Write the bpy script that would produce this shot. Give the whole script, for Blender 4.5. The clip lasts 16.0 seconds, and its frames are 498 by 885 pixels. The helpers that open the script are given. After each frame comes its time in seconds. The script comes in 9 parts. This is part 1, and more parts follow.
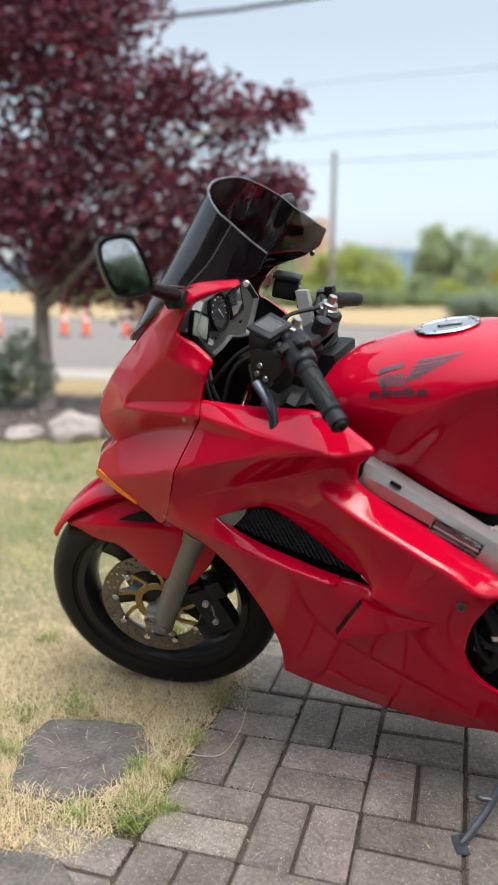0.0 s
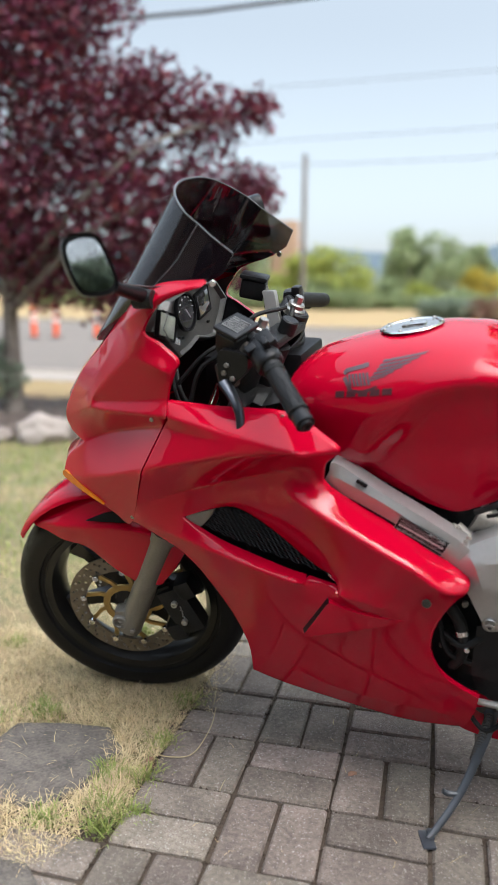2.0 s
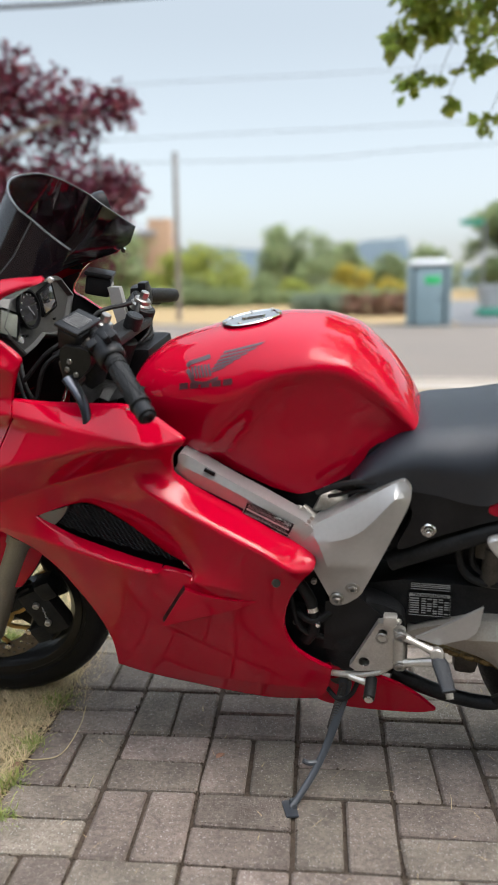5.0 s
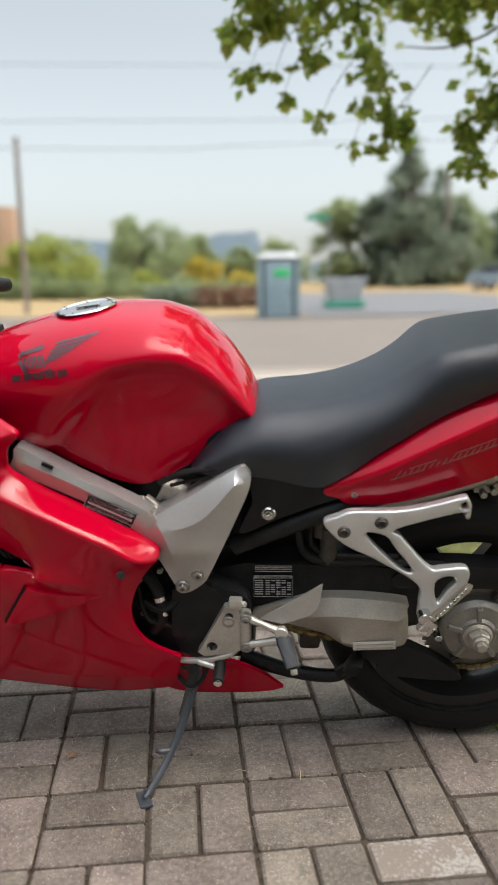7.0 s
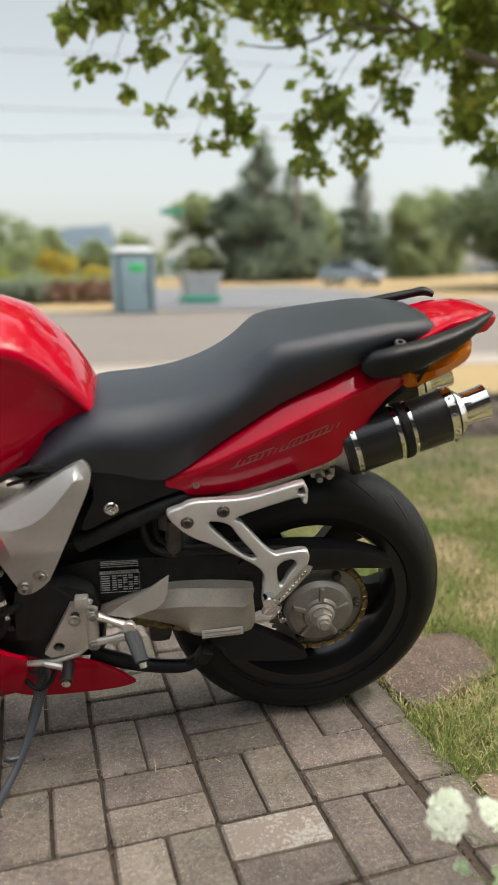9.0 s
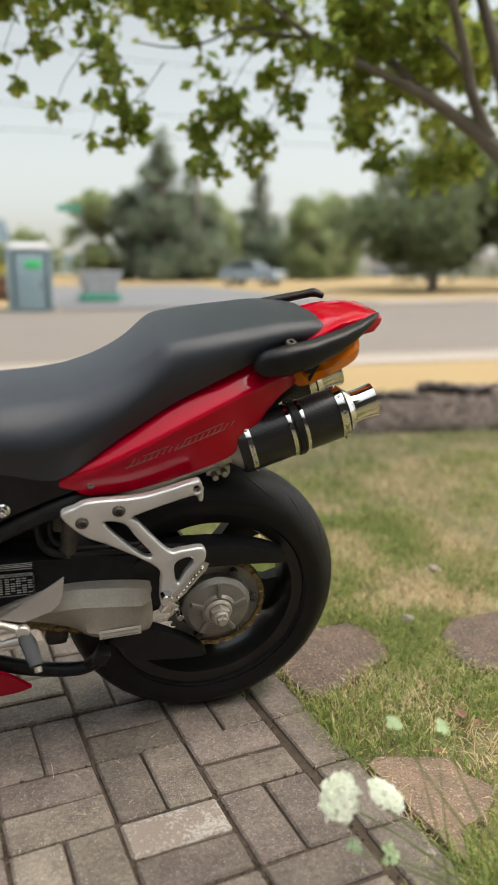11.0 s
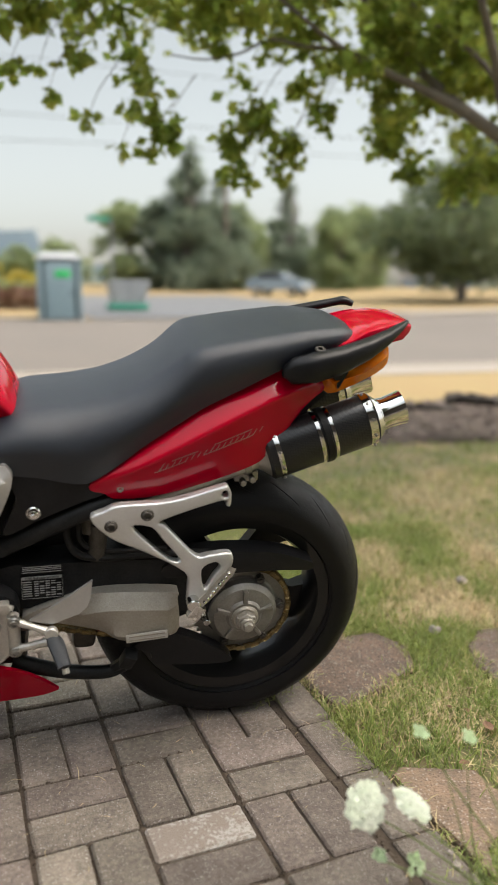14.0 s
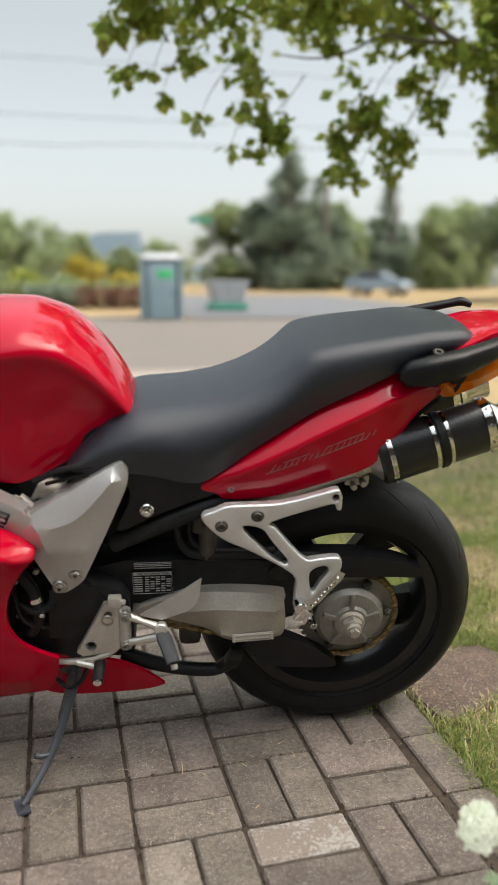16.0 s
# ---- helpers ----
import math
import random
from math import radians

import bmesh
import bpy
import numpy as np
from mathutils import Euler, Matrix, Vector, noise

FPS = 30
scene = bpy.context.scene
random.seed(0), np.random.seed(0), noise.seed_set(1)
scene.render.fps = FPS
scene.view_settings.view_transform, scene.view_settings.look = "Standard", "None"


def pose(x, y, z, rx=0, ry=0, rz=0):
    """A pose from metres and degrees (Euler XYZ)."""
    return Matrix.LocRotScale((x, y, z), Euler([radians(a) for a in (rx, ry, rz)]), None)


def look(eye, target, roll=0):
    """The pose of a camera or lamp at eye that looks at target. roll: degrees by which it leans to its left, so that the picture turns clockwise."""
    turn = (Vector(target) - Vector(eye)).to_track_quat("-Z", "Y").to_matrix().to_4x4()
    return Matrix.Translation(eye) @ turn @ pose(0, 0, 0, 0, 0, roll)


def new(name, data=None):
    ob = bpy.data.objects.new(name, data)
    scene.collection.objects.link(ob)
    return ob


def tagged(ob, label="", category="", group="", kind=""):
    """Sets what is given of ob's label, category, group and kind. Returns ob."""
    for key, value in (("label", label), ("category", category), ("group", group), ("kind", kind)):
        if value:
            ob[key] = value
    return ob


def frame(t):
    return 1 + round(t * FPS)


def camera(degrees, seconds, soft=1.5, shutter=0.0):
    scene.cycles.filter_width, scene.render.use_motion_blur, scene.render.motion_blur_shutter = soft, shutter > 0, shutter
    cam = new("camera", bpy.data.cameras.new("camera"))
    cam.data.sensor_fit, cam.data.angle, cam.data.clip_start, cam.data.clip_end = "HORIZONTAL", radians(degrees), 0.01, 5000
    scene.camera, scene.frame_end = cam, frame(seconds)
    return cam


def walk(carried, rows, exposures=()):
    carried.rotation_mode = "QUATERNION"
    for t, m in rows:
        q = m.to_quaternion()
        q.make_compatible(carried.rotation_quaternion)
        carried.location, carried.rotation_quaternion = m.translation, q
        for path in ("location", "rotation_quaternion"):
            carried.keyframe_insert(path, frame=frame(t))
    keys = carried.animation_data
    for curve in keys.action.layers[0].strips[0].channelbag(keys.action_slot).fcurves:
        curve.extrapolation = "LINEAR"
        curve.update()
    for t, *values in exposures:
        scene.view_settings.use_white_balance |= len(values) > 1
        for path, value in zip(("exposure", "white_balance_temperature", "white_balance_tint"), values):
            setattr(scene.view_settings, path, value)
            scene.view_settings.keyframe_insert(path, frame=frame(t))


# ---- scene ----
cam = camera(36.94, 16.0)
ROWS = [
    (0, 0.5544, -1.7496, 1.0084, 16.282, -10.692, 0.285),
    (0.5, 0.5560, -1.7469, 1.0084, 15.934, -10.677, 0.342),
    (1, 0.5587, -1.7474, 1.0073, 15.509, -10.603, 0.392),
    (1.5, 0.5618, -1.7490, 1.0062, 14.885, -10.558, 0.401),
    (2, 0.5648, -1.7500, 1.0048, 14.123, -10.539, 0.473),
    (2.5, 0.5701, -1.7508, 1.0054, 13.232, -10.550, 0.380),
    (3, 0.5807, -1.7520, 1.0030, 12.027, -10.511, 0.132),
    (3.5, 0.5910, -1.7567, 1.0039, 10.494, -10.549, -0.216),
    (6, 0.6641, -1.7759, 0.9951, 0.541, -10.842, -0.617),
    (6.5, 0.6685, -1.7765, 0.9958, -2.376, -11.089, -0.597),
    (7, 0.6731, -1.7771, 0.9920, -5.851, -11.367, -0.560),
    (7.5, 0.6814, -1.7845, 0.9900, -8.958, -11.516, -0.277),
    (8, 0.6929, -1.7886, 0.9913, -11.932, -11.702, -0.372),
    (8.5, 0.7038, -1.7911, 0.9893, -14.401, -11.794, -0.445),
    (9, 0.7132, -1.7951, 0.9880, -16.546, -11.846, -0.558),
    (9.5, 0.7197, -1.7994, 0.9857, -18.807, -11.957, -0.555),
    (10, 0.7212, -1.8015, 0.9927, -21.108, -12.279, -0.245),
    (12.5, 0.7243, -1.8311, 0.9765, -25.546, -11.356, 0.611),
    (13, 0.7226, -1.8280, 0.9749, -24.768, -11.186, 0.685),
    (13.5, 0.7201, -1.8259, 0.9744, -23.632, -11.049, 0.709),
    (14, 0.7141, -1.8187, 0.9824, -22.160, -11.143, 0.533),
    (14.5, 0.7080, -1.8096, 0.9889, -20.800, -11.345, 0.389),
    (15, 0.7037, -1.8083, 0.9843, -19.271, -11.216, 0.261),
    (15.5, 0.6977, -1.8023, 0.9830, -17.295, -11.209, 0.315),
    (16, 0.6858, -1.7976, 0.9846, -14.791, -11.226, 0.495),
]
walk(cam, [(t, pose(x, y, z, 0, 0, yaw) @ pose(0, 0, 0, 90 + pitch, 0, 0) @ pose(0, 0, 0, 0, 0, roll)) for t, x, y, z, yaw, pitch, roll in ROWS],
     [(0, 0.90, 6150, 10), (3.5, 0.88, 6200, 10), (6, 0.78, 6500, 10), (8.5, 0.70, 6850, 10), (12.5, 0.67, 7050, 10), (16, 0.70, 6850, 10)])
cam.data.dof.use_dof, cam.data.dof.focus_distance, cam.data.dof.aperture_fstop = True, 1.62, 2.5

# ---- daylight: a veiled sun high to the right, its glow spread wide by smoky haze ----
SUN_UP, SUN_TURN = radians(62), radians(116)
world = bpy.data.worlds.new("hazy_sky")
scene.world = world
world.use_nodes = True
_n = world.node_tree.nodes
_sky = _n.new("ShaderNodeTexSky")
_sky.sky_type, _sky.sun_disc, _sky.sun_elevation, _sky.sun_rotation = "NISHITA", False, SUN_UP, SUN_TURN
_sky.air_density, _sky.dust_density, _sky.ozone_density = 1.0, 2.2, 1.0
_n["Background"].inputs["Strength"].default_value = 0.091
_haze = _n.new("ShaderNodeHueSaturation")
_haze.inputs["Hue"].default_value, _haze.inputs["Saturation"].default_value = 0.475, 0.38
world.node_tree.links.new(_sky.outputs[0], _haze.inputs["Color"])
_way, _high, _veil, _glow = _n.new("ShaderNodeTexCoord"), _n.new("ShaderNodeSeparateXYZ"), _n.new("ShaderNodeMapRange"), _n.new("ShaderNodeVectorMath")
_veil.interpolation_type, _glow.operation = "SMOOTHSTEP", "SCALE"             # a smoky veil, brighter overhead than at the horizon
_veil.inputs["From Min"].default_value, _veil.inputs["From Max"].default_value = 0.30, 0.92
_veil.inputs["To Min"].default_value, _veil.inputs["To Max"].default_value = 1.32, 4.6
world.node_tree.links.new(_way.outputs["Generated"], _high.inputs[0])
world.node_tree.links.new(_high.outputs["Z"], _veil.inputs["Value"])
world.node_tree.links.new(_haze.outputs[0], _glow.inputs[0])
world.node_tree.links.new(_veil.outputs[0], _glow.inputs["Scale"])
world.node_tree.links.new(_glow.outputs[0], _n["Background"].inputs["Color"])
sun = new("sun", bpy.data.lights.new("sun", "SUN"))
sun.data.energy, sun.data.angle, sun.data.color = 1.25, radians(46.0), (1.0, 0.90, 0.76)
_d = Vector((math.sin(SUN_TURN) * math.cos(SUN_UP), math.cos(SUN_TURN) * math.cos(SUN_UP), math.sin(SUN_UP)))
sun.matrix_world = look(_d * 30, (0, 0, 0))

# ---- materials ----
def mat(name, base, rough=0.5, metal=0.0, vary=0.0, scale=20.0, bump=0.0, bump_scale=200.0, tint=None, coat=0.0, trans=0.0, spec=0.5, alpha=1.0,
        rand=0.0, island=0.0, subsurface=0.0, emit=None, fleck=0.0, fleck_scale=400.0, fleck_col=(0.7, 0.68, 0.65), rough_vary=0.0, hue=0.05):
    """Principled paint: base colour broken up at two scales towards tint, with fine bump, flecks and a change from piece to piece."""
    m = bpy.data.materials.new(name)
    m.use_nodes = True
    n, l = m.node_tree.nodes, m.node_tree.links
    b = n["Principled BSDF"]
    b.inputs["Base Color"].default_value = (*base, 1)
    b.inputs["Roughness"].default_value = rough
    b.inputs["Metallic"].default_value = metal
    b.inputs["Coat Weight"].default_value = coat
    b.inputs["Coat Roughness"].default_value = 0.03
    b.inputs["Transmission Weight"].default_value = trans
    b.inputs["Specular IOR Level"].default_value = spec
    b.inputs["Alpha"].default_value = alpha
    place = n.new("ShaderNodeNewGeometry").outputs["Position"] if rand else n.new("ShaderNodeTexCoord").outputs["Object"]
    colour = None
    if vary:
        tint = tint or tuple(c * 0.45 for c in base)
        big, small = n.new("ShaderNodeTexNoise"), n.new("ShaderNodeTexNoise")
        big.inputs["Scale"].default_value, big.inputs["Detail"].default_value = scale, 6
        small.inputs["Scale"].default_value, small.inputs["Detail"].default_value = scale * 9, 4
        l.new(place, big.inputs["Vector"]), l.new(place, small.inputs["Vector"])
        add = n.new("ShaderNodeMath")
        add.operation = "ADD"
        l.new(big.outputs["Fac"], add.inputs[0]), l.new(small.outputs["Fac"], add.inputs[1])
        ramp = n.new("ShaderNodeMapRange")
        ramp.inputs["From Min"].default_value, ramp.inputs["From Max"].default_value = 0.75, 1.25
        ramp.inputs["To Max"].default_value = vary
        l.new(add.outputs[0], ramp.inputs["Value"])
        mix = n.new("ShaderNodeMix")
        mix.data_type = "RGBA"
        mix.inputs["A"].default_value, mix.inputs["B"].default_value = (*base, 1), (*tint, 1)
        l.new(ramp.outputs[0], mix.inputs["Factor"])
        colour = mix.outputs["Result"]
        if rough_vary:
            rr = n.new("ShaderNodeMapRange")
            rr.inputs["From Min"].default_value, rr.inputs["From Max"].default_value = 0.8, 1.2
            rr.inputs["To Min"].default_value, rr.inputs["To Max"].default_value = max(0, rough - rough_vary), min(1, rough + rough_vary)
            l.new(add.outputs[0], rr.inputs["Value"]), l.new(rr.outputs[0], b.inputs["Roughness"])
    if fleck:
        vo = n.new("ShaderNodeTexVoronoi")
        vo.inputs["Scale"].default_value = fleck_scale
        l.new(place, vo.inputs["Vector"])
        cut = n.new("ShaderNodeMath")
        cut.operation = "LESS_THAN"
        cut.inputs[1].default_value = fleck
        sep = n.new("ShaderNodeSeparateColor")
        l.new(vo.outputs["Color"], sep.inputs[0]), l.new(sep.outputs[0], cut.inputs[0])
        mix = n.new("ShaderNodeMix")
        mix.data_type = "RGBA"
        mix.inputs["A"].default_value, mix.inputs["B"].default_value = (*base, 1), (*fleck_col, 1)
        if colour:
            l.new(colour, mix.inputs["A"])
        l.new(cut.outputs[0], mix.inputs["Factor"])
        grit = n.new("ShaderNodeMath")
        grit.operation = "GREATER_THAN"
        grit.inputs[1].default_value = 0.93
        l.new(sep.outputs[1], grit.inputs[0])
        dark = n.new("ShaderNodeMix")
        dark.data_type = "RGBA"
        dark.inputs["B"].default_value = (*[c * 0.55 for c in base], 1)
        l.new(mix.outputs["Result"], dark.inputs["A"]), l.new(grit.outputs[0], dark.inputs["Factor"])
        colour = dark.outputs["Result"]
    if rand or island:
        src = n.new("ShaderNodeObjectInfo").outputs["Random"] if rand else n.new("ShaderNodeNewGeometry").outputs["Random Per Island"]
        hs = n.new("ShaderNodeHueSaturation")
        hs.inputs["Color"].default_value = (*base, 1)
        if colour:
            l.new(colour, hs.inputs["Color"])
        k = rand or island
        v, h = n.new("ShaderNodeMapRange"), n.new("ShaderNodeMapRange")
        v.inputs["To Min"].default_value, v.inputs["To Max"].default_value = 1 - k, 1 + k
        h.inputs["To Min"].default_value, h.inputs["To Max"].default_value = 0.5 - hue * k, 0.5 + hue * k
        hm = n.new("ShaderNodeMath")
        hm.operation = "FRACT"
        hx = n.new("ShaderNodeMath")
        hx.operation = "MULTIPLY"
        hx.inputs[1].default_value = 7.31
        l.new(src, v.inputs["Value"]), l.new(src, hx.inputs[0]), l.new(hx.outputs[0], hm.inputs[0]), l.new(hm.outputs[0], h.inputs["Value"])
        l.new(v.outputs[0], hs.inputs["Value"]), l.new(h.outputs[0], hs.inputs["Hue"])
        colour = hs.outputs["Color"]
    if colour:
        l.new(colour, b.inputs["Base Color"])
    if bump:
        no = n.new("ShaderNodeTexNoise")
        no.inputs["Scale"].default_value, no.inputs["Detail"].default_value = bump_scale, 5
        l.new(place, no.inputs["Vector"])
        bu = n.new("ShaderNodeBump")
        bu.inputs["Strength"].default_value, bu.inputs["Distance"].default_value = bump, 0.004
        l.new(no.outputs["Fac"], bu.inputs["Height"]), l.new(bu.outputs[0], b.inputs["Normal"])
    if subsurface:
        b.inputs["Subsurface Weight"].default_value = subsurface
        b.inputs["Subsurface Radius"].default_value = (0.01, 0.02, 0.005)
    if emit:
        b.inputs["Emission Color"].default_value, b.inputs["Emission Strength"].default_value = (*emit[:3], 1), emit[3]
    return m


def leaf_mat(name, base, tint, glow=0.35, k=0.35):
    """Thin leaf: lit from both faces, changing from leaf to leaf."""
    m = mat(name, base, 0.55, vary=0.6, scale=2.0, tint=tint, island=k)
    n, l = m.node_tree.nodes, m.node_tree.links
    b, out = n["Principled BSDF"], n["Material Output"]
    tr, mx = n.new("ShaderNodeBsdfTranslucent"), n.new("ShaderNodeMixShader")
    l.new(b.inputs["Base Color"].links[0].from_socket, tr.inputs["Color"])
    mx.inputs[0].default_value = glow
    l.new(b.outputs[0], mx.inputs[1]), l.new(tr.outputs[0], mx.inputs[2]), l.new(mx.outputs[0], out.inputs["Surface"])
    return m


RED = mat("red_lacquer", (0.43, 0.0006, 0.018), 0.45, coat=1.0, vary=0.2, scale=3.0, tint=(0.385, 0.0005, 0.016), spec=0.0)
RED.node_tree.nodes["Principled BSDF"].inputs["Coat IOR"].default_value = 1.37
RED.node_tree.nodes["Principled BSDF"].inputs["Coat Roughness"].default_value = 0.015
BLACK = mat("black_plastic", (0.006, 0.006, 0.007), 0.36, spec=0.25, vary=0.6, scale=30, tint=(0.015, 0.015, 0.016), bump=0.12, bump_scale=900)
MATTE = mat("matt_black_casting", (0.007, 0.008, 0.009), 0.48, spec=0.25, vary=0.8, scale=25, tint=(0.020, 0.020, 0.021), bump=0.2, bump_scale=300)
RUBBER = mat("black_rubber", (0.007, 0.007, 0.008), 0.5, spec=0.25, vary=0.7, scale=18, tint=(0.017, 0.017, 0.016), bump=0.25, bump_scale=500)
TYRE = mat("tyre_rubber", (0.006, 0.006, 0.007), 0.47, spec=0.26, vary=0.8, scale=14, tint=(0.008, 0.0075, 0.0075), bump=0.2, bump_scale=600, rough_vary=0.10)
# black vinyl, with the blue of the sky's reflection mixed into its colour
VINYL = mat("seat_vinyl", (0.009, 0.013, 0.021), 0.36, vary=0.5, scale=12, tint=(0.015, 0.020, 0.028), bump=0.3, bump_scale=1400, spec=0.62)
RIMBLACK = mat("gloss_black_rim_paint", (0.006, 0.006, 0.007), 0.4, coat=0.3, spec=0.3, vary=0.5, scale=20, tint=(0.016, 0.015, 0.014))
SILVER = mat("silver_paint", (0.46, 0.45, 0.435), 0.34, metal=0.6, vary=0.4, scale=14, tint=(0.38, 0.37, 0.355), bump=0.06, bump_scale=700)
ALU = mat("bare_aluminium", (0.58, 0.56, 0.52), 0.38, metal=0.7, vary=0.5, scale=30, tint=(0.34, 0.32, 0.29), bump=0.12, bump_scale=500)
CAST = mat("dull_cast_alloy", (0.40, 0.375, 0.33), 0.45, metal=0.5, vary=0.7, scale=26, tint=(0.29, 0.265, 0.225), bump=0.2, bump_scale=400)
FORKM = mat("bronze_grey_casting", (0.22, 0.205, 0.18), 0.42, metal=0.5, vary=0.6, scale=26, tint=(0.16, 0.145, 0.12), bump=0.15, bump_scale=400)
HUBM = mat("dull_hub_alloy", (0.25, 0.24, 0.22), 0.45, metal=0.5, vary=0.7, scale=26, tint=(0.17, 0.16, 0.14), bump=0.2, bump_scale=400)
BRIGHT = mat("bright_cast_alloy", (0.66, 0.66, 0.65), 0.30, metal=0.65, vary=0.4, scale=18, tint=(0.54, 0.53, 0.52), bump=0.08, bump_scale=600)
CHROME = mat("polished_steel", (0.72, 0.71, 0.69), 0.10, metal=1.0, vary=0.3, scale=30, tint=(0.55, 0.54, 0.52))
DISC = mat("browned_disc_steel", (0.21, 0.185, 0.155), 0.38, metal=0.85, vary=0.6, scale=50, tint=(0.13, 0.11, 0.09))
STEEL = mat("disc_steel", (0.36, 0.35, 0.33), 0.34, metal=0.9, vary=0.5, scale=60, tint=(0.26, 0.24, 0.21))
GOLD = mat("gold_anodised", (0.52, 0.36, 0.13), 0.40, metal=0.85, vary=0.6, scale=50, tint=(0.30, 0.19, 0.07))
CHAINM = mat("oily_gold_chain", (0.34, 0.25, 0.11), 0.42, metal=0.8, vary=0.8, scale=90, tint=(0.06, 0.045, 0.03))
GREASY = mat("greasy_metal", (0.09, 0.08, 0.07), 0.5, metal=0.5, vary=0.8, scale=40, tint=(0.03, 0.026, 0.022), bump=0.3, bump_scale=300)
MIRROR = mat("mirror_glass", (0.62, 0.64, 0.66), 0.02, metal=1.0)
AMBER = mat("amber_lens", (0.78, 0.20, 0.006), 0.14, trans=0.15, vary=0.6, scale=70, tint=(0.60, 0.11, 0.004), spec=0.3)
SMOKE = mat("smoked_screen", (0.006, 0.003, 0.005), 0.015, spec=0.5, alpha=0.74, coat=0.55)
SMOKE.node_tree.nodes["Principled BSDF"].inputs["Coat IOR"].default_value = 1.6
# paler than the screen: the light its edges catch, put into colour
EDGE_GLINT = mat("bright_acrylic_edge", (0.10, 0.10, 0.105), 0.2, coat=0.6)
CLEAR = mat("clear_lens", (0.85, 0.87, 0.88), 0.04, trans=0.6, alpha=0.45)
DIAL = mat("dial_face", (0.035, 0.035, 0.038), 0.10, vary=0.3, scale=60, coat=1.0)
LCD = mat("lcd_face", (0.30, 0.32, 0.28), 0.12, vary=0.3, scale=40, coat=0.8)
WHITE_INK = mat("white_print", (0.68, 0.68, 0.66), 0.5)
GREY_PRINT = mat("grey_print", (0.34, 0.34, 0.335), 0.5)
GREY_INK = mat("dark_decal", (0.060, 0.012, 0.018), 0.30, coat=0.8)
WING_INK = mat("worn_grey_decal", (0.055, 0.03, 0.04), 0.35, coat=0.5)
SILVER_INK = mat("silver_decal", (0.34, 0.20, 0.20), 0.35, metal=0.2)
STICKER = mat("black_sticker", (0.006, 0.006, 0.007), 0.4, spec=0.2)
RED_SPRING = mat("red_spring_paint", (0.30, 0.012, 0.015), 0.4, vary=0.4, scale=60)


def carbon(name):
    m = mat(name, (0.010, 0.010, 0.011), 0.4, coat=0.25, spec=0.3)
    n, l = m.node_tree.nodes, m.node_tree.links
    co, ch = n.new("ShaderNodeTexCoord"), n.new("ShaderNodeTexChecker")
    mp = n.new("ShaderNodeMapping")
    mp.inputs["Rotation"].default_value = (0.0, radians(45), 0.0)
    ch.inputs["Scale"].default_value = 420
    ch.inputs["Color1"].default_value, ch.inputs["Color2"].default_value = (0.004, 0.004, 0.005, 1), (0.022, 0.022, 0.023, 1)
    l.new(co.outputs["Object"], mp.inputs["Vector"]), l.new(mp.outputs[0], ch.inputs["Vector"])
    l.new(ch.outputs["Color"], n["Principled BSDF"].inputs["Base Color"])
    return m


CARBON = carbon("carbon_weave")
PAVER = mat("concrete_paver", (0.228, 0.190, 0.158), 0.9, vary=1.0, scale=11, tint=(0.112, 0.092, 0.076), bump=1.0, bump_scale=300, rand=0.28, hue=0.05, fleck=0.035, fleck_scale=520, fleck_col=(0.36, 0.335, 0.31))
BROWNSLAB = mat("brown_concrete_slab", (0.085, 0.066, 0.055), 0.9, vary=1.0, scale=15, tint=(0.185, 0.115, 0.085), bump=1.0, bump_scale=120, rand=0.15, fleck=0.06, fleck_scale=260, fleck_col=(0.24, 0.21, 0.18))
SLAB = mat("old_concrete_slab", (0.066, 0.060, 0.054), 0.9, vary=1.0, scale=16, tint=(0.150, 0.128, 0.108), bump=1.0, bump_scale=140, rand=0.15)
BUFF = mat("buff_concrete_slab", (0.27, 0.185, 0.125), 0.9, vary=1.0, scale=13, tint=(0.14, 0.105, 0.078), bump=0.9, bump_scale=180, fleck=0.05, fleck_scale=300, fleck_col=(0.36, 0.30, 0.25))
SOIL = mat("dark_soil", (0.040, 0.028, 0.019), 0.95, vary=0.9, scale=40, tint=(0.075, 0.055, 0.038), bump=1.0, bump_scale=150)
CHIP = mat("mulch_chips", (0.16, 0.125, 0.105), 0.95, vary=0.7, scale=30, tint=(0.07, 0.052, 0.045), island=0.5)
MULCH = mat("bark_mulch", (0.10, 0.075, 0.062), 0.95, vary=0.9, scale=14, tint=(0.045, 0.033, 0.028), bump=1.0, bump_scale=40)
ASPHALT = mat("worn_asphalt", (0.128, 0.112, 0.096), 0.9, vary=0.9, scale=0.5, tint=(0.150, 0.128, 0.108), bump=0.4, bump_scale=60)
GREYROAD = mat("grey_asphalt", (0.125, 0.13, 0.135), 0.88, vary=0.6, scale=0.4, tint=(0.10, 0.10, 0.105), bump=0.4, bump_scale=60)
CONCRETE = mat("pale_concrete", (0.28, 0.25, 0.215), 0.9, vary=0.6, scale=1.2, tint=(0.28, 0.24, 0.20), bump=0.4, bump_scale=60)
DRYLAND = mat("dry_grass_ground", (0.27, 0.18, 0.085), 0.95, vary=0.8, scale=1.5, tint=(0.27, 0.21, 0.09), bump=0.6, bump_scale=20)
LAWN = mat("patchy_lawn_ground", (0.22, 0.168, 0.092), 0.95, vary=1.0, scale=3.2, tint=(0.11, 0.118, 0.048), bump=0.8, bump_scale=60)
BLADE_DRY = mat("dry_blades", (0.53, 0.43, 0.255), 0.8, vary=0.6, scale=5, tint=(0.43, 0.31, 0.145), island=0.3)
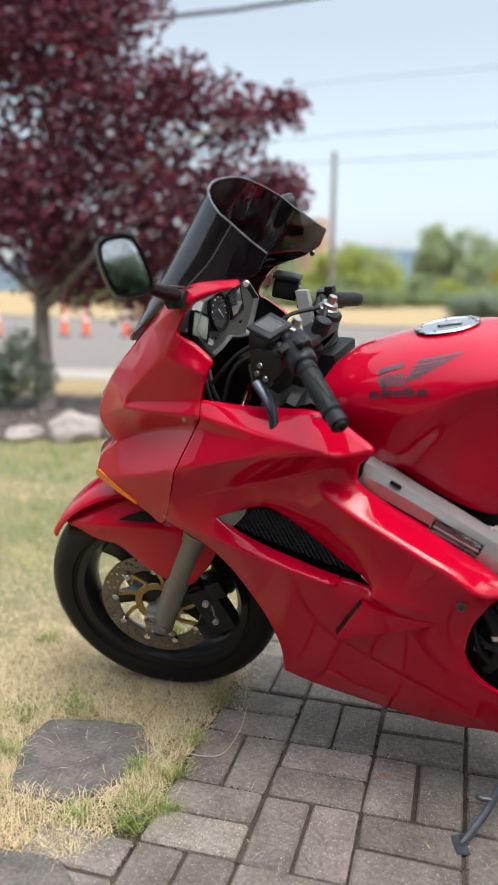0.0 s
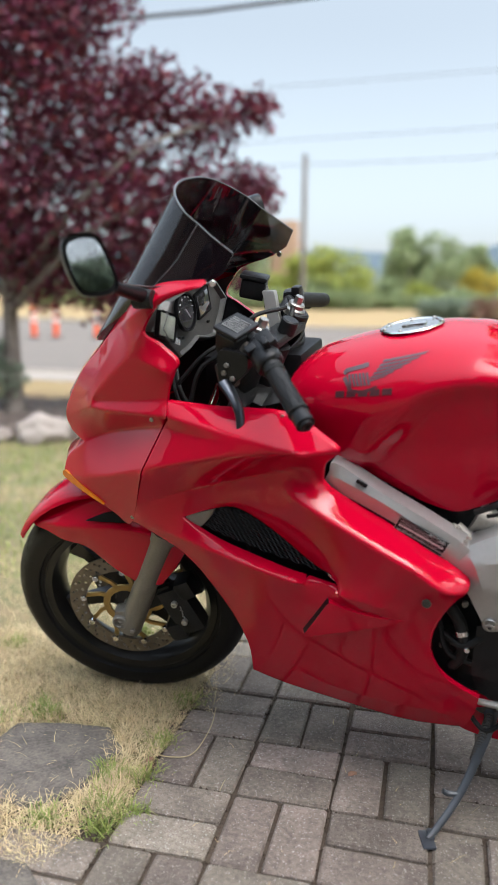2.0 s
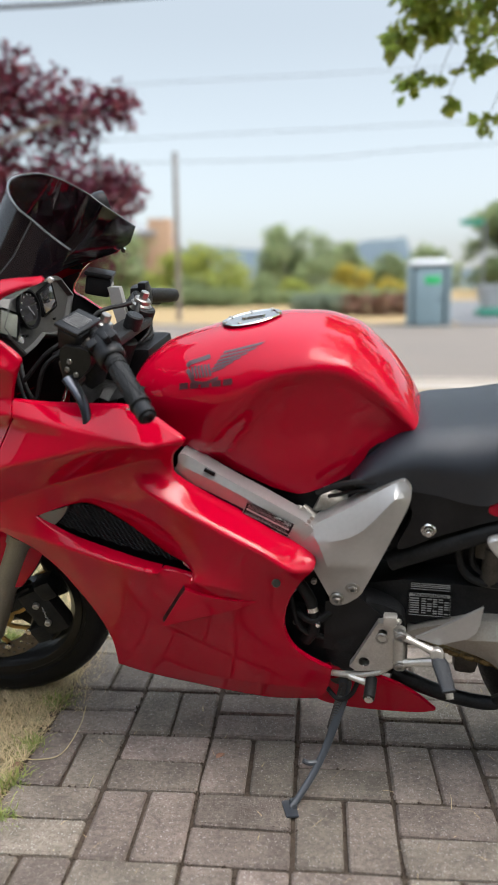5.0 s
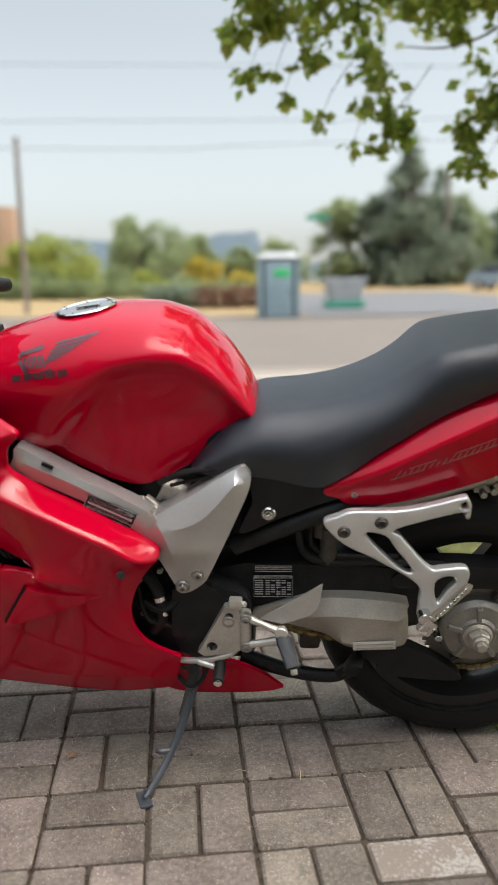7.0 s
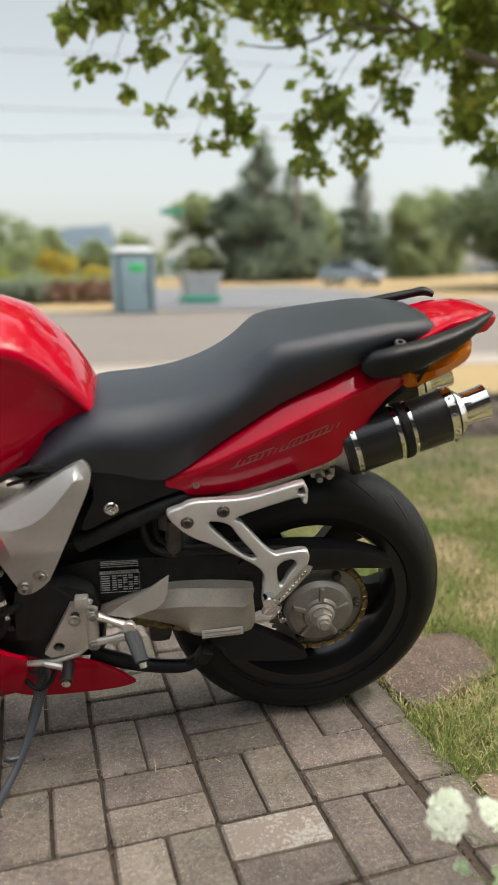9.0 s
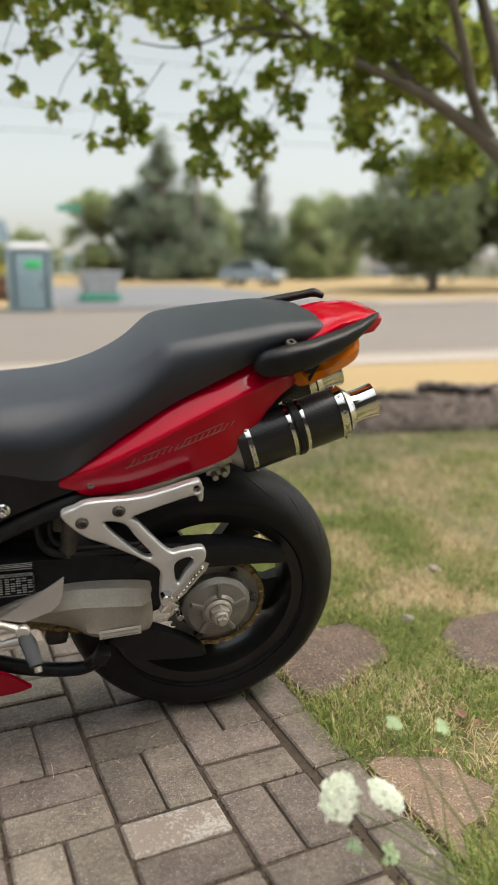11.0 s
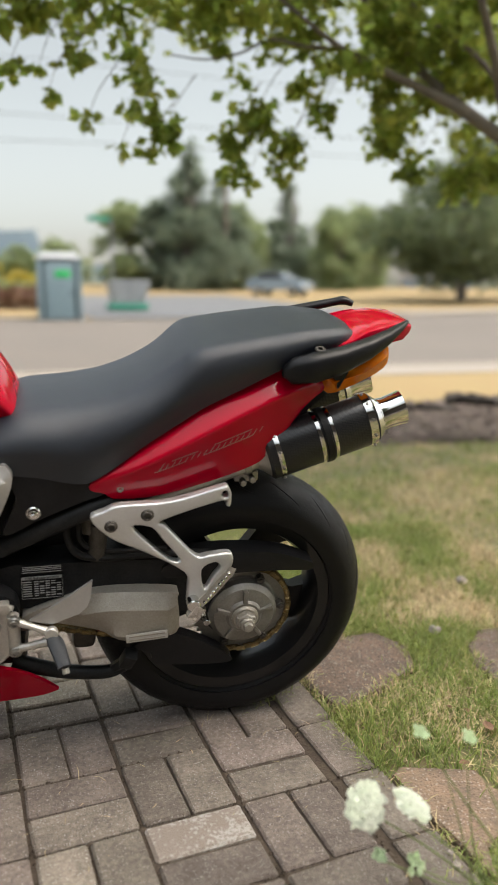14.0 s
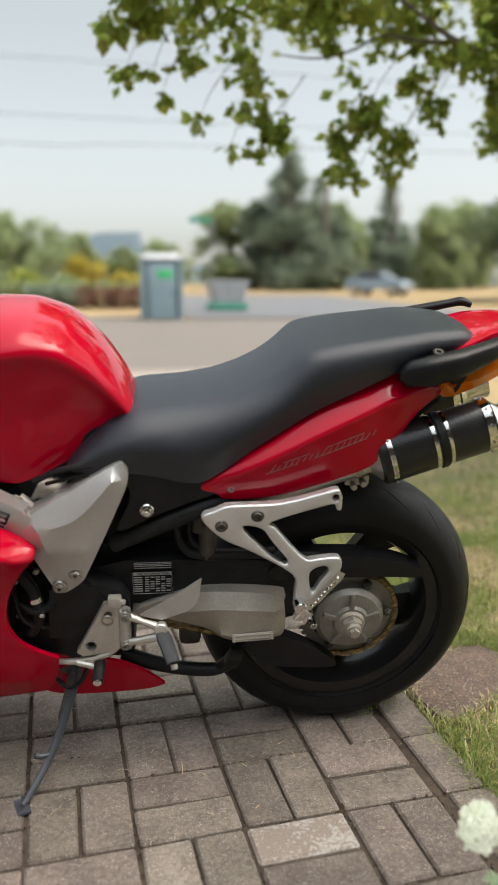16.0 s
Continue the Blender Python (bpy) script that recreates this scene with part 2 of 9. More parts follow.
BLADE_GREEN = leaf_mat("green_blades", (0.205, 0.275, 0.068), (0.34, 0.345, 0.105), 0.4, 0.35)
PLUM = leaf_mat("plum_leaf", (0.095, 0.023, 0.042), (0.19, 0.024, 0.040), 0.45, 0.6)
MAPLE = leaf_mat("maple_leaf", (0.25, 0.335, 0.08), (0.43, 0.43, 0.095), 0.75, 0.4)
# far leaves, paled and greyed by the haze painted into them
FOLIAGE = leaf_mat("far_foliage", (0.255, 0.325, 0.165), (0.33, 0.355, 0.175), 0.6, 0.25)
# leaf colour of the far woods, with haze painted in
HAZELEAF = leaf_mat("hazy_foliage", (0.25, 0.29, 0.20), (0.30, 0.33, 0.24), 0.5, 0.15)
# dark leaves, lifted towards grey by painted haze
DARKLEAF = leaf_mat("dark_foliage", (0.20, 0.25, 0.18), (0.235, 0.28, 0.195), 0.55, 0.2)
FIELDLEAF = leaf_mat("field_tree_leaf", (0.125, 0.165, 0.085), (0.17, 0.20, 0.09), 0.5, 0.3)
GOLDLEAF = leaf_mat("yellow_foliage", (0.46, 0.36, 0.05), (0.34, 0.32, 0.07), 0.5, 0.3)
LIMELEAF = leaf_mat("yellow_green_foliage", (0.32, 0.37, 0.09), (0.40, 0.40, 0.09), 0.6, 0.25)
RUSTLEAF = leaf_mat("rusty_hedge_leaf", (0.22, 0.11, 0.07), (0.10, 0.06, 0.03), 0.2, 0.4)
BARK = mat("grey_bark", (0.21, 0.18, 0.155), 0.9, vary=0.8, scale=9, tint=(0.10, 0.083, 0.07), bump=1.0, bump_scale=30)
TIMBER = mat("weathered_timber", (0.19, 0.16, 0.135), 0.85, vary=0.7, scale=2, tint=(0.12, 0.10, 0.085), bump=0.4, bump_scale=20)
CHARRED = mat("blackened_timber", (0.030, 0.026, 0.025), 0.9, vary=0.8, scale=8, tint=(0.06, 0.05, 0.045), bump=0.8, bump_scale=25)
ROCK = mat("pale_rock", (0.30, 0.26, 0.23), 0.9, vary=0.8, scale=5, tint=(0.22, 0.19, 0.17), bump=0.9, bump_scale=25)
WIRE = mat("black_cable", (0.03, 0.03, 0.032), 0.6)
ORANGE = mat("orange_marker_plastic", (0.80, 0.10, 0.02), 0.5, vary=0.3, scale=4)
REFLECT = mat("white_band", (0.75, 0.73, 0.70), 0.4)
CABIN = mat("grey_blue_plastic", (0.20, 0.28, 0.315), 0.55, vary=0.4, scale=2, tint=(0.16, 0.235, 0.265))
CABIN_ROOF = mat("pale_grey_plastic", (0.42, 0.44, 0.45), 0.55, vary=0.3, scale=2)
TEAL = mat("teal_green_paint", (0.03, 0.25, 0.17), 0.5, vary=0.4, scale=3)
GREEN_SIGN = mat("green_sign", (0.02, 0.42, 0.12), 0.45)
WALLM = mat("tan_render", (0.40, 0.26, 0.17), 0.85, vary=0.4, scale=1)
ROOFM = mat("grey_roof", (0.25, 0.26, 0.27), 0.8, vary=0.4, scale=1)
CARPAINT = mat("silver_blue_car_paint", (0.26, 0.34, 0.43), 0.25, coat=0.8, vary=0.2, scale=2)
GLASSDARK = mat("dark_car_glass", (0.02, 0.025, 0.03), 0.05, coat=0.5)
# the haze over the hills is put into this blue-grey colour
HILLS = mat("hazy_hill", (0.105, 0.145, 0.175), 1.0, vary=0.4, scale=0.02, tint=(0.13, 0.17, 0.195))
WHITEPAINT = mat("white_boards", (0.66, 0.66, 0.64), 0.7, vary=0.3, scale=1)
PETAL = leaf_mat("pale_flower", (0.84, 0.86, 0.78), (0.74, 0.82, 0.66), 0.4, 0.08)
GREENHEAD = leaf_mat("pale_green_leaflet", (0.50, 0.64, 0.38), (0.62, 0.72, 0.50), 0.4, 0.1)
STEM = leaf_mat("green_stem", (0.14, 0.20, 0.06), (0.20, 0.22, 0.09), 0.2, 0.2)
DEADLEAF = mat("dead_leaf", (0.24, 0.14, 0.08), 0.8, vary=0.6, scale=30, island=0.4)
HOUSE = mat("house_siding", (0.13, 0.11, 0.10), 0.85, vary=0.4, scale=1.5)

# ---- building helpers ----
from mathutils import geometry
from mathutils.bvhtree import BVHTree

RNG = np.random.default_rng(7)


def finish(name, me, material, parent=None, label="", sharp=32, smooth=True):
    me.materials.append(material)
    if smooth:
        me.polygons.foreach_set("use_smooth", [True] * len(me.polygons))
        if sharp:
            me.set_sharp_from_angle(angle=radians(sharp))
    ob = new(name, me)
    if parent:
        ob.parent = parent
    return tagged(ob, label)


def part(name, bm, material, parent=None, label="", sharp=32, smooth=True):
    """One bmesh as one mesh object under a thing or a part."""
    bmesh.ops.recalc_face_normals(bm, faces=bm.faces)
    me = bpy.data.meshes.new(name)
    bm.to_mesh(me)
    bm.free()
    return finish(name, me, material, parent, label, sharp, smooth)


def sheet(name, verts, faces, material, parent=None, label="", smooth=False):
    me = bpy.data.meshes.new(name)
    me.from_pydata([tuple(v) for v in verts], [], [tuple(f) for f in faces])
    me.update()
    return finish(name, me, material, parent, label, 0, smooth)


def thing(name, label, category, group="", m=None, kind=""):
    ob = new(name)
    ob.empty_display_size = 0.1
    if m is not None:
        ob.matrix_world = m
    return tagged(ob, label, category, group, kind)


def mesh_of(*items):
    """One bmesh out of several."""
    out = bmesh.new()
    for b in items:
        me = bpy.data.meshes.new("tmp")
        b.to_mesh(me)
        b.free()
        out.from_mesh(me)
        bpy.data.meshes.remove(me)
    return out


def block(size, at=(0, 0, 0), bevel=0.004, rot=(0, 0, 0), segs=2, taper=1.0):
    bm = bmesh.new()
    bmesh.ops.create_cube(bm, size=1)
    for v in bm.verts:
        k = taper if v.co.z > 0 else 1.0
        v.co = Vector((v.co.x * size[0] * k, v.co.y * size[1] * k, v.co.z * size[2]))
    if bevel:
        bmesh.ops.bevel(bm, geom=bm.edges[:], offset=bevel, segments=segs, affect="EDGES", profile=0.6)
    bm.transform(pose(*at, *rot))
    return bm


def curve(pts, n=8, closed=False):
    """Catmull-Rom through pts; a point given twice makes a corner."""
    p = [Vector(q) for q in pts]
    out, c = [], len(p)
    for i in range(c if closed else c - 1):
        a, b = p[i], p[(i + 1) % c]
        if (a - b).length < 1e-7:
            continue
        z = p[(i - 1) % c] if closed or i > 0 else a * 2 - b
        d = p[(i + 2) % c] if closed or i + 2 < c else b * 2 - a
        for k in range(n):
            t = k / n
            out.append(0.5 * ((2 * a) + (b - z) * t + (2 * z - 5 * a + 4 * b - d) * t * t + (3 * a - z - 3 * b + d) * t ** 3))
    if not closed:
        out.append(p[-1])
    return out


def tube(pts, radius, sides=10, n=6, flat=1.0, caps=True, smooth=True):
    """Round bar along a curve; radius a number or a list from end to end; flat squeezes it across."""
    path = curve(pts, n) if smooth and len(pts) > 2 else [Vector(q) for q in pts]
    radii = np.interp(np.linspace(0, 1, len(path)), np.linspace(0, 1, len(radius)), radius) if isinstance(radius, (list, tuple)) else [radius] * len(path)
    bm = bmesh.new()
    rings, side = [], None
    for i, q in enumerate(path):
        d = (path[min(i + 1, len(path) - 1)] - path[max(i - 1, 0)]).normalized()
        if side is None:
            side = d.cross(Vector((0, 0, 1)))
            if side.length < 0.1:
                side = d.cross(Vector((0, 1, 0)))
        side = (side - d * side.dot(d)).normalized()
        up = d.cross(side)
        rings.append([bm.verts.new(q + float(radii[i]) * (math.cos(a) * side + flat * math.sin(a) * up)) for a in [2 * math.pi * k / sides for k in range(sides)]])
    for r, s in zip(rings, rings[1:]):
        for k in range(sides):
            bm.faces.new((r[k], r[(k + 1) % sides], s[(k + 1) % sides], s[k]))
    if caps:
        bm.faces.new(rings[0][::-1]), bm.faces.new(rings[-1])
    return bm


def loft(rings, caps=True, closed=True):
    """Skin over rings of equally many points."""
    bm = bmesh.new()
    rows = [[bm.verts.new(q) for q in r] for r in rings]
    c = len(rows[0])
    for r, s in zip(rows, rows[1:]):
        for k in range(c if closed else c - 1):
            bm.faces.new((r[k], r[(k + 1) % c], s[(k + 1) % c], s[k]))
    if caps and closed:
        bm.faces.new(rows[0][::-1]), bm.faces.new(rows[-1])
    bmesh.ops.remove_doubles(bm, verts=bm.verts[:], dist=1e-6)
    return bm


def lathe(profile, at=(0, 0, 0), sides=64, closed=True):
    """Profile of (radius, across) turned about the y axis through at."""
    bm = bmesh.new()
    rows = [[bm.verts.new((at[0] + r * math.cos(a), at[1] + w, at[2] + r * math.sin(a))) for r, w in profile] for a in [2 * math.pi * k / sides for k in range(sides)]]
    c = len(profile)
    for i in range(sides):
        r, s = rows[i], rows[(i + 1) % sides]
        for k in range(c if closed else c - 1):
            bm.faces.new((r[k], r[(k + 1) % c], s[(k + 1) % c], s[k]))
    bmesh.ops.remove_doubles(bm, verts=bm.verts[:], dist=1e-6)
    return bm


def knob(radius, length, at, axis=(0, -1, 0), sides=16, chamfer=0.15, hollow=0.0):
    """A short turned bolt head or boss that sticks out from at along axis."""
    c = radius * chamfer
    prof = [(0, 0), (radius, 0), (radius, length - c), (radius - c, length)]
    prof += [(hollow, length), (hollow * 0.9, length * 0.4), (0, length * 0.4)] if hollow else [(0, length)]
    bm = lathe([(r, w) for r, w in prof], sides=sides, closed=False)
    bm.transform(Matrix.Translation(at) @ Vector((0, 1, 0)).rotation_difference(Vector(axis)).to_matrix().to_4x4())
    return bm


def inside(x, z, poly):
    hit = np.zeros(np.shape(x), bool)
    for (x0, z0), (x1, z1) in zip(poly, np.roll(poly, -1, 0)):
        if z0 == z1:
            continue
        hit ^= ((z0 > z) != (z1 > z)) & (x < (x1 - x0) * (z - z0) / (z1 - z0) + x0)
    return hit


def evenly(line, closed, step):
    """The same line with its points at even steps, its corners kept."""
    p = line + [line[0]] if closed else line
    turn_at = [i for i in range(1, len(p) - 1) if (p[i] - p[i - 1]).xy.length > 1e-6 and (p[i + 1] - p[i]).xy.length > 1e-6 and (p[i] - p[i - 1]).xy.angle((p[i + 1] - p[i]).xy) > 0.6]
    out, ends = [], [0] + turn_at + [len(p) - 1]
    for a, b in zip(ends, ends[1:]):
        piece = np.array(p[a:b + 1])
        run = np.concatenate([[0], np.cumsum(np.linalg.norm(np.diff(piece[:, :2], axis=0), axis=1))])
        at = np.linspace(0, run[-1], max(1, round(run[-1] / step)) + 1)[:-1]
        out += [Vector(q) for q in np.stack([np.interp(at, run, piece[:, k]) for k in range(3)], 1)]
    return out if closed else out + [p[-1]]


def skin(outline, creases=(), holes=(), step=0.02, bulge=0.0, thick=0.006, n=6, side=-1, flat=False):
    """A pressed panel seen from its side: outline, creases and holes are lines of (x, z, half width). The panel is stretched between them like a
    membrane, puffed out by bulge, and turned in at its rims by thick. side -1 faces left, +1 right."""
    lines = [(curve(outline, n, True), True)] + [(curve(h, n, True), True) for h in holes] + [(curve(c, n), False) for c in creases]
    if step < 0.007:
        lines = [(evenly(l, c, step), c) for l, c in lines]
    pts, edges, fixed = [], [], []
    for line, closed in lines:
        s = len(pts)
        pts += [Vector((q.x, q.y)) for q in line]
        fixed += [q.z for q in line]
        edges += [(s + i, s + i + 1) for i in range(len(line) - 1)] + ([(s + len(line) - 1, s)] if closed else [])
    poly = np.array([(q.x, q.y) for q in lines[0][0]])
    rim_points = sum(len(l) for l, _ in lines[:1 + len(holes)])
    cuts = [np.array([(q.x, q.y) for q in l]) for l, _ in lines[1:1 + len(holes)]]
    base = np.array([(q.x, q.y) for q in pts])
    gx, gz = np.meshgrid(np.arange(poly[:, 0].min(), poly[:, 0].max(), step), np.arange(poly[:, 1].min(), poly[:, 1].max(), step * 0.87))
    gx = gx + (np.arange(gx.shape[0]) % 2)[:, None] * step / 2
    g = np.stack([gx.ravel(), gz.ravel()], 1)
    ok = inside(g[:, 0], g[:, 1], poly)
    for c in cuts:
        ok &= ~inside(g[:, 0], g[:, 1], c)
    g = g[ok]
    rows_beside = []
    if step < 0.007:                               # a row of points on either side of each line, so that the folds run clean
        for line, closed in lines:
            p = np.array([(q.x, q.y) for q in line])
            d = np.roll(p, -1, 0) - np.roll(p, 1, 0) if closed else np.gradient(p, axis=0)
            d /= np.linalg.norm(d, axis=1)[:, None] + 1e-9
            for s in (-0.85, 0.85):
                rows_beside.append(p + s * step * np.stack([-d[:, 1], d[:, 0]], 1))
        b = np.concatenate(rows_beside)
        keep = inside(b[:, 0], b[:, 1], poly)
        for c in cuts:
            keep &= ~inside(b[:, 0], b[:, 1], c)
        b = b[keep]
        if len(b):
            b = b[np.sqrt(((b[:, None] - base[None]) ** 2).sum(2).min(1)) > step * 0.7]
        sel = []
        for i, q in enumerate(b):
            if not sel or ((b[sel] - q) ** 2).sum(1).min() > (step * 0.5) ** 2:
                sel.append(i)
        b = b[sel]
        if len(b) and len(g):
            g = g[np.sqrt(((g[:, None] - b[None]) ** 2).sum(2).min(1)) > step * 0.62]
        rows_beside = [Vector(q) for q in b]
    if len(g):
        near = np.full(len(g), 9.0)
        for q in base:
            near = np.minimum(near, (g[:, 0] - q[0]) ** 2 + (g[:, 1] - q[1]) ** 2)
        g = g[np.sqrt(near) > step * 0.55]
    pts += rows_beside + [Vector(q) for q in g]
    vs, es, fs, ov, oe, of = geometry.delaunay_2d_cdt(pts, edges, [], 0, 1e-5)
    xy = np.array([(v.x, v.y) for v in vs])
    value = np.full(len(vs), np.nan)
    for i, o in enumerate(ov):
        for k in o:
            if k < len(fixed):
                value[i] = fixed[k]
                break
    tri = np.array(fs)
    cen = xy[tri].mean(1)
    ok = inside(cen[:, 0], cen[:, 1], poly)
    for c in cuts:
        ok &= ~inside(cen[:, 0], cen[:, 1], c)
    tri = tri[ok]
    count = len(xy)
    area, ia, ib, wt = np.zeros(count), [], [], []
    for a, b, c in ((0, 1, 2), (1, 2, 0), (2, 0, 1)):
        u, v = xy[tri[:, a]] - xy[tri[:, c]], xy[tri[:, b]] - xy[tri[:, c]]
        cross = np.abs(u[:, 0] * v[:, 1] - u[:, 1] * v[:, 0]) + 1e-12
        cot = np.clip((u * v).sum(1) / cross, 0.02, 8) / 2
        ia += [tri[:, a], tri[:, b]]
        ib += [tri[:, b], tri[:, a]]
        wt += [cot, cot]
        np.add.at(area, tri[:, c], cross / 6)
    ia, ib, wt = np.concatenate(ia), np.concatenate(ib), np.concatenate(wt)
    deg = np.bincount(ia, wt, count)

    def spread(q):
        return np.bincount(ia, wt * q[ib], count)

    free = np.isnan(value) & (deg > 0)
    value = np.where(free, 0.0, np.nan_to_num(value))
    if free.any():                                 # conjugate gradients on the membrane's equation
        rhs = (spread(value) + bulge * area * 4) * free
        x = np.where(free, value[~free & (deg > 0)].mean(), 0.0)
        res = rhs - (deg * x - spread(x)) * free
        d = res.copy()
        rr = res @ res
        for _ in range(900):
            q = (deg * d - spread(d)) * free
            al = rr / max(d @ q, 1e-30)
            x += al * d
            res -= al * q
            new_rr = res @ res
            if new_rr < 1e-16:
                break
            d = res + d * (new_rr / rr)
            rr = new_rr
        value = np.where(free, x, value)
    if step < 0.012 and thick:                     # rounds the creases and evens the sheet
        rim_ = [i for i, o in enumerate(ov) if any(k < rim_points for k in o)]
        inner = (deg > 0) & ~np.isin(np.arange(count), rim_)
        for _ in range(2):
            value[inner] += 0.5 * (spread(value) / np.maximum(deg, 1e-9) - value)[inner]
    bm = bmesh.new()
    used = np.unique(tri)
    vert = {int(i): bm.verts.new((xy[i, 0], side * value[i], xy[i, 1])) for i in used}
    for t in tri:
        if len(set(t)) == 3:
            try:
                bm.faces.new([vert[int(i)] for i in t])
            except ValueError:
                pass
    if thick:
        rim = [e for e in bm.edges if len(e.link_faces) == 1]
        ext = bmesh.ops.extrude_edge_only(bm, edges=rim)["geom"]
        for v in ext:
            if isinstance(v, bmesh.types.BMVert):
                v.co.y -= side * thick
        if flat:
            back = bmesh.ops.holes_fill(bm, edges=[e for e in bm.edges if len(e.link_faces) == 1], sides=0)
    return bm


def plate(outline, y, thick, holes=(), n=6, step=0.05):
    """A flat plate of that thickness with its outer face at y, cut out along outline and holes (x, z)."""
    o = [(x, z, -y) for x, z in outline]
    hs = [[(x, z, -y) for x, z in h] for h in holes]
    a = skin(o, holes=hs, step=step, thick=0, n=n)
    top = a.faces[:]
    ext = bmesh.ops.extrude_face_region(a, geom=top)
    for v in ext["geom"]:
        if isinstance(v, bmesh.types.BMVert):
            v.co.y += thick
    return a


def ring(radius, n=12, at=(0, 0), squash=1.0):
    return [(at[0] + radius * math.cos(2 * math.pi * k / n), at[1] + squash * radius * math.sin(2 * math.pi * k / n)) for k in range(n)]


def mirrored(ob, name=None):
    """The same part on the other side of its thing."""
    me = ob.data.copy()
    me.transform(Matrix.Diagonal((1, -1, 1, 1)))
    me.flip_normals()
    o = new(name or ob.name.split(".")[0], me)
    o.parent = ob.parent
    return o


def leaves(centres, radii, count, size, squash=0.8, droop=0.25, seed=1, shell=0.5, points=4):
    """Verts and faces of many small folded leaves that fill the clumps."""
    r = np.random.default_rng(seed)
    centres, radii = np.array(centres, float), np.array(radii, float)
    vol = radii ** 2
    k = r.choice(len(centres), count, p=vol / vol.sum())
    d = r.normal(size=(count, 3))
    d /= np.linalg.norm(d, axis=1)[:, None]
    p = centres[k] + d * (radii[k] * r.uniform(shell, 1.0, count) ** 0.7)[:, None] * np.array([1, 1, squash])
    p += r.normal(scale=0.06, size=(count, 3)) * radii[k][:, None]
    u = r.normal(size=(count, 3))
    u[:, 2] = u[:, 2] * 0.6 - droop
    u /= np.linalg.norm(u, axis=1)[:, None]
    v = np.cross(u, r.normal(size=(count, 3)))
    v /= np.linalg.norm(v, axis=1)[:, None]
    nrm = np.cross(u, v)
    s = (size * r.uniform(0.6, 1.3, count))[:, None]
    quads = np.stack([p, p + u * s * 0.5 + v * s * 0.36 + nrm * s * 0.1, p + u * s, p + u * s * 0.5 - v * s * 0.36 + nrm * s * 0.1], 1)
    f = np.arange(count * 4).reshape(count, 4)
    return quads.reshape(-1, 3), f


def lift(x, y):
    """Height of the land: level near by, rising gently far off."""
    r = math.hypot(x, y + 1.8)
    return min(max(0.035 * (r - 22), 0.0), 1.9)


# ---- the land ----
def land():
    xs = sorted(set(np.round(np.concatenate([np.linspace(-3, 6, 37), np.geomspace(6, 2600, 34), -np.geomspace(3, 2600, 36)]), 3)))
    ys = sorted(set(np.round(np.concatenate([np.linspace(-3, 8, 45), np.geomspace(8, 2600, 44), -np.geomspace(3, 2600, 18)]), 3)))
    verts = [(x, y, lift(x, y) - 0.018 + 0.004 * noise.noise((x * 1.3, y * 1.3, 0)) * (abs(y) < 12)) for y in ys for x in xs]
    c = len(xs)
    faces = [(j * c + i, j * c + i + 1, (j + 1) * c + i + 1, (j + 1) * c + i) for j in range(len(ys) - 1) for i in range(c - 1)]
    return verts, faces


ground = tagged(sheet("ground", *land(), LAWN, smooth=True), "patchy summer lawn, half green and half dried out", "ground", kind="structure")


def strip(name, y0, y1, material, label, category, x0=-260, x1=260, top=0.0, slope=0.0, y_far=0.0):
    """A band of ground along the street, draped over the land."""
    xs = np.concatenate([-np.geomspace(-x0, 4, 24), np.linspace(-3, 12, 12), np.geomspace(13, x1, 24)]) if x0 < -20 else np.linspace(x0, x1, 24)
    ys = np.geomspace(y0 + 5, y1 + 5, 14) - 5
    v = [(x, y + slope * x, lift(x, y + slope * x) + top) for y in ys for x in xs]
    c = len(xs)
    f = [(j * c + i, j * c + i + 1, (j + 1) * c + i + 1, (j + 1) * c + i) for j in range(len(ys) - 1) for i in range(c - 1)]
    return tagged(sheet(name, v, f, material, smooth=True), label, category, kind="structure")


strip("verge", 4.2, 6.7, DRYLAND, "strip of straw-yellow dry grass along the street", "verge", top=0.0, slope=-0.06)
strip("footway", 6.7, 7.7, CONCRETE, "pale concrete footway beside the street", "pavement", top=0.012, slope=-0.06)
strip("road", 7.8, 24.0, ASPHALT, "wide worn street of pale tan-grey asphalt", "road", top=0.0, slope=-0.06)
strip("side_road", 24.0, 45.0, GREYROAD, "blue-grey asphalt of the side street and lot", "road", x0=5.4, x1=17.5, top=0.05, slope=-0.06)
strip("far_footway", 24.05, 26.2, CONCRETE, "pale concrete footway along the dry field", "pavement", x0=17.6, x1=70, top=0.05, slope=-0.06)
strip("far_verge", 24.0, 140.0, DRYLAND, "field of straw-coloured dry grass beyond the street", "field", top=0.004, slope=-0.06)

# ---- the motorcycle, leaning on its side stand ----
# Its own axes: x runs from the front axle to the back, z up along the leaning machine, the left side is -y.
bike = thing("motorcycle", "glossy red sport-touring motorcycle leaning on its side stand", "motorcycle", m=pose(-0.145, 0.0, 0.0, 12.0, 0, -8.5))
HEAD = Matrix.Translation((-0.1, 0, 0)) @ Matrix.Rotation(radians(14), 4, Vector((0.4305, 0, 0.9026))) @ Matrix.Translation((0.1, 0, 0))


def turned(bm):
    """Moves a piece of the front end with the steering."""
    bm.transform(HEAD)
    return bm


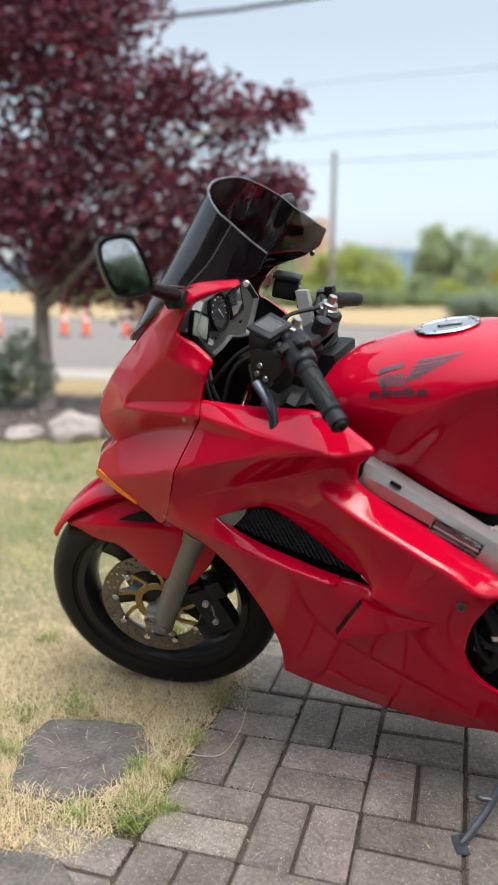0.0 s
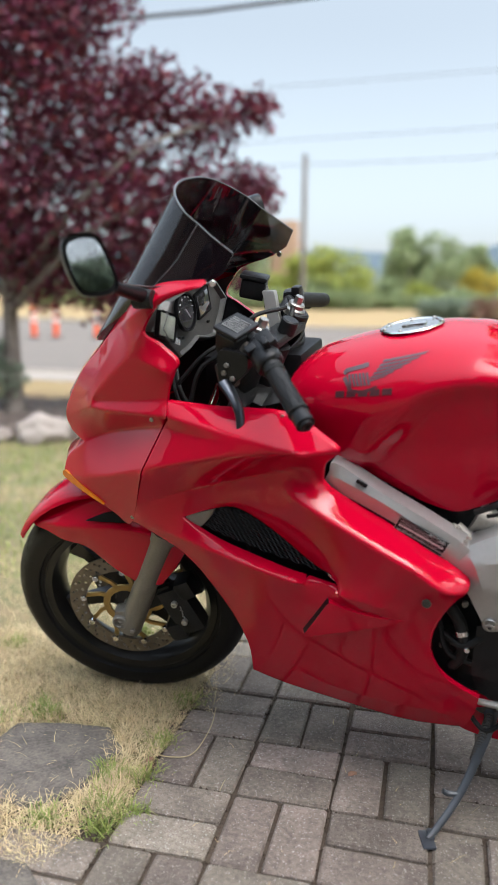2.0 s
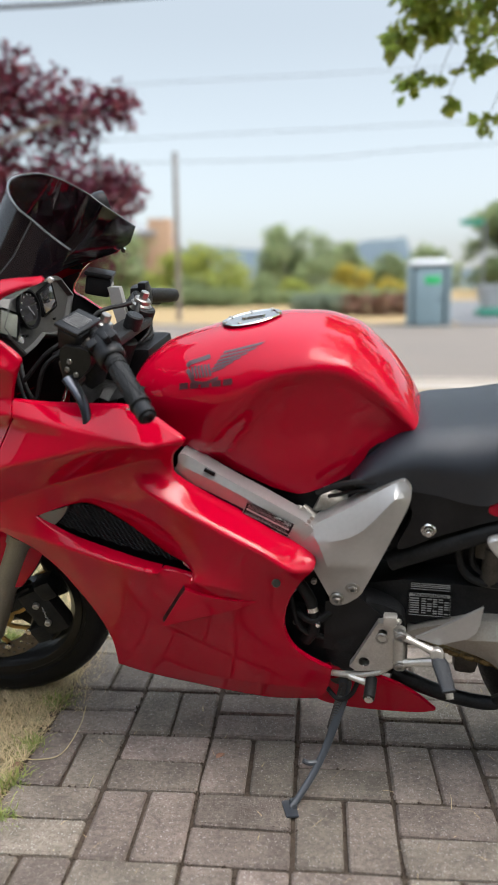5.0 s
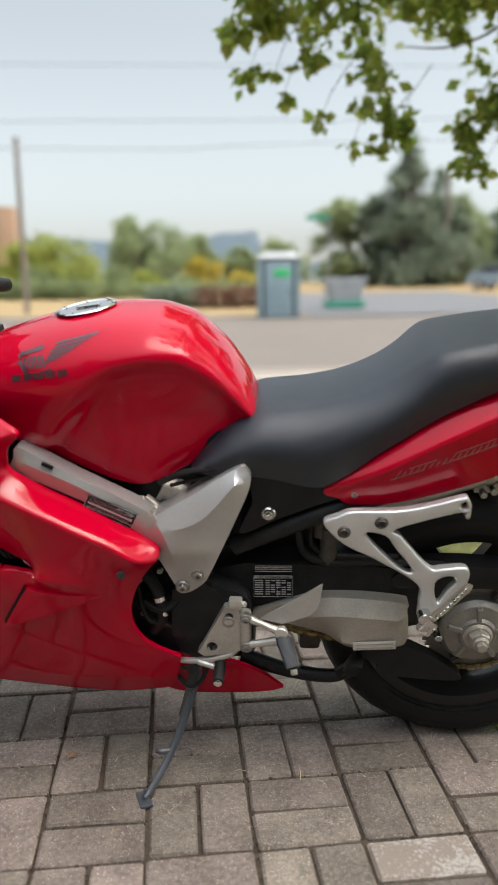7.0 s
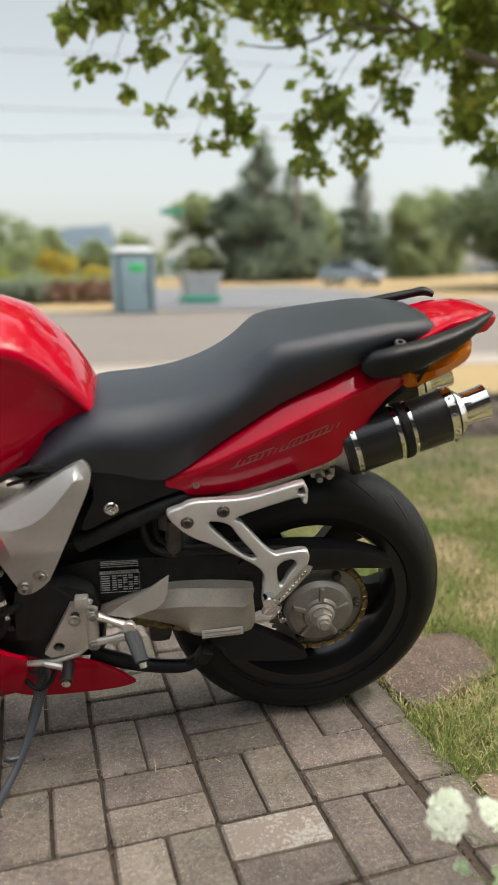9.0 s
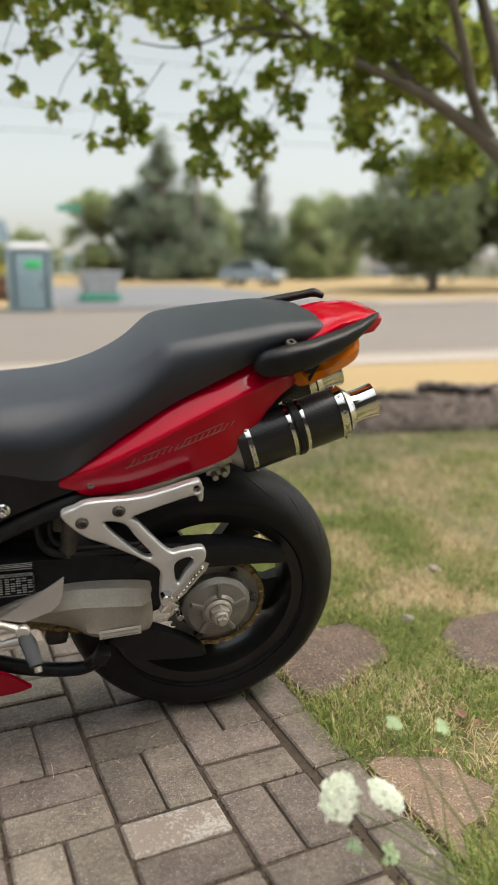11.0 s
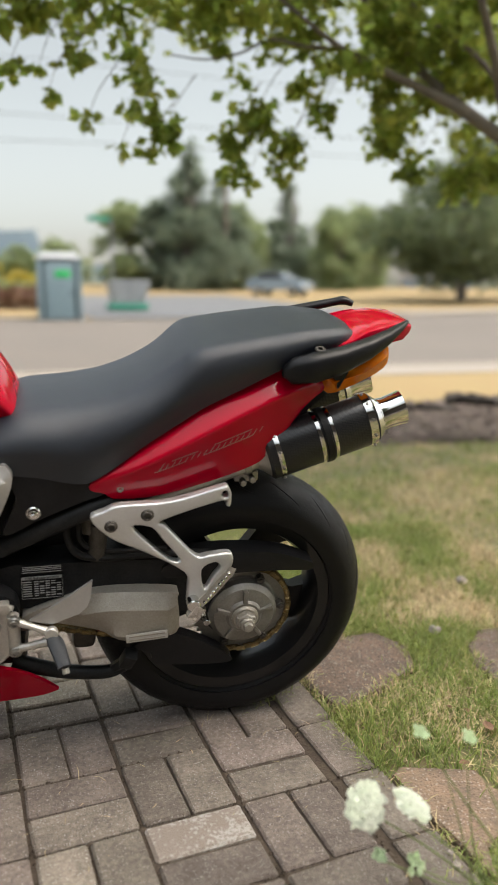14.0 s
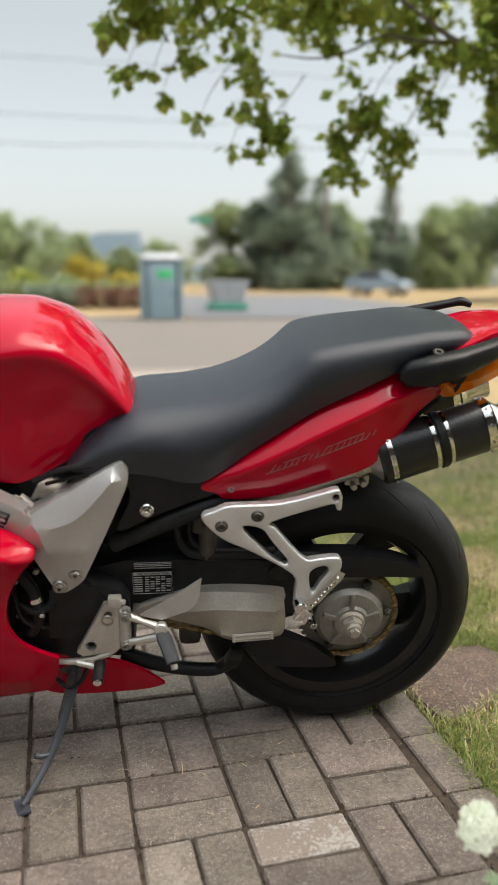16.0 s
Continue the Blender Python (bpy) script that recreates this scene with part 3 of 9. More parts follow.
def tyre_profile(r, hw, crown, bead):
    """Half-round tread, rounded shoulder and side wall down to the bead."""
    out = []
    for k in range(-9, 10):
        a = k / 9 * radians(76)
        out.append((r - crown * (1 - math.cos(a)) / (1 - math.cos(radians(76))), hw * math.sin(a) / math.sin(radians(76))))
    wall = [(r - crown - 0.012, hw * 0.985), (r - crown - 0.03, hw * 0.93), (bead + 0.01, hw * 0.8), (bead, hw * 0.72), (bead - 0.012, hw * 0.68)]
    return [(a, -b) for a, b in reversed(wall)] + out + wall


def grooves(name, r, hw, crown, at, count, parent, lean, steer=False):
    """Slanted tread grooves as thin black strips on the tread, the grooves' shade put into colour."""
    items = []
    for k in range(count):
        a0 = 2 * math.pi * k / count
        for s in (-1, 1):
            pts = []
            for q in range(6):
                f = 0.22 + 0.55 * q / 5
                th = f * radians(76)
                rr = r - crown * (1 - math.cos(th)) / (1 - math.cos(radians(76))) - 0.0024
                a = a0 + (math.pi / count if s > 0 else 0) + lean * (q / 5) ** 1.3
                pts.append((at[0] + rr * math.cos(a), at[1] + s * hw * math.sin(th) / math.sin(radians(76)), at[2] + rr * math.sin(a)))
            items.append(tube(pts, [0.0008, 0.0026, 0.0030, 0.0024, 0.0008], 5, 2))
    bm = mesh_of(*items)
    part(name, turned(bm) if steer else bm, STICKER, parent, "black strips painted for the shaded tread grooves")


# front wheel
AX = (0.0, 0.0, 0.296)
ft = part("front_tyre", turned(lathe(tyre_profile(0.300, 0.060, 0.036, 0.222), AX, 96)), TYRE, bike, "worn black sport tyre")
grooves("tread_groove", 0.300, 0.060, 0.036, AX, 26, ft, 0.22, True)
fr = part("front_rim", turned(lathe([(0.205, -0.043), (0.222, -0.046), (0.226, -0.042), (0.216, -0.034), (0.204, -0.028), (0.196, 0.0), (0.204, 0.028), (0.216, 0.034), (0.226, 0.042), (0.222, 0.046), (0.205, 0.043), (0.19, 0.02), (0.188, 0.0), (0.19, -0.02)], AX, 96)), RIMBLACK, bike, "gloss black cast rim")
for k in range(6):
    a = radians(60 * k + 14)
    c, s = math.cos(a), math.sin(a)
    bm = loft([[(AX[0] + rr * c - s * w * dx, dy, AX[2] + rr * s + c * w * dx) for dx, dy in ((-1, -t), (1, -t), (1, t), (-1, t))] for rr, w, t in ((0.03, 0.024, 0.022), (0.09, 0.014, 0.016), (0.15, 0.013, 0.012), (0.195, 0.024, 0.016))])
    part("spoke", turned(bm), RIMBLACK, fr)
part("hub", turned(lathe([(0.0, -0.05), (0.035, -0.05), (0.042, -0.035), (0.032, -0.02), (0.032, 0.02), (0.042, 0.035), (0.035, 0.05), (0.0, 0.05)], AX, 32, False)), RIMBLACK, fr)
for sy in (-1, 1):
    holes = []
    for k in range(30):
        a = 2 * math.pi * k / 30
        for rr, da in ((0.118, 0.0), (0.131, 0.07), (0.139, 0.14)):
            holes.append(ring(0.0042, 6, (AX[0] + rr * math.cos(a + da), AX[2] + rr * math.sin(a + da))))
    d = part("brake_disc", turned(plate(ring(0.148, 72, (AX[0], AX[2])), sy * 0.068, 0.005, [ring(0.106, 60, (AX[0], AX[2]))] + holes, 1, 0.03)), DISC, fr, "drilled steel brake disc")
    items = [plate(ring(0.062, 36, (AX[0], AX[2])), sy * 0.064 - 0.002, 0.006, [ring(0.046, 30, (AX[0], AX[2]))], 1, 0.05)]
    for k in range(9):
        a = radians(40 * k)
        arm = [(0.054, -0.26), (0.075, -0.18), (0.092, -0.04), (0.108, 0.03), (0.108, 0.13), (0.088, 0.05), (0.07, -0.06), (0.054, -0.10)]
        items.append(plate([(AX[0] + q * math.cos(a + p), AX[2] + q * math.sin(a + p)) for q, p in arm], sy * 0.064 - 0.002, 0.006, n=2, step=0.05))
    part("disc_carrier", turned(mesh_of(*items)), GOLD, d, "gold disc carrier")
    for k in range(9):
        a = radians(40 * k + 5)
        part("bobbin", turned(knob(0.008, 0.008, (AX[0] + 0.109 * math.cos(a), sy * 0.072, AX[2] + 0.109 * math.sin(a)), (0, sy, 0), 12)), CHROME, d)


def fork(sy):
    up = Vector((0.4305, 0, 0.9026))
    b0 = Vector((AX[0] + 0.012, sy * 0.104, AX[2] - 0.035))
    o = part("fork_leg", turned(mesh_of(tube([b0, b0 + up * 0.30], [0.029, 0.027], 20), tube([b0 + up * 0.29, b0 + up * 0.315], [0.031, 0.031], 20), block((0.055, 0.04, 0.07), b0 + Vector((0.0, 0, 0.03)), 0.014))), FORKM, bike, "bronze-grey fork leg")
    part("stanchion", turned(tube([b0 + up * 0.31, b0 + up * 0.62], 0.0215, 16)), CHROME, o)
    part("axle_nut", turned(mesh_of(knob(0.019, 0.014, (AX[0], sy * 0.118, AX[2]), (0, sy, 0), 20, hollow=0.013), knob(0.012, 0.018, (AX[0], sy * 0.112, AX[2]), (0, sy, 0), 6, hollow=0.007))), HUBM, o)
    part("pinch_bolt", turned(knob(0.006, 0.02, (AX[0] + 0.03, sy * 0.118, AX[2] - 0.02), (0, sy, 0), 8)), STEEL, o)
    c = part("brake_caliper", turned(mesh_of(block((0.070, 0.05, 0.135), (0.150, sy * 0.085, 0.315), 0.014, (0, -22, 0)), block((0.045, 0.055, 0.05), (0.167, sy * 0.085, 0.378), 0.012, (0, -22, 0)),
                                             block((0.045, 0.055, 0.05), (0.132, sy * 0.085, 0.252), 0.012, (0, -22, 0)), block((0.10, 0.02, 0.045), (0.090, sy * 0.088, 0.345), 0.008, (0, -25, 0)))), MATTE, o, "black brake caliper")
    for dx, dz in ((0.140, 0.345), (0.158, 0.292)):
        part("caliper_bolt", turned(knob(0.008, 0.01, (dx, sy * 0.111, dz), (0, sy, 0), 8, hollow=0.004)), ALU, c)
    for k in range(4):
        part("letter_bar", turned(block((0.009, 0.002, 0.0022), (0.153 + 0.001 * k, sy * 0.1115, 0.332 - 0.009 * k), 0.0004, (0, 40 if k % 2 else 75, 0))), GREY_PRINT, c)


fork(-1), fork(1)
part("front_axle", turned(tube([(AX[0], -0.125, AX[2]), (AX[0], 0.125, AX[2])], 0.011, 12)), ALU, bike)
part("brake_hose", turned(tube([(0.12, -0.08, 0.40), (0.17, -0.09, 0.47), (0.19, -0.085, 0.56), (0.2, -0.08, 0.66)], 0.006, 8)), RUBBER, bike)


def mudguard():
    """Front mudguard: a curved shell over the tyre with a blade down each fork leg."""
    rings = []
    for k in range(22):
        f = k / 21
        a = radians(141 - 90 * f)
        rr = 0.318 + 0.016 * math.sin(math.pi * f)
        hw = 0.036 + 0.036 * math.sin(math.pi * min(1, 0.08 + f)) ** 0.7
        row = []
        for q in range(-8, 9):
            u = q / 8
            d = 0.016 * abs(u) ** 2.6
            row.append((AX[0] + (rr - d) * math.cos(a), hw * math.sin(u * 1.5) / math.sin(1.5), AX[2] + (rr - d) * math.sin(a)))
        rings.append(row)
    bm = loft(rings, False, False)
    bmesh.ops.solidify(bm, geom=bm.faces[:], thickness=0.004)
    o = part("front_mudguard", turned(bm), RED, bike, "glossy red front mudguard")
    for sy in (-1, 1):
        blade = skin([(-0.208, 0.537, 0.040), (-0.208, 0.537, 0.040), (-0.192, 0.527, 0.056), (-0.158, 0.522, 0.070), (-0.116, 0.502, 0.079), (-0.059, 0.486, 0.086), (-0.001, 0.440, 0.098), (0.045, 0.417, 0.112), (0.045, 0.417, 0.112), (0.078, 0.403, 0.118), (0.122, 0.409, 0.122),
                      (0.122, 0.409, 0.122), (0.163, 0.457, 0.116), (0.202, 0.522, 0.106), (0.21, 0.57, 0.095), (0.134, 0.618, 0.060), (0.044, 0.640, 0.044), (-0.041, 0.628, 0.036), (-0.139, 0.584, 0.032)],
                     [[(-0.202, 0.536, 0.048), (-0.121, 0.547, 0.085), (-0.045, 0.551, 0.101), (0.057, 0.554, 0.115), (0.118, 0.544, 0.122)], [(0.062, 0.425, 0.120), (0.070, 0.48, 0.117), (0.088, 0.545, 0.119)]], (), 0.0065, 0.6, 0.004, 8, side=sy)
        b = part("mudguard_blade", turned(blade), RED, o, sharp=70)
        # the slot's shade is a black patch; no hole is cut
        slot = skin([(-0.038, 0.571, 0.1015), (-0.038, 0.571, 0.1015), (0.027, 0.593, 0.0985), (0.075, 0.587, 0.104), (0.075, 0.587, 0.104), (0.066, 0.573, 0.112)], (), (), 0.02, 0, 0.004, 4, side=sy)
        part("slot", turned(slot), STICKER, b, "black patch painted for the shade in a slot")
        part("bolt", turned(knob(0.010, 0.006, (0.092, sy * 0.119, 0.426), (0, sy, 0), 12, hollow=0.005)), ALU, b)


mudguard()

# rear wheel
RX = (1.46, 0.0, 0.315)
rt = part("rear_tyre", lathe(tyre_profile(0.315, 0.091, 0.056, 0.224), RX, 110), TYRE, bike, "wide black sport tyre")
grooves("tread_groove", 0.315, 0.091, 0.056, RX, 18, rt, -0.36)
rr_ = part("rear_rim", lathe([(0.20, -0.066), (0.224, -0.07), (0.228, -0.066), (0.218, -0.056), (0.206, -0.04), (0.196, 0.0), (0.206, 0.05), (0.222, 0.066), (0.222, 0.07), (0.2, 0.06), (0.186, 0.0), (0.19, -0.04)], RX, 96), RIMBLACK, bike, "gloss black cast rim")
for k in range(5):
    a = radians(72 * k + 54)
    c, s = math.cos(a), math.sin(a)
    part("spoke", loft([[(RX[0] + q * c - s * w * dx, 0.03 + dy, RX[2] + q * s + c * w * dx) for dx, dy in ((-1, -t), (1, -t), (1, t), (-1, t))] for q, w, t in ((0.05, 0.04, 0.022), (0.11, 0.034, 0.018), (0.16, 0.036, 0.016), (0.2, 0.06, 0.022))]), BLACK, rr_)
part("hub", lathe([(0.0, 0.06), (0.085, 0.055), (0.09, 0.03), (0.07, 0.0), (0.07, -0.05), (0.0, -0.06)], RX, 40, False), BLACK, rr_)

DX, DZ = 1.472, 0.328
# final drive: sprocket, carrier, chain
sprocket = []
for k in range(43):
    a = 2 * math.pi * k / 43
    for da, q in ((-0.045, 0.104), (-0.015, 0.111), (0.015, 0.111), (0.045, 0.104)):
        sprocket.append((DX + q * math.cos(a + da), DZ + q * math.sin(a + da)))
SP = part("sprocket", plate(sprocket, -0.088, 0.006, [ring(0.06, 30, (DX, DZ))], 1, 0.04), HUBM, bike, "dull greasy rear sprocket")
car = part("drive_hub", lathe([(0.0, -0.128), (0.035, -0.128), (0.04, -0.122), (0.046, -0.122), (0.066, -0.118), (0.076, -0.108), (0.078, -0.092), (0.082, -0.088), (0.082, -0.07), (0.0, -0.07)], (DX, 0, DZ), 48, False), HUBM, bike, "dull silver drive hub cover")
for k in range(5):
    a = radians(72 * k + 18)
    part("rib", block((0.034, 0.012, 0.011), (DX + 0.048 * math.cos(a), -0.122, DZ + 0.048 * math.sin(a)), 0.003, (0, -math.degrees(a), 0)), HUBM, car)
for k in range(6):
    a = radians(60 * k + 5)
    part("stud_nut", mesh_of(knob(0.0095, 0.016, (DX + 0.086 * math.cos(a), -0.092, DZ + 0.086 * math.sin(a)), (0, -1, 0), 6), knob(0.005, 0.020, (DX + 0.086 * math.cos(a), -0.092, DZ + 0.086 * math.sin(a)), (0, -1, 0), 8)), GREASY, car)
part("axle_nut", mesh_of(knob(0.030, 0.008, (DX, -0.126, DZ), (0, -1, 0), 24), knob(0.023, 0.016, (DX, -0.132, DZ), (0, -1, 0), 6, 0.1), knob(0.017, 0.012, (DX, -0.146, DZ), (0, -1, 0), 20, 0.2), knob(0.011, 0.016, (DX, -0.152, DZ), (0, -1, 0), 6, 0.1)), CAST, car)


def chain():
    """Roller chain round both sprockets, link by link."""
    c0, r0, c1, r1 = Vector((0.93, 0, 0.40)), 0.042, Vector((DX, 0, DZ)), 0.107
    d = c1 - c0
    base = math.atan2(d.z, d.x)
    off = math.acos((r0 - r1) / d.length)
    path = []
    for k in range(0, 41):
        a = base + off + (2 * math.pi - 2 * off) * k / 40
        path.append(Vector((c0.x + r0 * math.cos(a), 0, c0.z + r0 * math.sin(a))))
    back = []
    for k in range(0, 81):
        a = base - off + 2 * off * k / 80
        back.append(Vector((c1.x + r1 * math.cos(a), 0, c1.z + r1 * math.sin(a))))
    loop = path + back + [path[0]]
    ln = np.cumsum([0] + [(b - a).length for a, b in zip(loop, loop[1:])])
    n = int(ln[-1] / 0.0159 / 2) * 2
    px, pz = [np.interp(np.linspace(0, ln[-1], n, endpoint=False), ln, [q[i] for q in loop]) for i in (0, 2)]
    items = []
    for k in range(n):
        a, b = Vector((px[k], 0, pz[k])), Vector((px[(k + 1) % n], 0, pz[(k + 1) % n]))
        m, turn = (a + b) / 2, -math.degrees(math.atan2(b.z - a.z, b.x - a.x))
        for sy in (-1, 1):
            items.append(block((0.0235, 0.002, 0.0125), (m.x, -0.085 + sy * (0.0095 if k % 2 else 0.0068), m.z), 0.003, (0, turn, 0), 1))
    part("drive_chain", mesh_of(*items), CHAINM, bike, "oily gold drive chain")


chain()


# ---- tank, seat and tail ----
def tank():
    rings = []
    xs = np.linspace(0.452, 1.035, 60)
    for x in xs:
        zt = np.interp(x, [0.452, 0.47, 0.52, 0.58, 0.64, 0.70, 0.763, 0.839, 0.904, 0.967, 1.011, 1.035], [0.86, 0.905, 0.943, 0.962, 0.978, 0.989, 0.995, 0.992, 0.970, 0.908, 0.845, 0.775])
        zb = np.interp(x, [0.452, 0.52, 0.588, 0.66, 0.752, 0.805, 0.86, 0.915, 0.97, 1.035], [0.80, 0.79, 0.768, 0.729, 0.687, 0.673, 0.694, 0.724, 0.75, 0.765])
        w = np.interp(x, [0.452, 0.50, 0.56, 0.64, 0.74, 0.82, 0.90, 0.97, 1.035], [0.10, 0.125, 0.148, 0.166, 0.176, 0.174, 0.162, 0.138, 0.105])
        zm = np.interp(x, [0.452, 0.56, 0.66, 0.75, 0.82, 0.89, 0.96, 1.035], [0.83, 0.85, 0.868, 0.895, 0.912, 0.905, 0.865, 0.77])
        knee = np.interp(x, [0.5, 0.62, 0.74, 0.86, 0.96, 1.03], [0.0, 0.006, 0.012, 0.016, 0.012, 0.0])
        row = []
        for k in range(19):
            a = radians(90 * k / 18)
            row.append((x, -w * math.sin(a) ** 0.86, zm + (zt - zm) * math.cos(a) ** 0.92 if k < 18 else zm))
        for k in range(1, 17):
            f = k / 16
            row.append((x, -(w - knee * min(1, f * 2.2) ** 1.1 - 0.012 * f ** 3), zm + (zb - zm) * f))
        row.append((x, -(w - knee - 0.045), zb - 0.012))
        rings.append(row + [(q[0], -q[1], q[2]) for q in row[:0:-1]])
    sm = np.array(rings)
    for _ in range(2):
        sm[1:-1] = (sm[:-2] + 2 * sm[1:-1] + sm[2:]) / 4
    edge = curve([(x, 0, z) for x, z in ((0.60, 0.745), (0.649, 0.801), (0.698, 0.861), (0.74, 0.913), (0.802, 0.938), (0.868, 0.944), (0.93, 0.925), (1.0, 0.86), (1.06, 0.76), (1.06, 0.60), (0.60, 0.60))], 8, True)
    poly = np.array([(q.x, q.z) for q in edge])
    flat_ = sm.reshape(-1, 3)
    near = np.sqrt(((flat_[:, None, [0, 2]] - poly[None]) ** 2).sum(2)).min(1)
    t = np.clip(near / 0.045, 0, 1) * inside(flat_[:, 0], flat_[:, 2], poly)
    flat_[:, 1] -= np.sign(flat_[:, 1]) * 0.022 * t * t * (3 - 2 * t) * np.clip((np.abs(flat_[:, 1]) - 0.06) / 0.05, 0, 1)
    o = part("fuel_tank", loft([[tuple(q) for q in r] for r in sm]), RED, bike, "glossy red fuel tank", 40)
    cap = lathe([(0.0, 0.0), (0.058, 0.0), (0.060, 0.002), (0.058, 0.004), (0.05, 0.0045), (0.048, 0.003), (0.0, 0.0038)], sides=48, closed=False)
    cap.transform(pose(0.698, 0, 0.9875, 0, -8, 0) @ pose(0, 0, 0, 90, 0, 0))
    c = part("filler_cap", cap, CHROME, o, "polished filler cap with a key slot")
    for k in range(7):
        a = 2 * math.pi * k / 7
        part("cap_bolt", knob(0.004, 0.0025, (0.698 + 0.053 * math.cos(a), 0.053 * math.sin(a), 0.9915 + 0.0074 * math.cos(a)), (0, 0, 1), 8), STEEL, c)
    part("key_flap", block((0.044, 0.022, 0.005), (0.702, 0, 0.9925), 0.002, (0, -8, 0)), CHROME, c)
    return o


tank_ob = tank()


def seat():
    rings = []
    for x in np.linspace(0.90, 1.69, 66):
        zt = np.interp(x, [0.90, 0.93, 0.97, 1.03, 1.12, 1.18, 1.231, 1.27, 1.309, 1.343, 1.39, 1.455, 1.569, 1.65, 1.69], [0.722, 0.762, 0.795, 0.818, 0.825, 0.836, 0.854, 0.874, 0.902, 0.932, 0.942, 0.952, 0.967, 0.966, 0.945])
        zb = np.interp(x, [0.90, 0.92, 0.96, 1.0, 1.06, 1.112, 1.148, 1.20, 1.248, 1.361, 1.506, 1.566, 1.69], [0.712, 0.70, 0.700, 0.707, 0.700, 0.686, 0.683, 0.715, 0.752, 0.822, 0.888, 0.915, 0.93])
        w = np.interp(x, [0.90, 0.94, 1.0, 1.1, 1.15, 1.25, 1.35, 1.45, 1.55, 1.62, 1.66, 1.69], [0.15, 0.158, 0.162, 0.166, 0.166, 0.16, 0.15, 0.142, 0.130, 0.112, 0.092, 0.06])
        flat = np.interp(x, [0.9, 1.15, 1.3, 1.36, 1.6, 1.69], [0.45, 0.5, 0.5, 0.74, 0.74, 0.6])
        row = []
        for k in range(7):
            u = k / 6 * flat
            row.append((x, -w * u, zt - 0.004 * (u / flat) ** 2))
        e = zt - 0.004
        for k in range(1, 11):
            a = radians(90 * k / 10)
            row.append((x, -w * (flat + (1 - flat) * math.sin(a) ** 0.9), zb + (e - zb) * (0.42 + 0.58 * math.cos(a) ** np.interp(x, [1.28, 1.37], [1.15, 0.9]))))
        zs = row[-1][2]
        for f in (0.35, 0.7, 1.0):
            row.append((x, -w * (1 - 0.05 * f), zs + (zb - zs) * f))
        row.append((x, -w * 0.8, zb - 0.006))
        rings.append(row + [(q[0], -q[1], q[2]) for q in row[:0:-1]])
    sm = np.array(rings)
    for _ in range(1):
        sm[1:-1] = (sm[:-2] + 2 * sm[1:-1] + sm[2:]) / 4
    return part("seat", loft([[tuple(q) for q in r] for r in sm]), VINYL, bike, "black vinyl stepped dual seat", 48)


seat()


def both(name, build, material, label="", parent=None, sharp=32):
    """A panel on the left and its twin on the right."""
    a = part(name, build(), material, parent or bike, label, sharp)
    mirrored(a)
    if label:
        parent_of = [o for o in (parent or bike).children if o.name.split(".")[0] == name]
        for o in parent_of:
            tagged(o, label)
    return a


TAIL = [(1.150, 0.680, 0.150), (1.176, 0.658, 0.150), (1.205, 0.646, 0.150), (1.303, 0.651, 0.145), (1.459, 0.694, 0.135), (1.504, 0.731, 0.130), (1.570, 0.811, 0.115), (1.612, 0.843, 0.100), (1.593, 0.868, 0.092), (1.517, 0.886, 0.098), (1.439, 0.859, 0.108), (1.363, 0.829, 0.116), (1.248, 0.760, 0.126)]
TAIL_RIDGE = [(1.160, 0.680, 0.152), (1.247, 0.722, 0.170), (1.363, 0.781, 0.168), (1.494, 0.838, 0.149), (1.590, 0.855, 0.110)]
tail = both("tail_cowl", lambda: skin(TAIL, [TAIL_RIDGE], (), 0.0055, 0.15, 0.012, 10), RED, "glossy red tail side panel", sharp=70)


def tail_top():
    rings = []
    for x, z, w, d in ((1.60, 0.925, 0.11, 0.03), (1.66, 0.948, 0.105, 0.035), (1.70, 0.962, 0.092, 0.04), (1.75, 0.970, 0.078, 0.045), (1.785, 0.970, 0.066, 0.04), (1.805, 0.962, 0.05, 0.02)):
        row = [(x, -w * math.sin(radians(q)), z - 0.010 + 0.010 * math.cos(radians(q)) ** 0.7) for q in range(0, 91, 10)]
        row += [(x, -w * 0.9, z - d), (x, 0, z - d)]
        rings.append(row + [(q[0], -q[1], q[2]) for q in row[-2:0:-1]])
    return loft(rings)


part("tail_top_cowl", tail_top(), RED, bike, "glossy red tail top", 40)


def grab_rail():
    """Left grab rail: a thick tapering bar from the seat side to the tail end."""
    rings = []
    path = [((1.512, 0.890), 0.138, 0.010, 0.010), ((1.53, 0.893), 0.142, 0.026, 0.02), ((1.575, 0.899), 0.14, 0.030, 0.026), ((1.63, 0.908), 0.128, 0.028, 0.026), ((1.69, 0.927), 0.112, 0.022, 0.024), ((1.735, 0.945), 0.095, 0.015, 0.02), ((1.768, 0.962), 0.08, 0.008, 0.014), ((1.785, 0.970), 0.07, 0.003, 0.006)]
    for (x, z), w, h, t in path:
        rings.append([(x, -w + t * math.cos(a) * (1.0 if math.cos(a) < 0 else 0.8), z + h * (abs(math.sin(a)) ** 0.7 * (1 if math.sin(a) > 0 else -1))) for a in [2 * math.pi * k / 16 for k in range(16)]])
    return loft(rings)


gr = part("grab_rail", grab_rail(), BLACK, bike, "black moulded grab rail", 45)
part("grab_rail", tube([(1.50, 0.125, 0.915), (1.53, 0.128, 0.930), (1.619, 0.126, 0.950), (1.69, 0.120, 0.966), (1.715, 0.116, 0.971), (1.735, 0.110, 0.965)], [0.012, 0.014, 0.013, 0.011, 0.012, 0.008], 14, flat=0.8), BLACK, bike, "black moulded grab rail", 45)
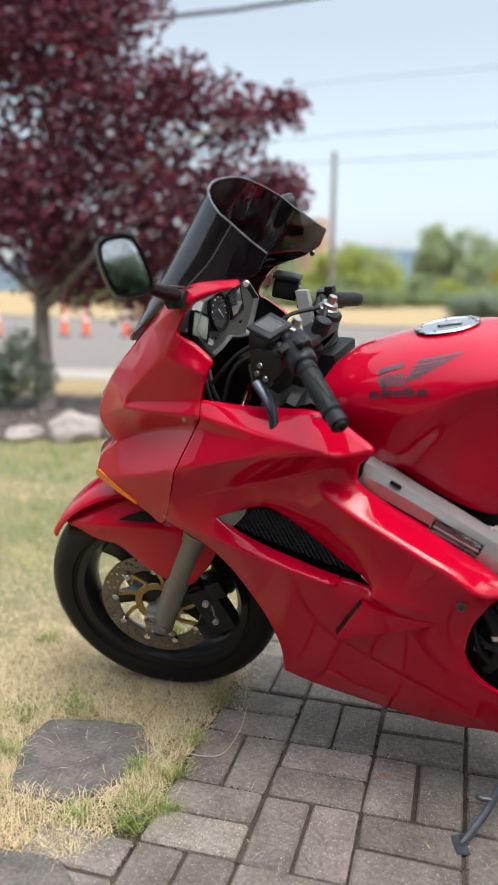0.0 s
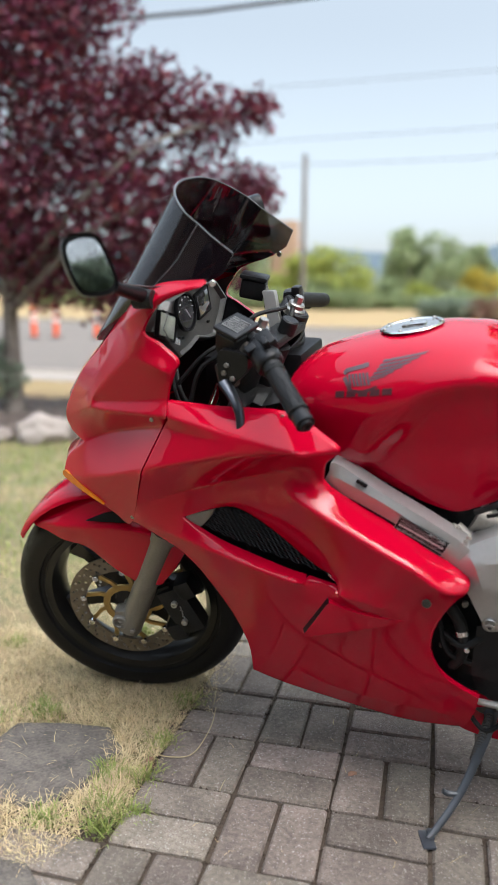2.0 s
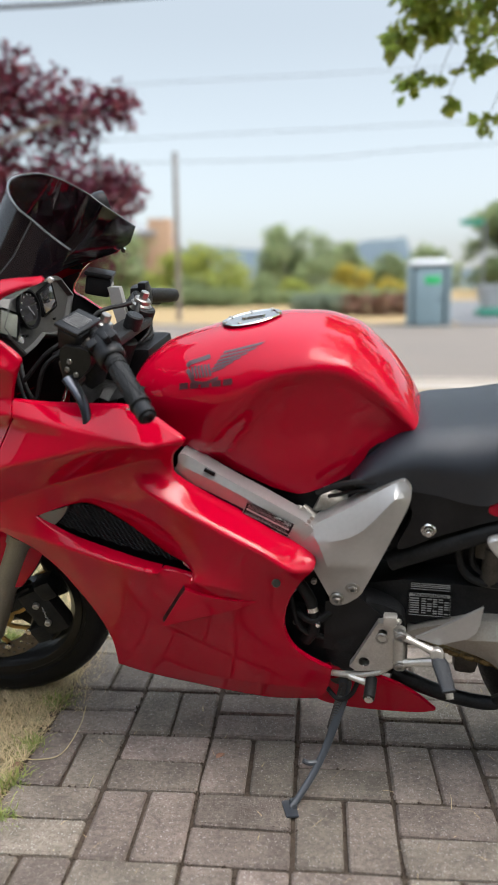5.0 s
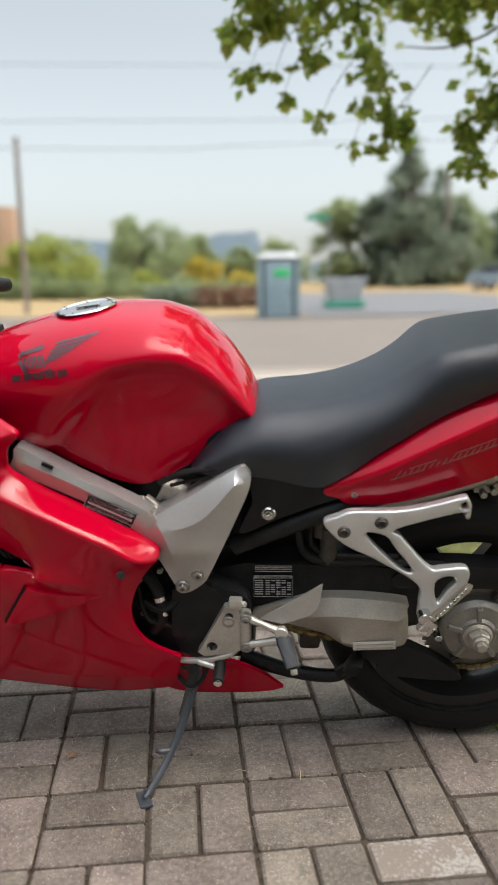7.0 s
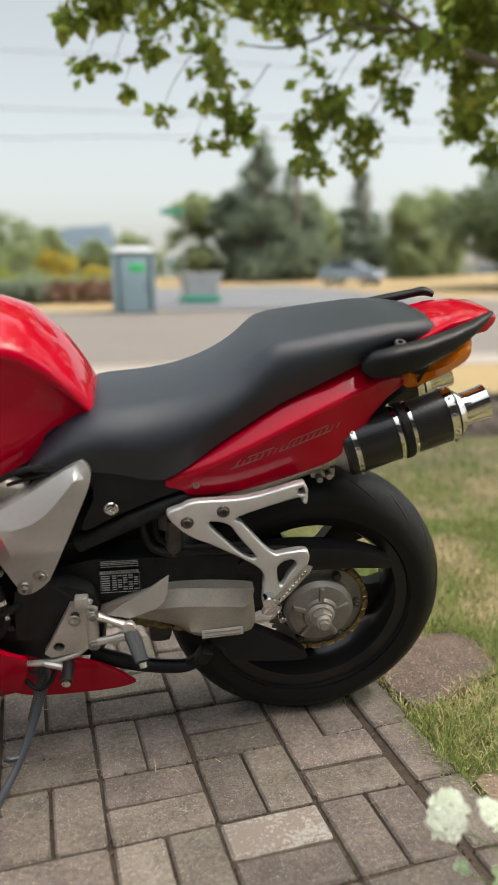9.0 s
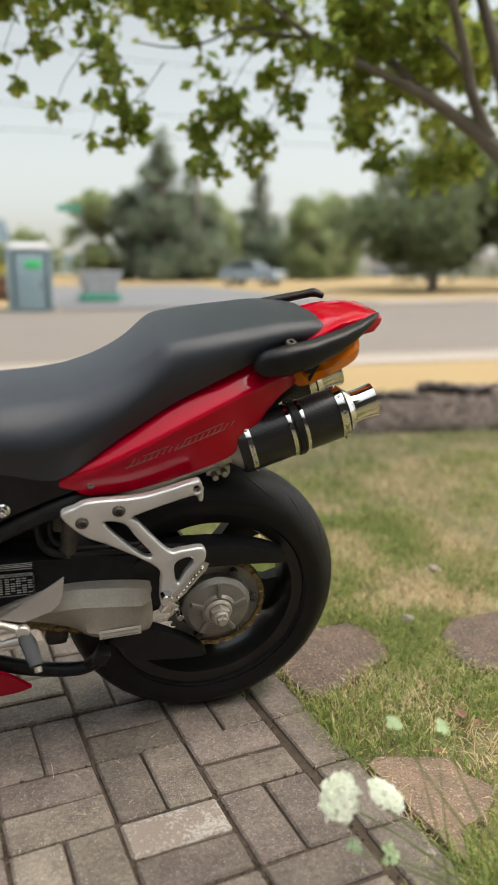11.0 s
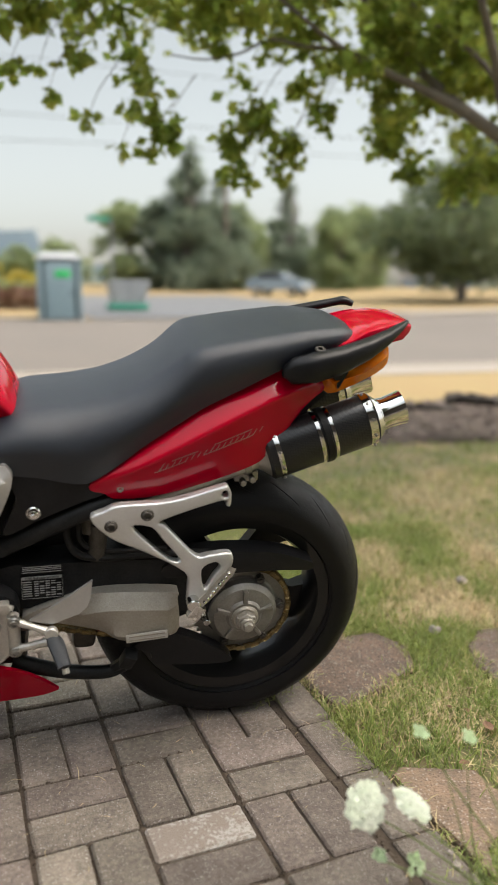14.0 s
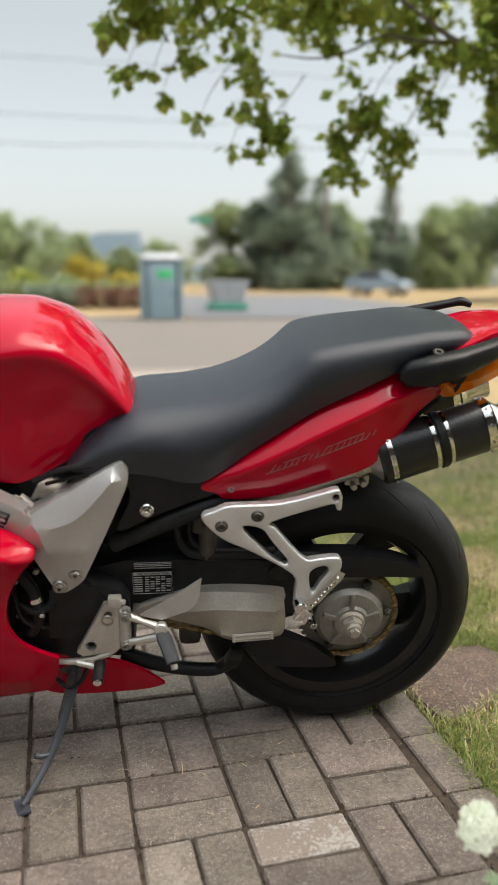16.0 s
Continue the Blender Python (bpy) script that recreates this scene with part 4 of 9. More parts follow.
part("grab_foot", mesh_of(skin([(1.60, 0.882, 0.122), (1.65, 0.885, 0.118), (1.645, 0.862, 0.112), (1.638, 0.842, 0.106), (1.630, 0.862, 0.110)], (), (), 0.03, 0, 0.02, 3)), BLACK, gr)
for x, z, w in ((1.585, 0.925, 0.128),):
    part("grab_bolt", knob(0.011, 0.008, (x, -w, z), (0, -0.3, 1), 14, hollow=0.005), GREASY, gr)

LAMP = [(1.606, 0.858, 0.095), (1.664, 0.880, 0.092), (1.735, 0.920, 0.074), (1.752, 0.912, 0.070), (1.748, 0.872, 0.066), (1.670, 0.842, 0.090), (1.620, 0.832, 0.100)]
lamp = both("rear_indicator", lambda: skin(LAMP, [[(1.63, 0.860, 0.112), (1.69, 0.874, 0.104), (1.743, 0.898, 0.082)]], (), 0.012, 0.2, 0.03, 4), AMBER, "ribbed amber rear indicator lens")
part("tail_lamp", loft([[(x, y, z) for y, z in ((-w, z0), (w, z0), (w * 0.9, z1), (-w * 0.9, z1))] for x, w, z0, z1 in ((1.60, 0.08, 0.85, 0.93), (1.70, 0.07, 0.875, 0.94), (1.745, 0.06, 0.90, 0.945))]), mat("red_lens", (0.35, 0.006, 0.008), 0.1, coat=0.6), bike, "red tail lamp lens")
part("undertray", loft([[(x, y, z) for y, z in ((-w, z0), (w, z0), (w * 0.9, z1), (-w * 0.9, z1))] for x, w, z0, z1 in ((1.12, 0.11, 0.60, 0.70), (1.3, 0.11, 0.64, 0.76), (1.5, 0.10, 0.72, 0.85), (1.62, 0.08, 0.82, 0.88))]), MATTE, bike)


# ---- silencers ----
def silencer(sy):
    a, b = Vector((1.500, sy * 0.098, 0.700)), Vector((1.722, sy * 0.098, 0.776))
    d = (b - a).normalized()
    m = Matrix.Translation(a) @ Vector((0, 1, 0)).rotation_difference(d).to_matrix().to_4x4()
    ln = (b - a).length
    def turn(prof, sq=1.12, sides=40):
        bm = lathe(prof, sides=sides, closed=False)
        for v in bm.verts:
            v.co = Vector((v.co.x * 0.92, v.co.y, v.co.z * sq))
        bm.transform(m)
        return bm
    o = part("silencer", turn([(0.0, 0.0), (0.046, 0.0), (0.0515, 0.006), (0.0525, 0.02), (0.0525, ln - 0.01), (0.05, ln), (0.0, ln)]), CARBON, bike, "carbon-fibre silencer can")
    for p, w in ((0.024, 0.010), (0.112, 0.008), (0.140, 0.007), (ln - 0.013, 0.016)):
        part("strap", turn([(0.0525, p - w / 2), (0.0540, p - w / 2), (0.0545, p), (0.0540, p + w / 2), (0.0525, p + w / 2)]), CHROME, o, "polished steel strap")
    part("rubber_band", turn([(0.0525, 0.120), (0.056, 0.121), (0.056, 0.133), (0.0525, 0.134)]), RUBBER, o)
    for k in range(10):
        an = 2 * math.pi * k / 10
        for p in (0.024, ln - 0.013):
            bm = knob(0.003, 0.003, (0.0545 * 0.92 * math.cos(an), p, 0.0545 * 1.12 * math.sin(an)), (math.cos(an), 0, math.sin(an)), 8)
            bm.transform(m)
            part("rivet", bm, STEEL, o)
    part("end_cap", turn([(0.050, ln - 0.002), (0.045, ln + 0.008), (0.036, ln + 0.016), (0.034, ln + 0.03), (0.036, ln + 0.06), (0.037, ln + 0.066), (0.033, ln + 0.066), (0.031, ln + 0.02), (0.0, ln + 0.018)], 1.0), CHROME, o, "polished steel outlet")
    part("front_cap", turn([(0.0, -0.02), (0.022, -0.02), (0.03, -0.012), (0.046, 0.002)], 1.08), ALU, o)
    pipe = part("exhaust_pipe", tube([a - d * 0.01, a - d * 0.06, a + Vector((-0.12, 0.03 * -sy, -0.06)), a + Vector((-0.25, 0.05 * -sy, -0.12))], 0.021, 16), ALU, bike, "bare steel exhaust pipe")
    part("clamp", mesh_of(tube([a - d * 0.035, a - d * 0.05], 0.026, 16), *[knob(0.007, 0.018, a - d * (0.03 + 0.02 * k) + Vector((0, sy * 0.006, -0.034)), (0, sy, 0), 6) for k in range(2)], block((0.05, 0.012, 0.022), a - d * 0.04 + Vector((0, 0, -0.03)), 0.004)), STEEL, pipe)


silencer(-1), silencer(1)

# ---- fairing ----
UPPER = [(0.139, 0.594, 0.185), (0.092, 0.611, 0.178), (0.009, 0.652, 0.160), (-0.064, 0.664, 0.124), (-0.064, 0.664, 0.124), (-0.053, 0.703, 0.112), (0.008, 0.748, 0.128), (0.008, 0.748, 0.128), (-0.046, 0.764, 0.095), (-0.062, 0.795, 0.083), (-0.044, 0.836, 0.082), (0.013, 0.903, 0.100), (0.078, 0.960, 0.118), (0.146, 1.025, 0.135), (0.200, 1.073, 0.150), (0.270, 1.100, 0.165), (0.357, 1.107, 0.170), (0.357, 1.107, 0.170), (0.361, 1.097, 0.185), (0.307, 1.081, 0.190), (0.267, 1.061, 0.195), (0.234, 1.013, 0.197), (0.263, 0.992, 0.194), (0.300, 0.961, 0.198), (0.293, 0.939, 0.203), (0.279, 0.907, 0.204), (0.273, 0.882, 0.206), (0.273, 0.882, 0.206), (0.277, 0.857, 0.224), (0.258, 0.831, 0.208), (0.214, 0.747, 0.232), (0.203, 0.719, 0.230)]
UPPER_FOLDS = [[(-0.057, 0.792, 0.086), (0.005, 0.815, 0.122), (0.065, 0.843, 0.163), (0.114, 0.847, 0.182), (0.203, 0.854, 0.208), (0.277, 0.857, 0.224)],
               [(0.234, 1.012, 0.199), (0.220, 0.996, 0.198), (0.191, 0.962, 0.191), (0.127, 0.911, 0.176), (0.075, 0.865, 0.162), (0.065, 0.843, 0.163)],
               [(0.191, 0.962, 0.191), (0.239, 0.957, 0.207), (0.275, 0.946, 0.214), (0.291, 0.933, 0.206)],
               [(0.078, 0.855, 0.157), (0.180, 0.870, 0.186), (0.273, 0.887, 0.205)],
               [(0.156, 1.006, 0.152), (0.204, 1.043, 0.178), (0.278, 1.079, 0.198), (0.349, 1.098, 0.190)],
               [(0.156, 1.006, 0.152), (0.123, 0.955, 0.158), (0.072, 0.899, 0.146), (0.015, 0.838, 0.124), (0.005, 0.815, 0.122)],
               [(0.008, 0.748, 0.128), (0.078, 0.776, 0.132), (0.171, 0.805, 0.164), (0.258, 0.831, 0.208)],
               [(-0.061, 0.663, 0.124), (0.004, 0.676, 0.158), (0.088, 0.700, 0.190), (0.163, 0.727, 0.216), (0.214, 0.747, 0.232)]]
SIDE = [(0.280, 0.857, 0.224), (0.280, 0.857, 0.224), (0.276, 0.883, 0.206), (0.276, 0.883, 0.206), (0.355, 0.875, 0.200), (0.445, 0.874, 0.198), (0.497, 0.875, 0.203), (0.550, 0.864, 0.218), (0.593, 0.847, 0.238), (0.621, 0.833, 0.250), (0.619, 0.822, 0.250), (0.592, 0.793, 0.228), (0.579, 0.762, 0.208), (0.581, 0.737, 0.200), (0.630, 0.702, 0.196), (0.714, 0.657, 0.197), (0.813, 0.598, 0.200), (0.840, 0.580, 0.208), (0.838, 0.561, 0.215), (0.814, 0.532, 0.213), (0.787, 0.479, 0.205), (0.775, 0.422, 0.200), (0.787, 0.373, 0.195), (0.816, 0.341, 0.190), (0.865, 0.312, 0.185), (0.865, 0.312, 0.185), (0.857, 0.268, 0.175), (0.838, 0.219, 0.160), (0.799, 0.198, 0.148)]
SIDE += [(0.691, 0.189, 0.145), (0.476, 0.214, 0.145), (0.378, 0.235, 0.145), (0.378, 0.235, 0.145), (0.379, 0.328, 0.165), (0.339, 0.435, 0.180), (0.265, 0.537, 0.190), (0.167, 0.592, 0.190), (0.144, 0.597, 0.186), (0.144, 0.597, 0.186), (0.207, 0.720, 0.230), (0.217, 0.747, 0.232), (0.261, 0.832, 0.208)]
VENT = [(0.277, 0.635, 0.204), (0.277, 0.635, 0.204), (0.337, 0.654, 0.190), (0.391, 0.661, 0.186), (0.463, 0.628, 0.191), (0.544, 0.574, 0.202), (0.586, 0.554, 0.210), (0.607, 0.533, 0.220), (0.607, 0.533, 0.220), (0.536, 0.549, 0.222), (0.491, 0.559, 0.222), (0.371, 0.591, 0.215), (0.309, 0.615, 0.208)]
SIDE_FOLDS = [[(0.280, 0.857, 0.224), (0.339, 0.852, 0.234), (0.401, 0.845, 0.246), (0.461, 0.839, 0.257), (0.516, 0.831, 0.266), (0.547, 0.826, 0.271), (0.561, 0.821, 0.272), (0.580, 0.826, 0.268), (0.615, 0.828, 0.252)],
              [(0.217, 0.747, 0.232), (0.274, 0.764, 0.243), (0.390, 0.796, 0.256), (0.484, 0.817, 0.265), (0.547, 0.826, 0.271)],
              [(0.261, 0.832, 0.208), (0.315, 0.829, 0.226), (0.376, 0.827, 0.243)],
              [(0.198, 0.661, 0.204), (0.306, 0.698, 0.200), (0.396, 0.729, 0.204), (0.495, 0.764, 0.216), (0.553, 0.784, 0.226), (0.590, 0.790, 0.226)],
              [(0.502, 0.731, 0.222), (0.524, 0.726, 0.238), (0.556, 0.713, 0.246), (0.609, 0.689, 0.251), (0.660, 0.665, 0.254), (0.710, 0.640, 0.256), (0.758, 0.616, 0.257), (0.802, 0.581, 0.254), (0.836, 0.564, 0.224)],
              [(0.159, 0.599, 0.194), (0.220, 0.599, 0.206), (0.307, 0.588, 0.224), (0.398, 0.575, 0.238), (0.494, 0.557, 0.245), (0.604, 0.536, 0.248), (0.657, 0.530, 0.247), (0.695, 0.520, 0.244)],
              [(0.407, 0.294, 0.166), (0.598, 0.254, 0.172), (0.800, 0.250, 0.176)]]
upper = both("upper_cowl", lambda: skin(UPPER, UPPER_FOLDS, (), 0.0040, 0.25, 0.010, 12), RED, "glossy red upper cowl", sharp=75)
side = both("side_cowl", lambda: skin(SIDE, SIDE_FOLDS, [VENT], 0.0046, 0.25, 0.012, 12), RED, "glossy red side cowl with a meshed vent", sharp=75)
part("belly_fin", skin([(0.854, 0.300, 0.150), (0.894, 0.285, 0.142), (0.977, 0.253, 0.130), (1.030, 0.217, 0.120), (1.073, 0.172, 0.110), (1.073, 0.172, 0.110), (1.024, 0.160, 0.110), (0.889, 0.165, 0.120), (0.82, 0.19, 0.130), (0.80, 0.25, 0.14)], (), (), 0.02, 0.3, 0.01), RED, bike, "red rear end of the belly pan")


def proud(bm, target):
    """Moves points, whose -y is their height over the panel, onto the left face of a part."""
    tb = bmesh.new()
    tb.from_mesh(target.data)
    tree = BVHTree.FromBMesh(tb)
    for v in bm.verts:
        hit = tree.ray_cast(Vector((v.co.x, -1.0, v.co.z)), Vector((0, 1, 0)))[0]
        v.co.y = (hit.y if hit else -0.22) + v.co.y
    tb.free()
    return bm


SCOOP = [(0.532, 0.419), (0.589, 0.511), (0.732, 0.488)]
part("air_scoop", proud(skin([(x, z, w) for (x, z), w in zip(SCOOP, (0.026, 0.011, 0.0005)) for _ in (0, 1)], (), (), 0.006, 0, 0.014, 14), side), RED, side, sharp=40)
# a black sheet across the scoop's mouth paints the shade inside
part("scoop_slot", proud(skin([(0.526, 0.421, 0.001), (0.526, 0.421, 0.001), (0.585, 0.515, 0.001), (0.585, 0.515, 0.001), (0.591, 0.512, 0.013), (0.591, 0.512, 0.013), (0.534, 0.418, 0.017), (0.534, 0.418, 0.017)], (), (), 0.006, 0, 0.001, 6), side), STICKER, side, "black sheet painted for the shade in the air slot")


def grille():
    """Black moulded mesh of staggered scales set into the vent, with the dark duct behind it."""
    poly = np.array([(x, z) for x, z, w in VENT])
    bars = []
    d = Vector((0.86, -0.51))
    n = Vector((0.51, 0.86))
    for k in range(-26, 27):
        for q in range(-34, 35):
            c = Vector((0.44, 0.605)) + n * k * 0.0052 + d * (q + 0.5 * (k % 2)) * 0.0165
            e = c + d * 0.0145
            if c.x > 0.341 - 0.75 * (0.655 - c.y) and inside(np.array([c.x, e.x]), np.array([c.y, e.y]), poly).all():
                m = (c + e) / 2
                bars.append(tube([(c.x, -0.189, c.y), (m.x + n.x * 0.0022, -0.1925, m.y + n.y * 0.0022), (e.x, -0.189, e.y)], [0.0009, 0.0016, 0.0009], 4, 2, caps=False))
                for s in (0.0, 1.0):
                    f = c + (e - c) * s
                    bars.append(tube([(f.x, -0.189, f.y), (f.x + n.x * 0.0052 + d.x * 0.004, -0.1885, f.y + n.y * 0.0052 + d.y * 0.004)], 0.0012, 4, 1, caps=False, smooth=False))
    part("vent_mesh", mesh_of(*bars), BLACK, side, "black moulded mesh of small scales")
    part("vent_lip", skin([(0.282, 0.634, 0.199), (0.330, 0.650, 0.191), (0.342, 0.653, 0.189), (0.328, 0.630, 0.188), (0.305, 0.612, 0.198)], (), (), 0.02, 0, 0.01, 4), FORKM, side)
    part("vent_duct", skin([(0.25, 0.62, 0.155), (0.34, 0.68, 0.155), (0.45, 0.67, 0.155), (0.64, 0.53, 0.165), (0.5, 0.52, 0.165), (0.36, 0.56, 0.16)], (), (), 0.04, 0, 0.004, 3), STICKER, side)
    part("corner_trim", block((0.026, 0.006, 0.010), (0.592, -0.205, 0.547), 0.003, (0, 40, 0)), CHROME, side)


grille()


def screw(x, z, w, r, parent, axis=(0, -1, 0.1)):
    part("screw", knob(r, 0.003, (x, -w, z), axis, 14, hollow=r * 0.5), STEEL if r < 0.007 else GREASY, parent)


screw(0.773, 0.545, 0.240, 0.0085, side)
screw(0.288, 0.868, 0.208, 0.0048, side), screw(0.508, 0.868, 0.208, 0.0048, side), screw(0.238, 0.845, 0.211, 0.0042, upper), screw(0.148, 0.612, 0.190, 0.0042, side), screw(0.178, 0.652, 0.2, 0.0042, upper), screw(1.205, 0.668, 0.153, 0.0065, tail)


def nose():
    """Front of the cowl between the two sides, with the headlamp glass."""
    rows = []
    for k, d in ((0, 0.02), (2, 0.04), (3, 0.05), (5, 0.05), (6, 0.05)):
        x, z, w = UPPER[k]
        rows.append([(x + 0.002 - d * (1 - (u / 9) ** 2), w * u / 9, z) for u in range(-9, 10)])
    part("chin_cowl", loft(rows, False, False), RED, bike, "red chin cowl")
    rows = []
    for k in (6, 8, 9, 10):
        x, z, w = UPPER[k]
        rows.append([(x - 0.03 * (1 - (u / 9) ** 2), w * u / 9, z) for u in range(-9, 10)])
    part("headlamp", loft(rows, False, False), CLEAR, bike, "clear headlamp glass")
    part("lamp_bowl", loft([[(x + 0.03 - 0.05 * (1 - (u / 9) ** 2), w * u / 9, z) for u in range(-9, 10)] for x, z, w in ((0.02, 0.745, 0.11), (-0.02, 0.79, 0.08), (-0.01, 0.84, 0.075))], False, False), CHROME, bike)
    rows = []
    for k in (10, 11, 12, 13):
        x, z, w = UPPER[k]
        rows.append([(x - 0.035 * (1 - (u / 9) ** 2), w * u / 9, z) for u in range(-9, 10)])
    part("nose_cowl", loft(rows, False, False), RED, bike, "red nose cowl")


nose()
IND = [(-0.062, 0.671, 0.127), (-0.038, 0.671, 0.14), (0.015, 0.656, 0.165), (0.064, 0.634, 0.179), (0.068, 0.627, 0.18), (0.012, 0.645, 0.166), (-0.06, 0.657, 0.13)]
part("front_indicator", skin(IND, (), (), 0.012, 0.1, 0.010, 4), AMBER, upper, "amber front indicator lens")


def windscreen():
    rows, n = [], 28
    for k in range(15):
        f = k / 14
        c = Vector((np.interp(f, [0, 0.3, 0.6, 1], [0.035, 0.105, 0.175, 0.274]), 0, np.interp(f, [0, 0.3, 0.6, 1], [0.955, 1.045, 1.135, 1.268])))
        s = Vector((np.interp(f, [0, 0.35, 0.7, 1], [0.22, 0.335, 0.395, 0.415]), np.interp(f, [0, 0.35, 1], [0.145, 0.176, 0.160]), np.interp(f, [0, 0.35, 0.7, 1], [1.065, 1.088, 1.115, 1.150])))
        row = []
        for u in range(-n, n + 1):
            t = abs(u) / n
            fold = 0.010 * f * (1 - min(1, max(0, (t - 0.68) / 0.07)))     # the middle stands proud of the flanks
            row.append((c.x + (s.x - c.x) * t ** 2.3 - fold * 0.7, (s.y * math.sin(t * math.pi / 2) ** 0.8 + fold * t) * (1 if u > 0 else -1), c.z + (s.z - c.z) * t ** 2.0 + fold * 0.6))
        rows.append(row)
    bm = loft(rows, False, False)
    bmesh.ops.recalc_face_normals(bm, faces=bm.faces)
    bmesh.ops.solidify(bm, geom=bm.faces[:], thickness=0.003)
    o = part("windscreen", bm, SMOKE, bike, "dark smoked double-bubble windscreen", 50)
    edge = rows[-1]
    # light caught along the rim, painted as a paler tube
    part("screen_edge", tube([Vector(q) for q in edge], 0.0011, 6, 1, caps=False, smooth=False), EDGE_GLINT, o)
    # the folds' glint is drawn with paler tubes too
    for q in (n - round(n * 0.75), n + round(n * 0.75)):
        part("screen_fold", tube([Vector((r[q][0], r[q][1] * 1.004, r[q][2])) for r in rows[2:]], 0.0009, 5, 1, caps=False, smooth=False), EDGE_GLINT, o)
    for sy in (-1, 1):
        part("screen_screw", knob(0.006, 0.005, (0.375, sy * 0.171, 1.100), (0.3, sy, 0), 10), CHROME, o)
    lip = [Vector((rows[6][u][0] - 0.002, rows[6][u][1] * 1.012, rows[6][u][2] + 0.003)) for u in range(2, 2 * n - 1)]
    part("screen_lip", tube(lip, 0.0016, 5, 1, caps=False, smooth=False), GREY_INK, o)


windscreen()


def mirror(sy):
    """Rear-view mirror on its stalk."""
    c, m = Vector((0.258, sy * 0.372, 1.166)), pose(0.258, sy * 0.372, 1.166, 0, 0, sy * 40)
    shape = [(0.004, -0.055), (0.034, -0.053), (0.047, -0.038), (0.041, 0.0), (0.030, 0.036), (0.015, 0.051), (-0.012, 0.053), (-0.036, 0.046), (-0.043, 0.024), (-0.036, -0.02), (-0.022, -0.048)]
    pts = curve([(a * -sy * 0.86, b * 0.9, 0) for a, b in shape], 5, True)
    rows = []
    for d, k in ((-0.004, 1.0), (0.004, 1.03), (-0.012, 1.03), (-0.03, 0.92), (-0.045, 0.66), (-0.052, 0.25)):
        rows.append([(d, p.x * k, p.y * k) for p in pts])
    bm = loft(rows)
    bm.transform(m @ pose(0, 0, 0, 0, -9.5, 0))
    o = part("mirror", bm, BLACK, bike, "black mirror housing", 40)
    g = loft([[(0.0045, p.x * k, p.y * k) for p in pts] for k in (0.86, 0.4, 0.02)])
    g.transform(m @ pose(0, 0, 0, 0, -9.5, 0))
    part("mirror_glass", g, MIRROR, o, "mirror glass", smooth=False)
    part("stalk", tube([(0.248, sy * 0.335, 1.135), (0.245, sy * 0.27, 1.108), (0.245, sy * 0.205, 1.085)], [0.012, 0.011, 0.014], 12), BLACK, o)
    part("stalk_foot", mesh_of(tube([(0.225, sy * 0.195, 1.075), (0.262, sy * 0.192, 1.075)], 0.017, 14), knob(0.016, 0.03, (0.245, sy * 0.195, 1.062), (0, 0, 1), 14)), RUBBER, o)


mirror(-1), mirror(1)


# ---- cockpit ----
def solid_skin(outline, thick, **k):
    """A panel with its back closed."""
    return skin(outline, thick=thick, flat=True, **k)


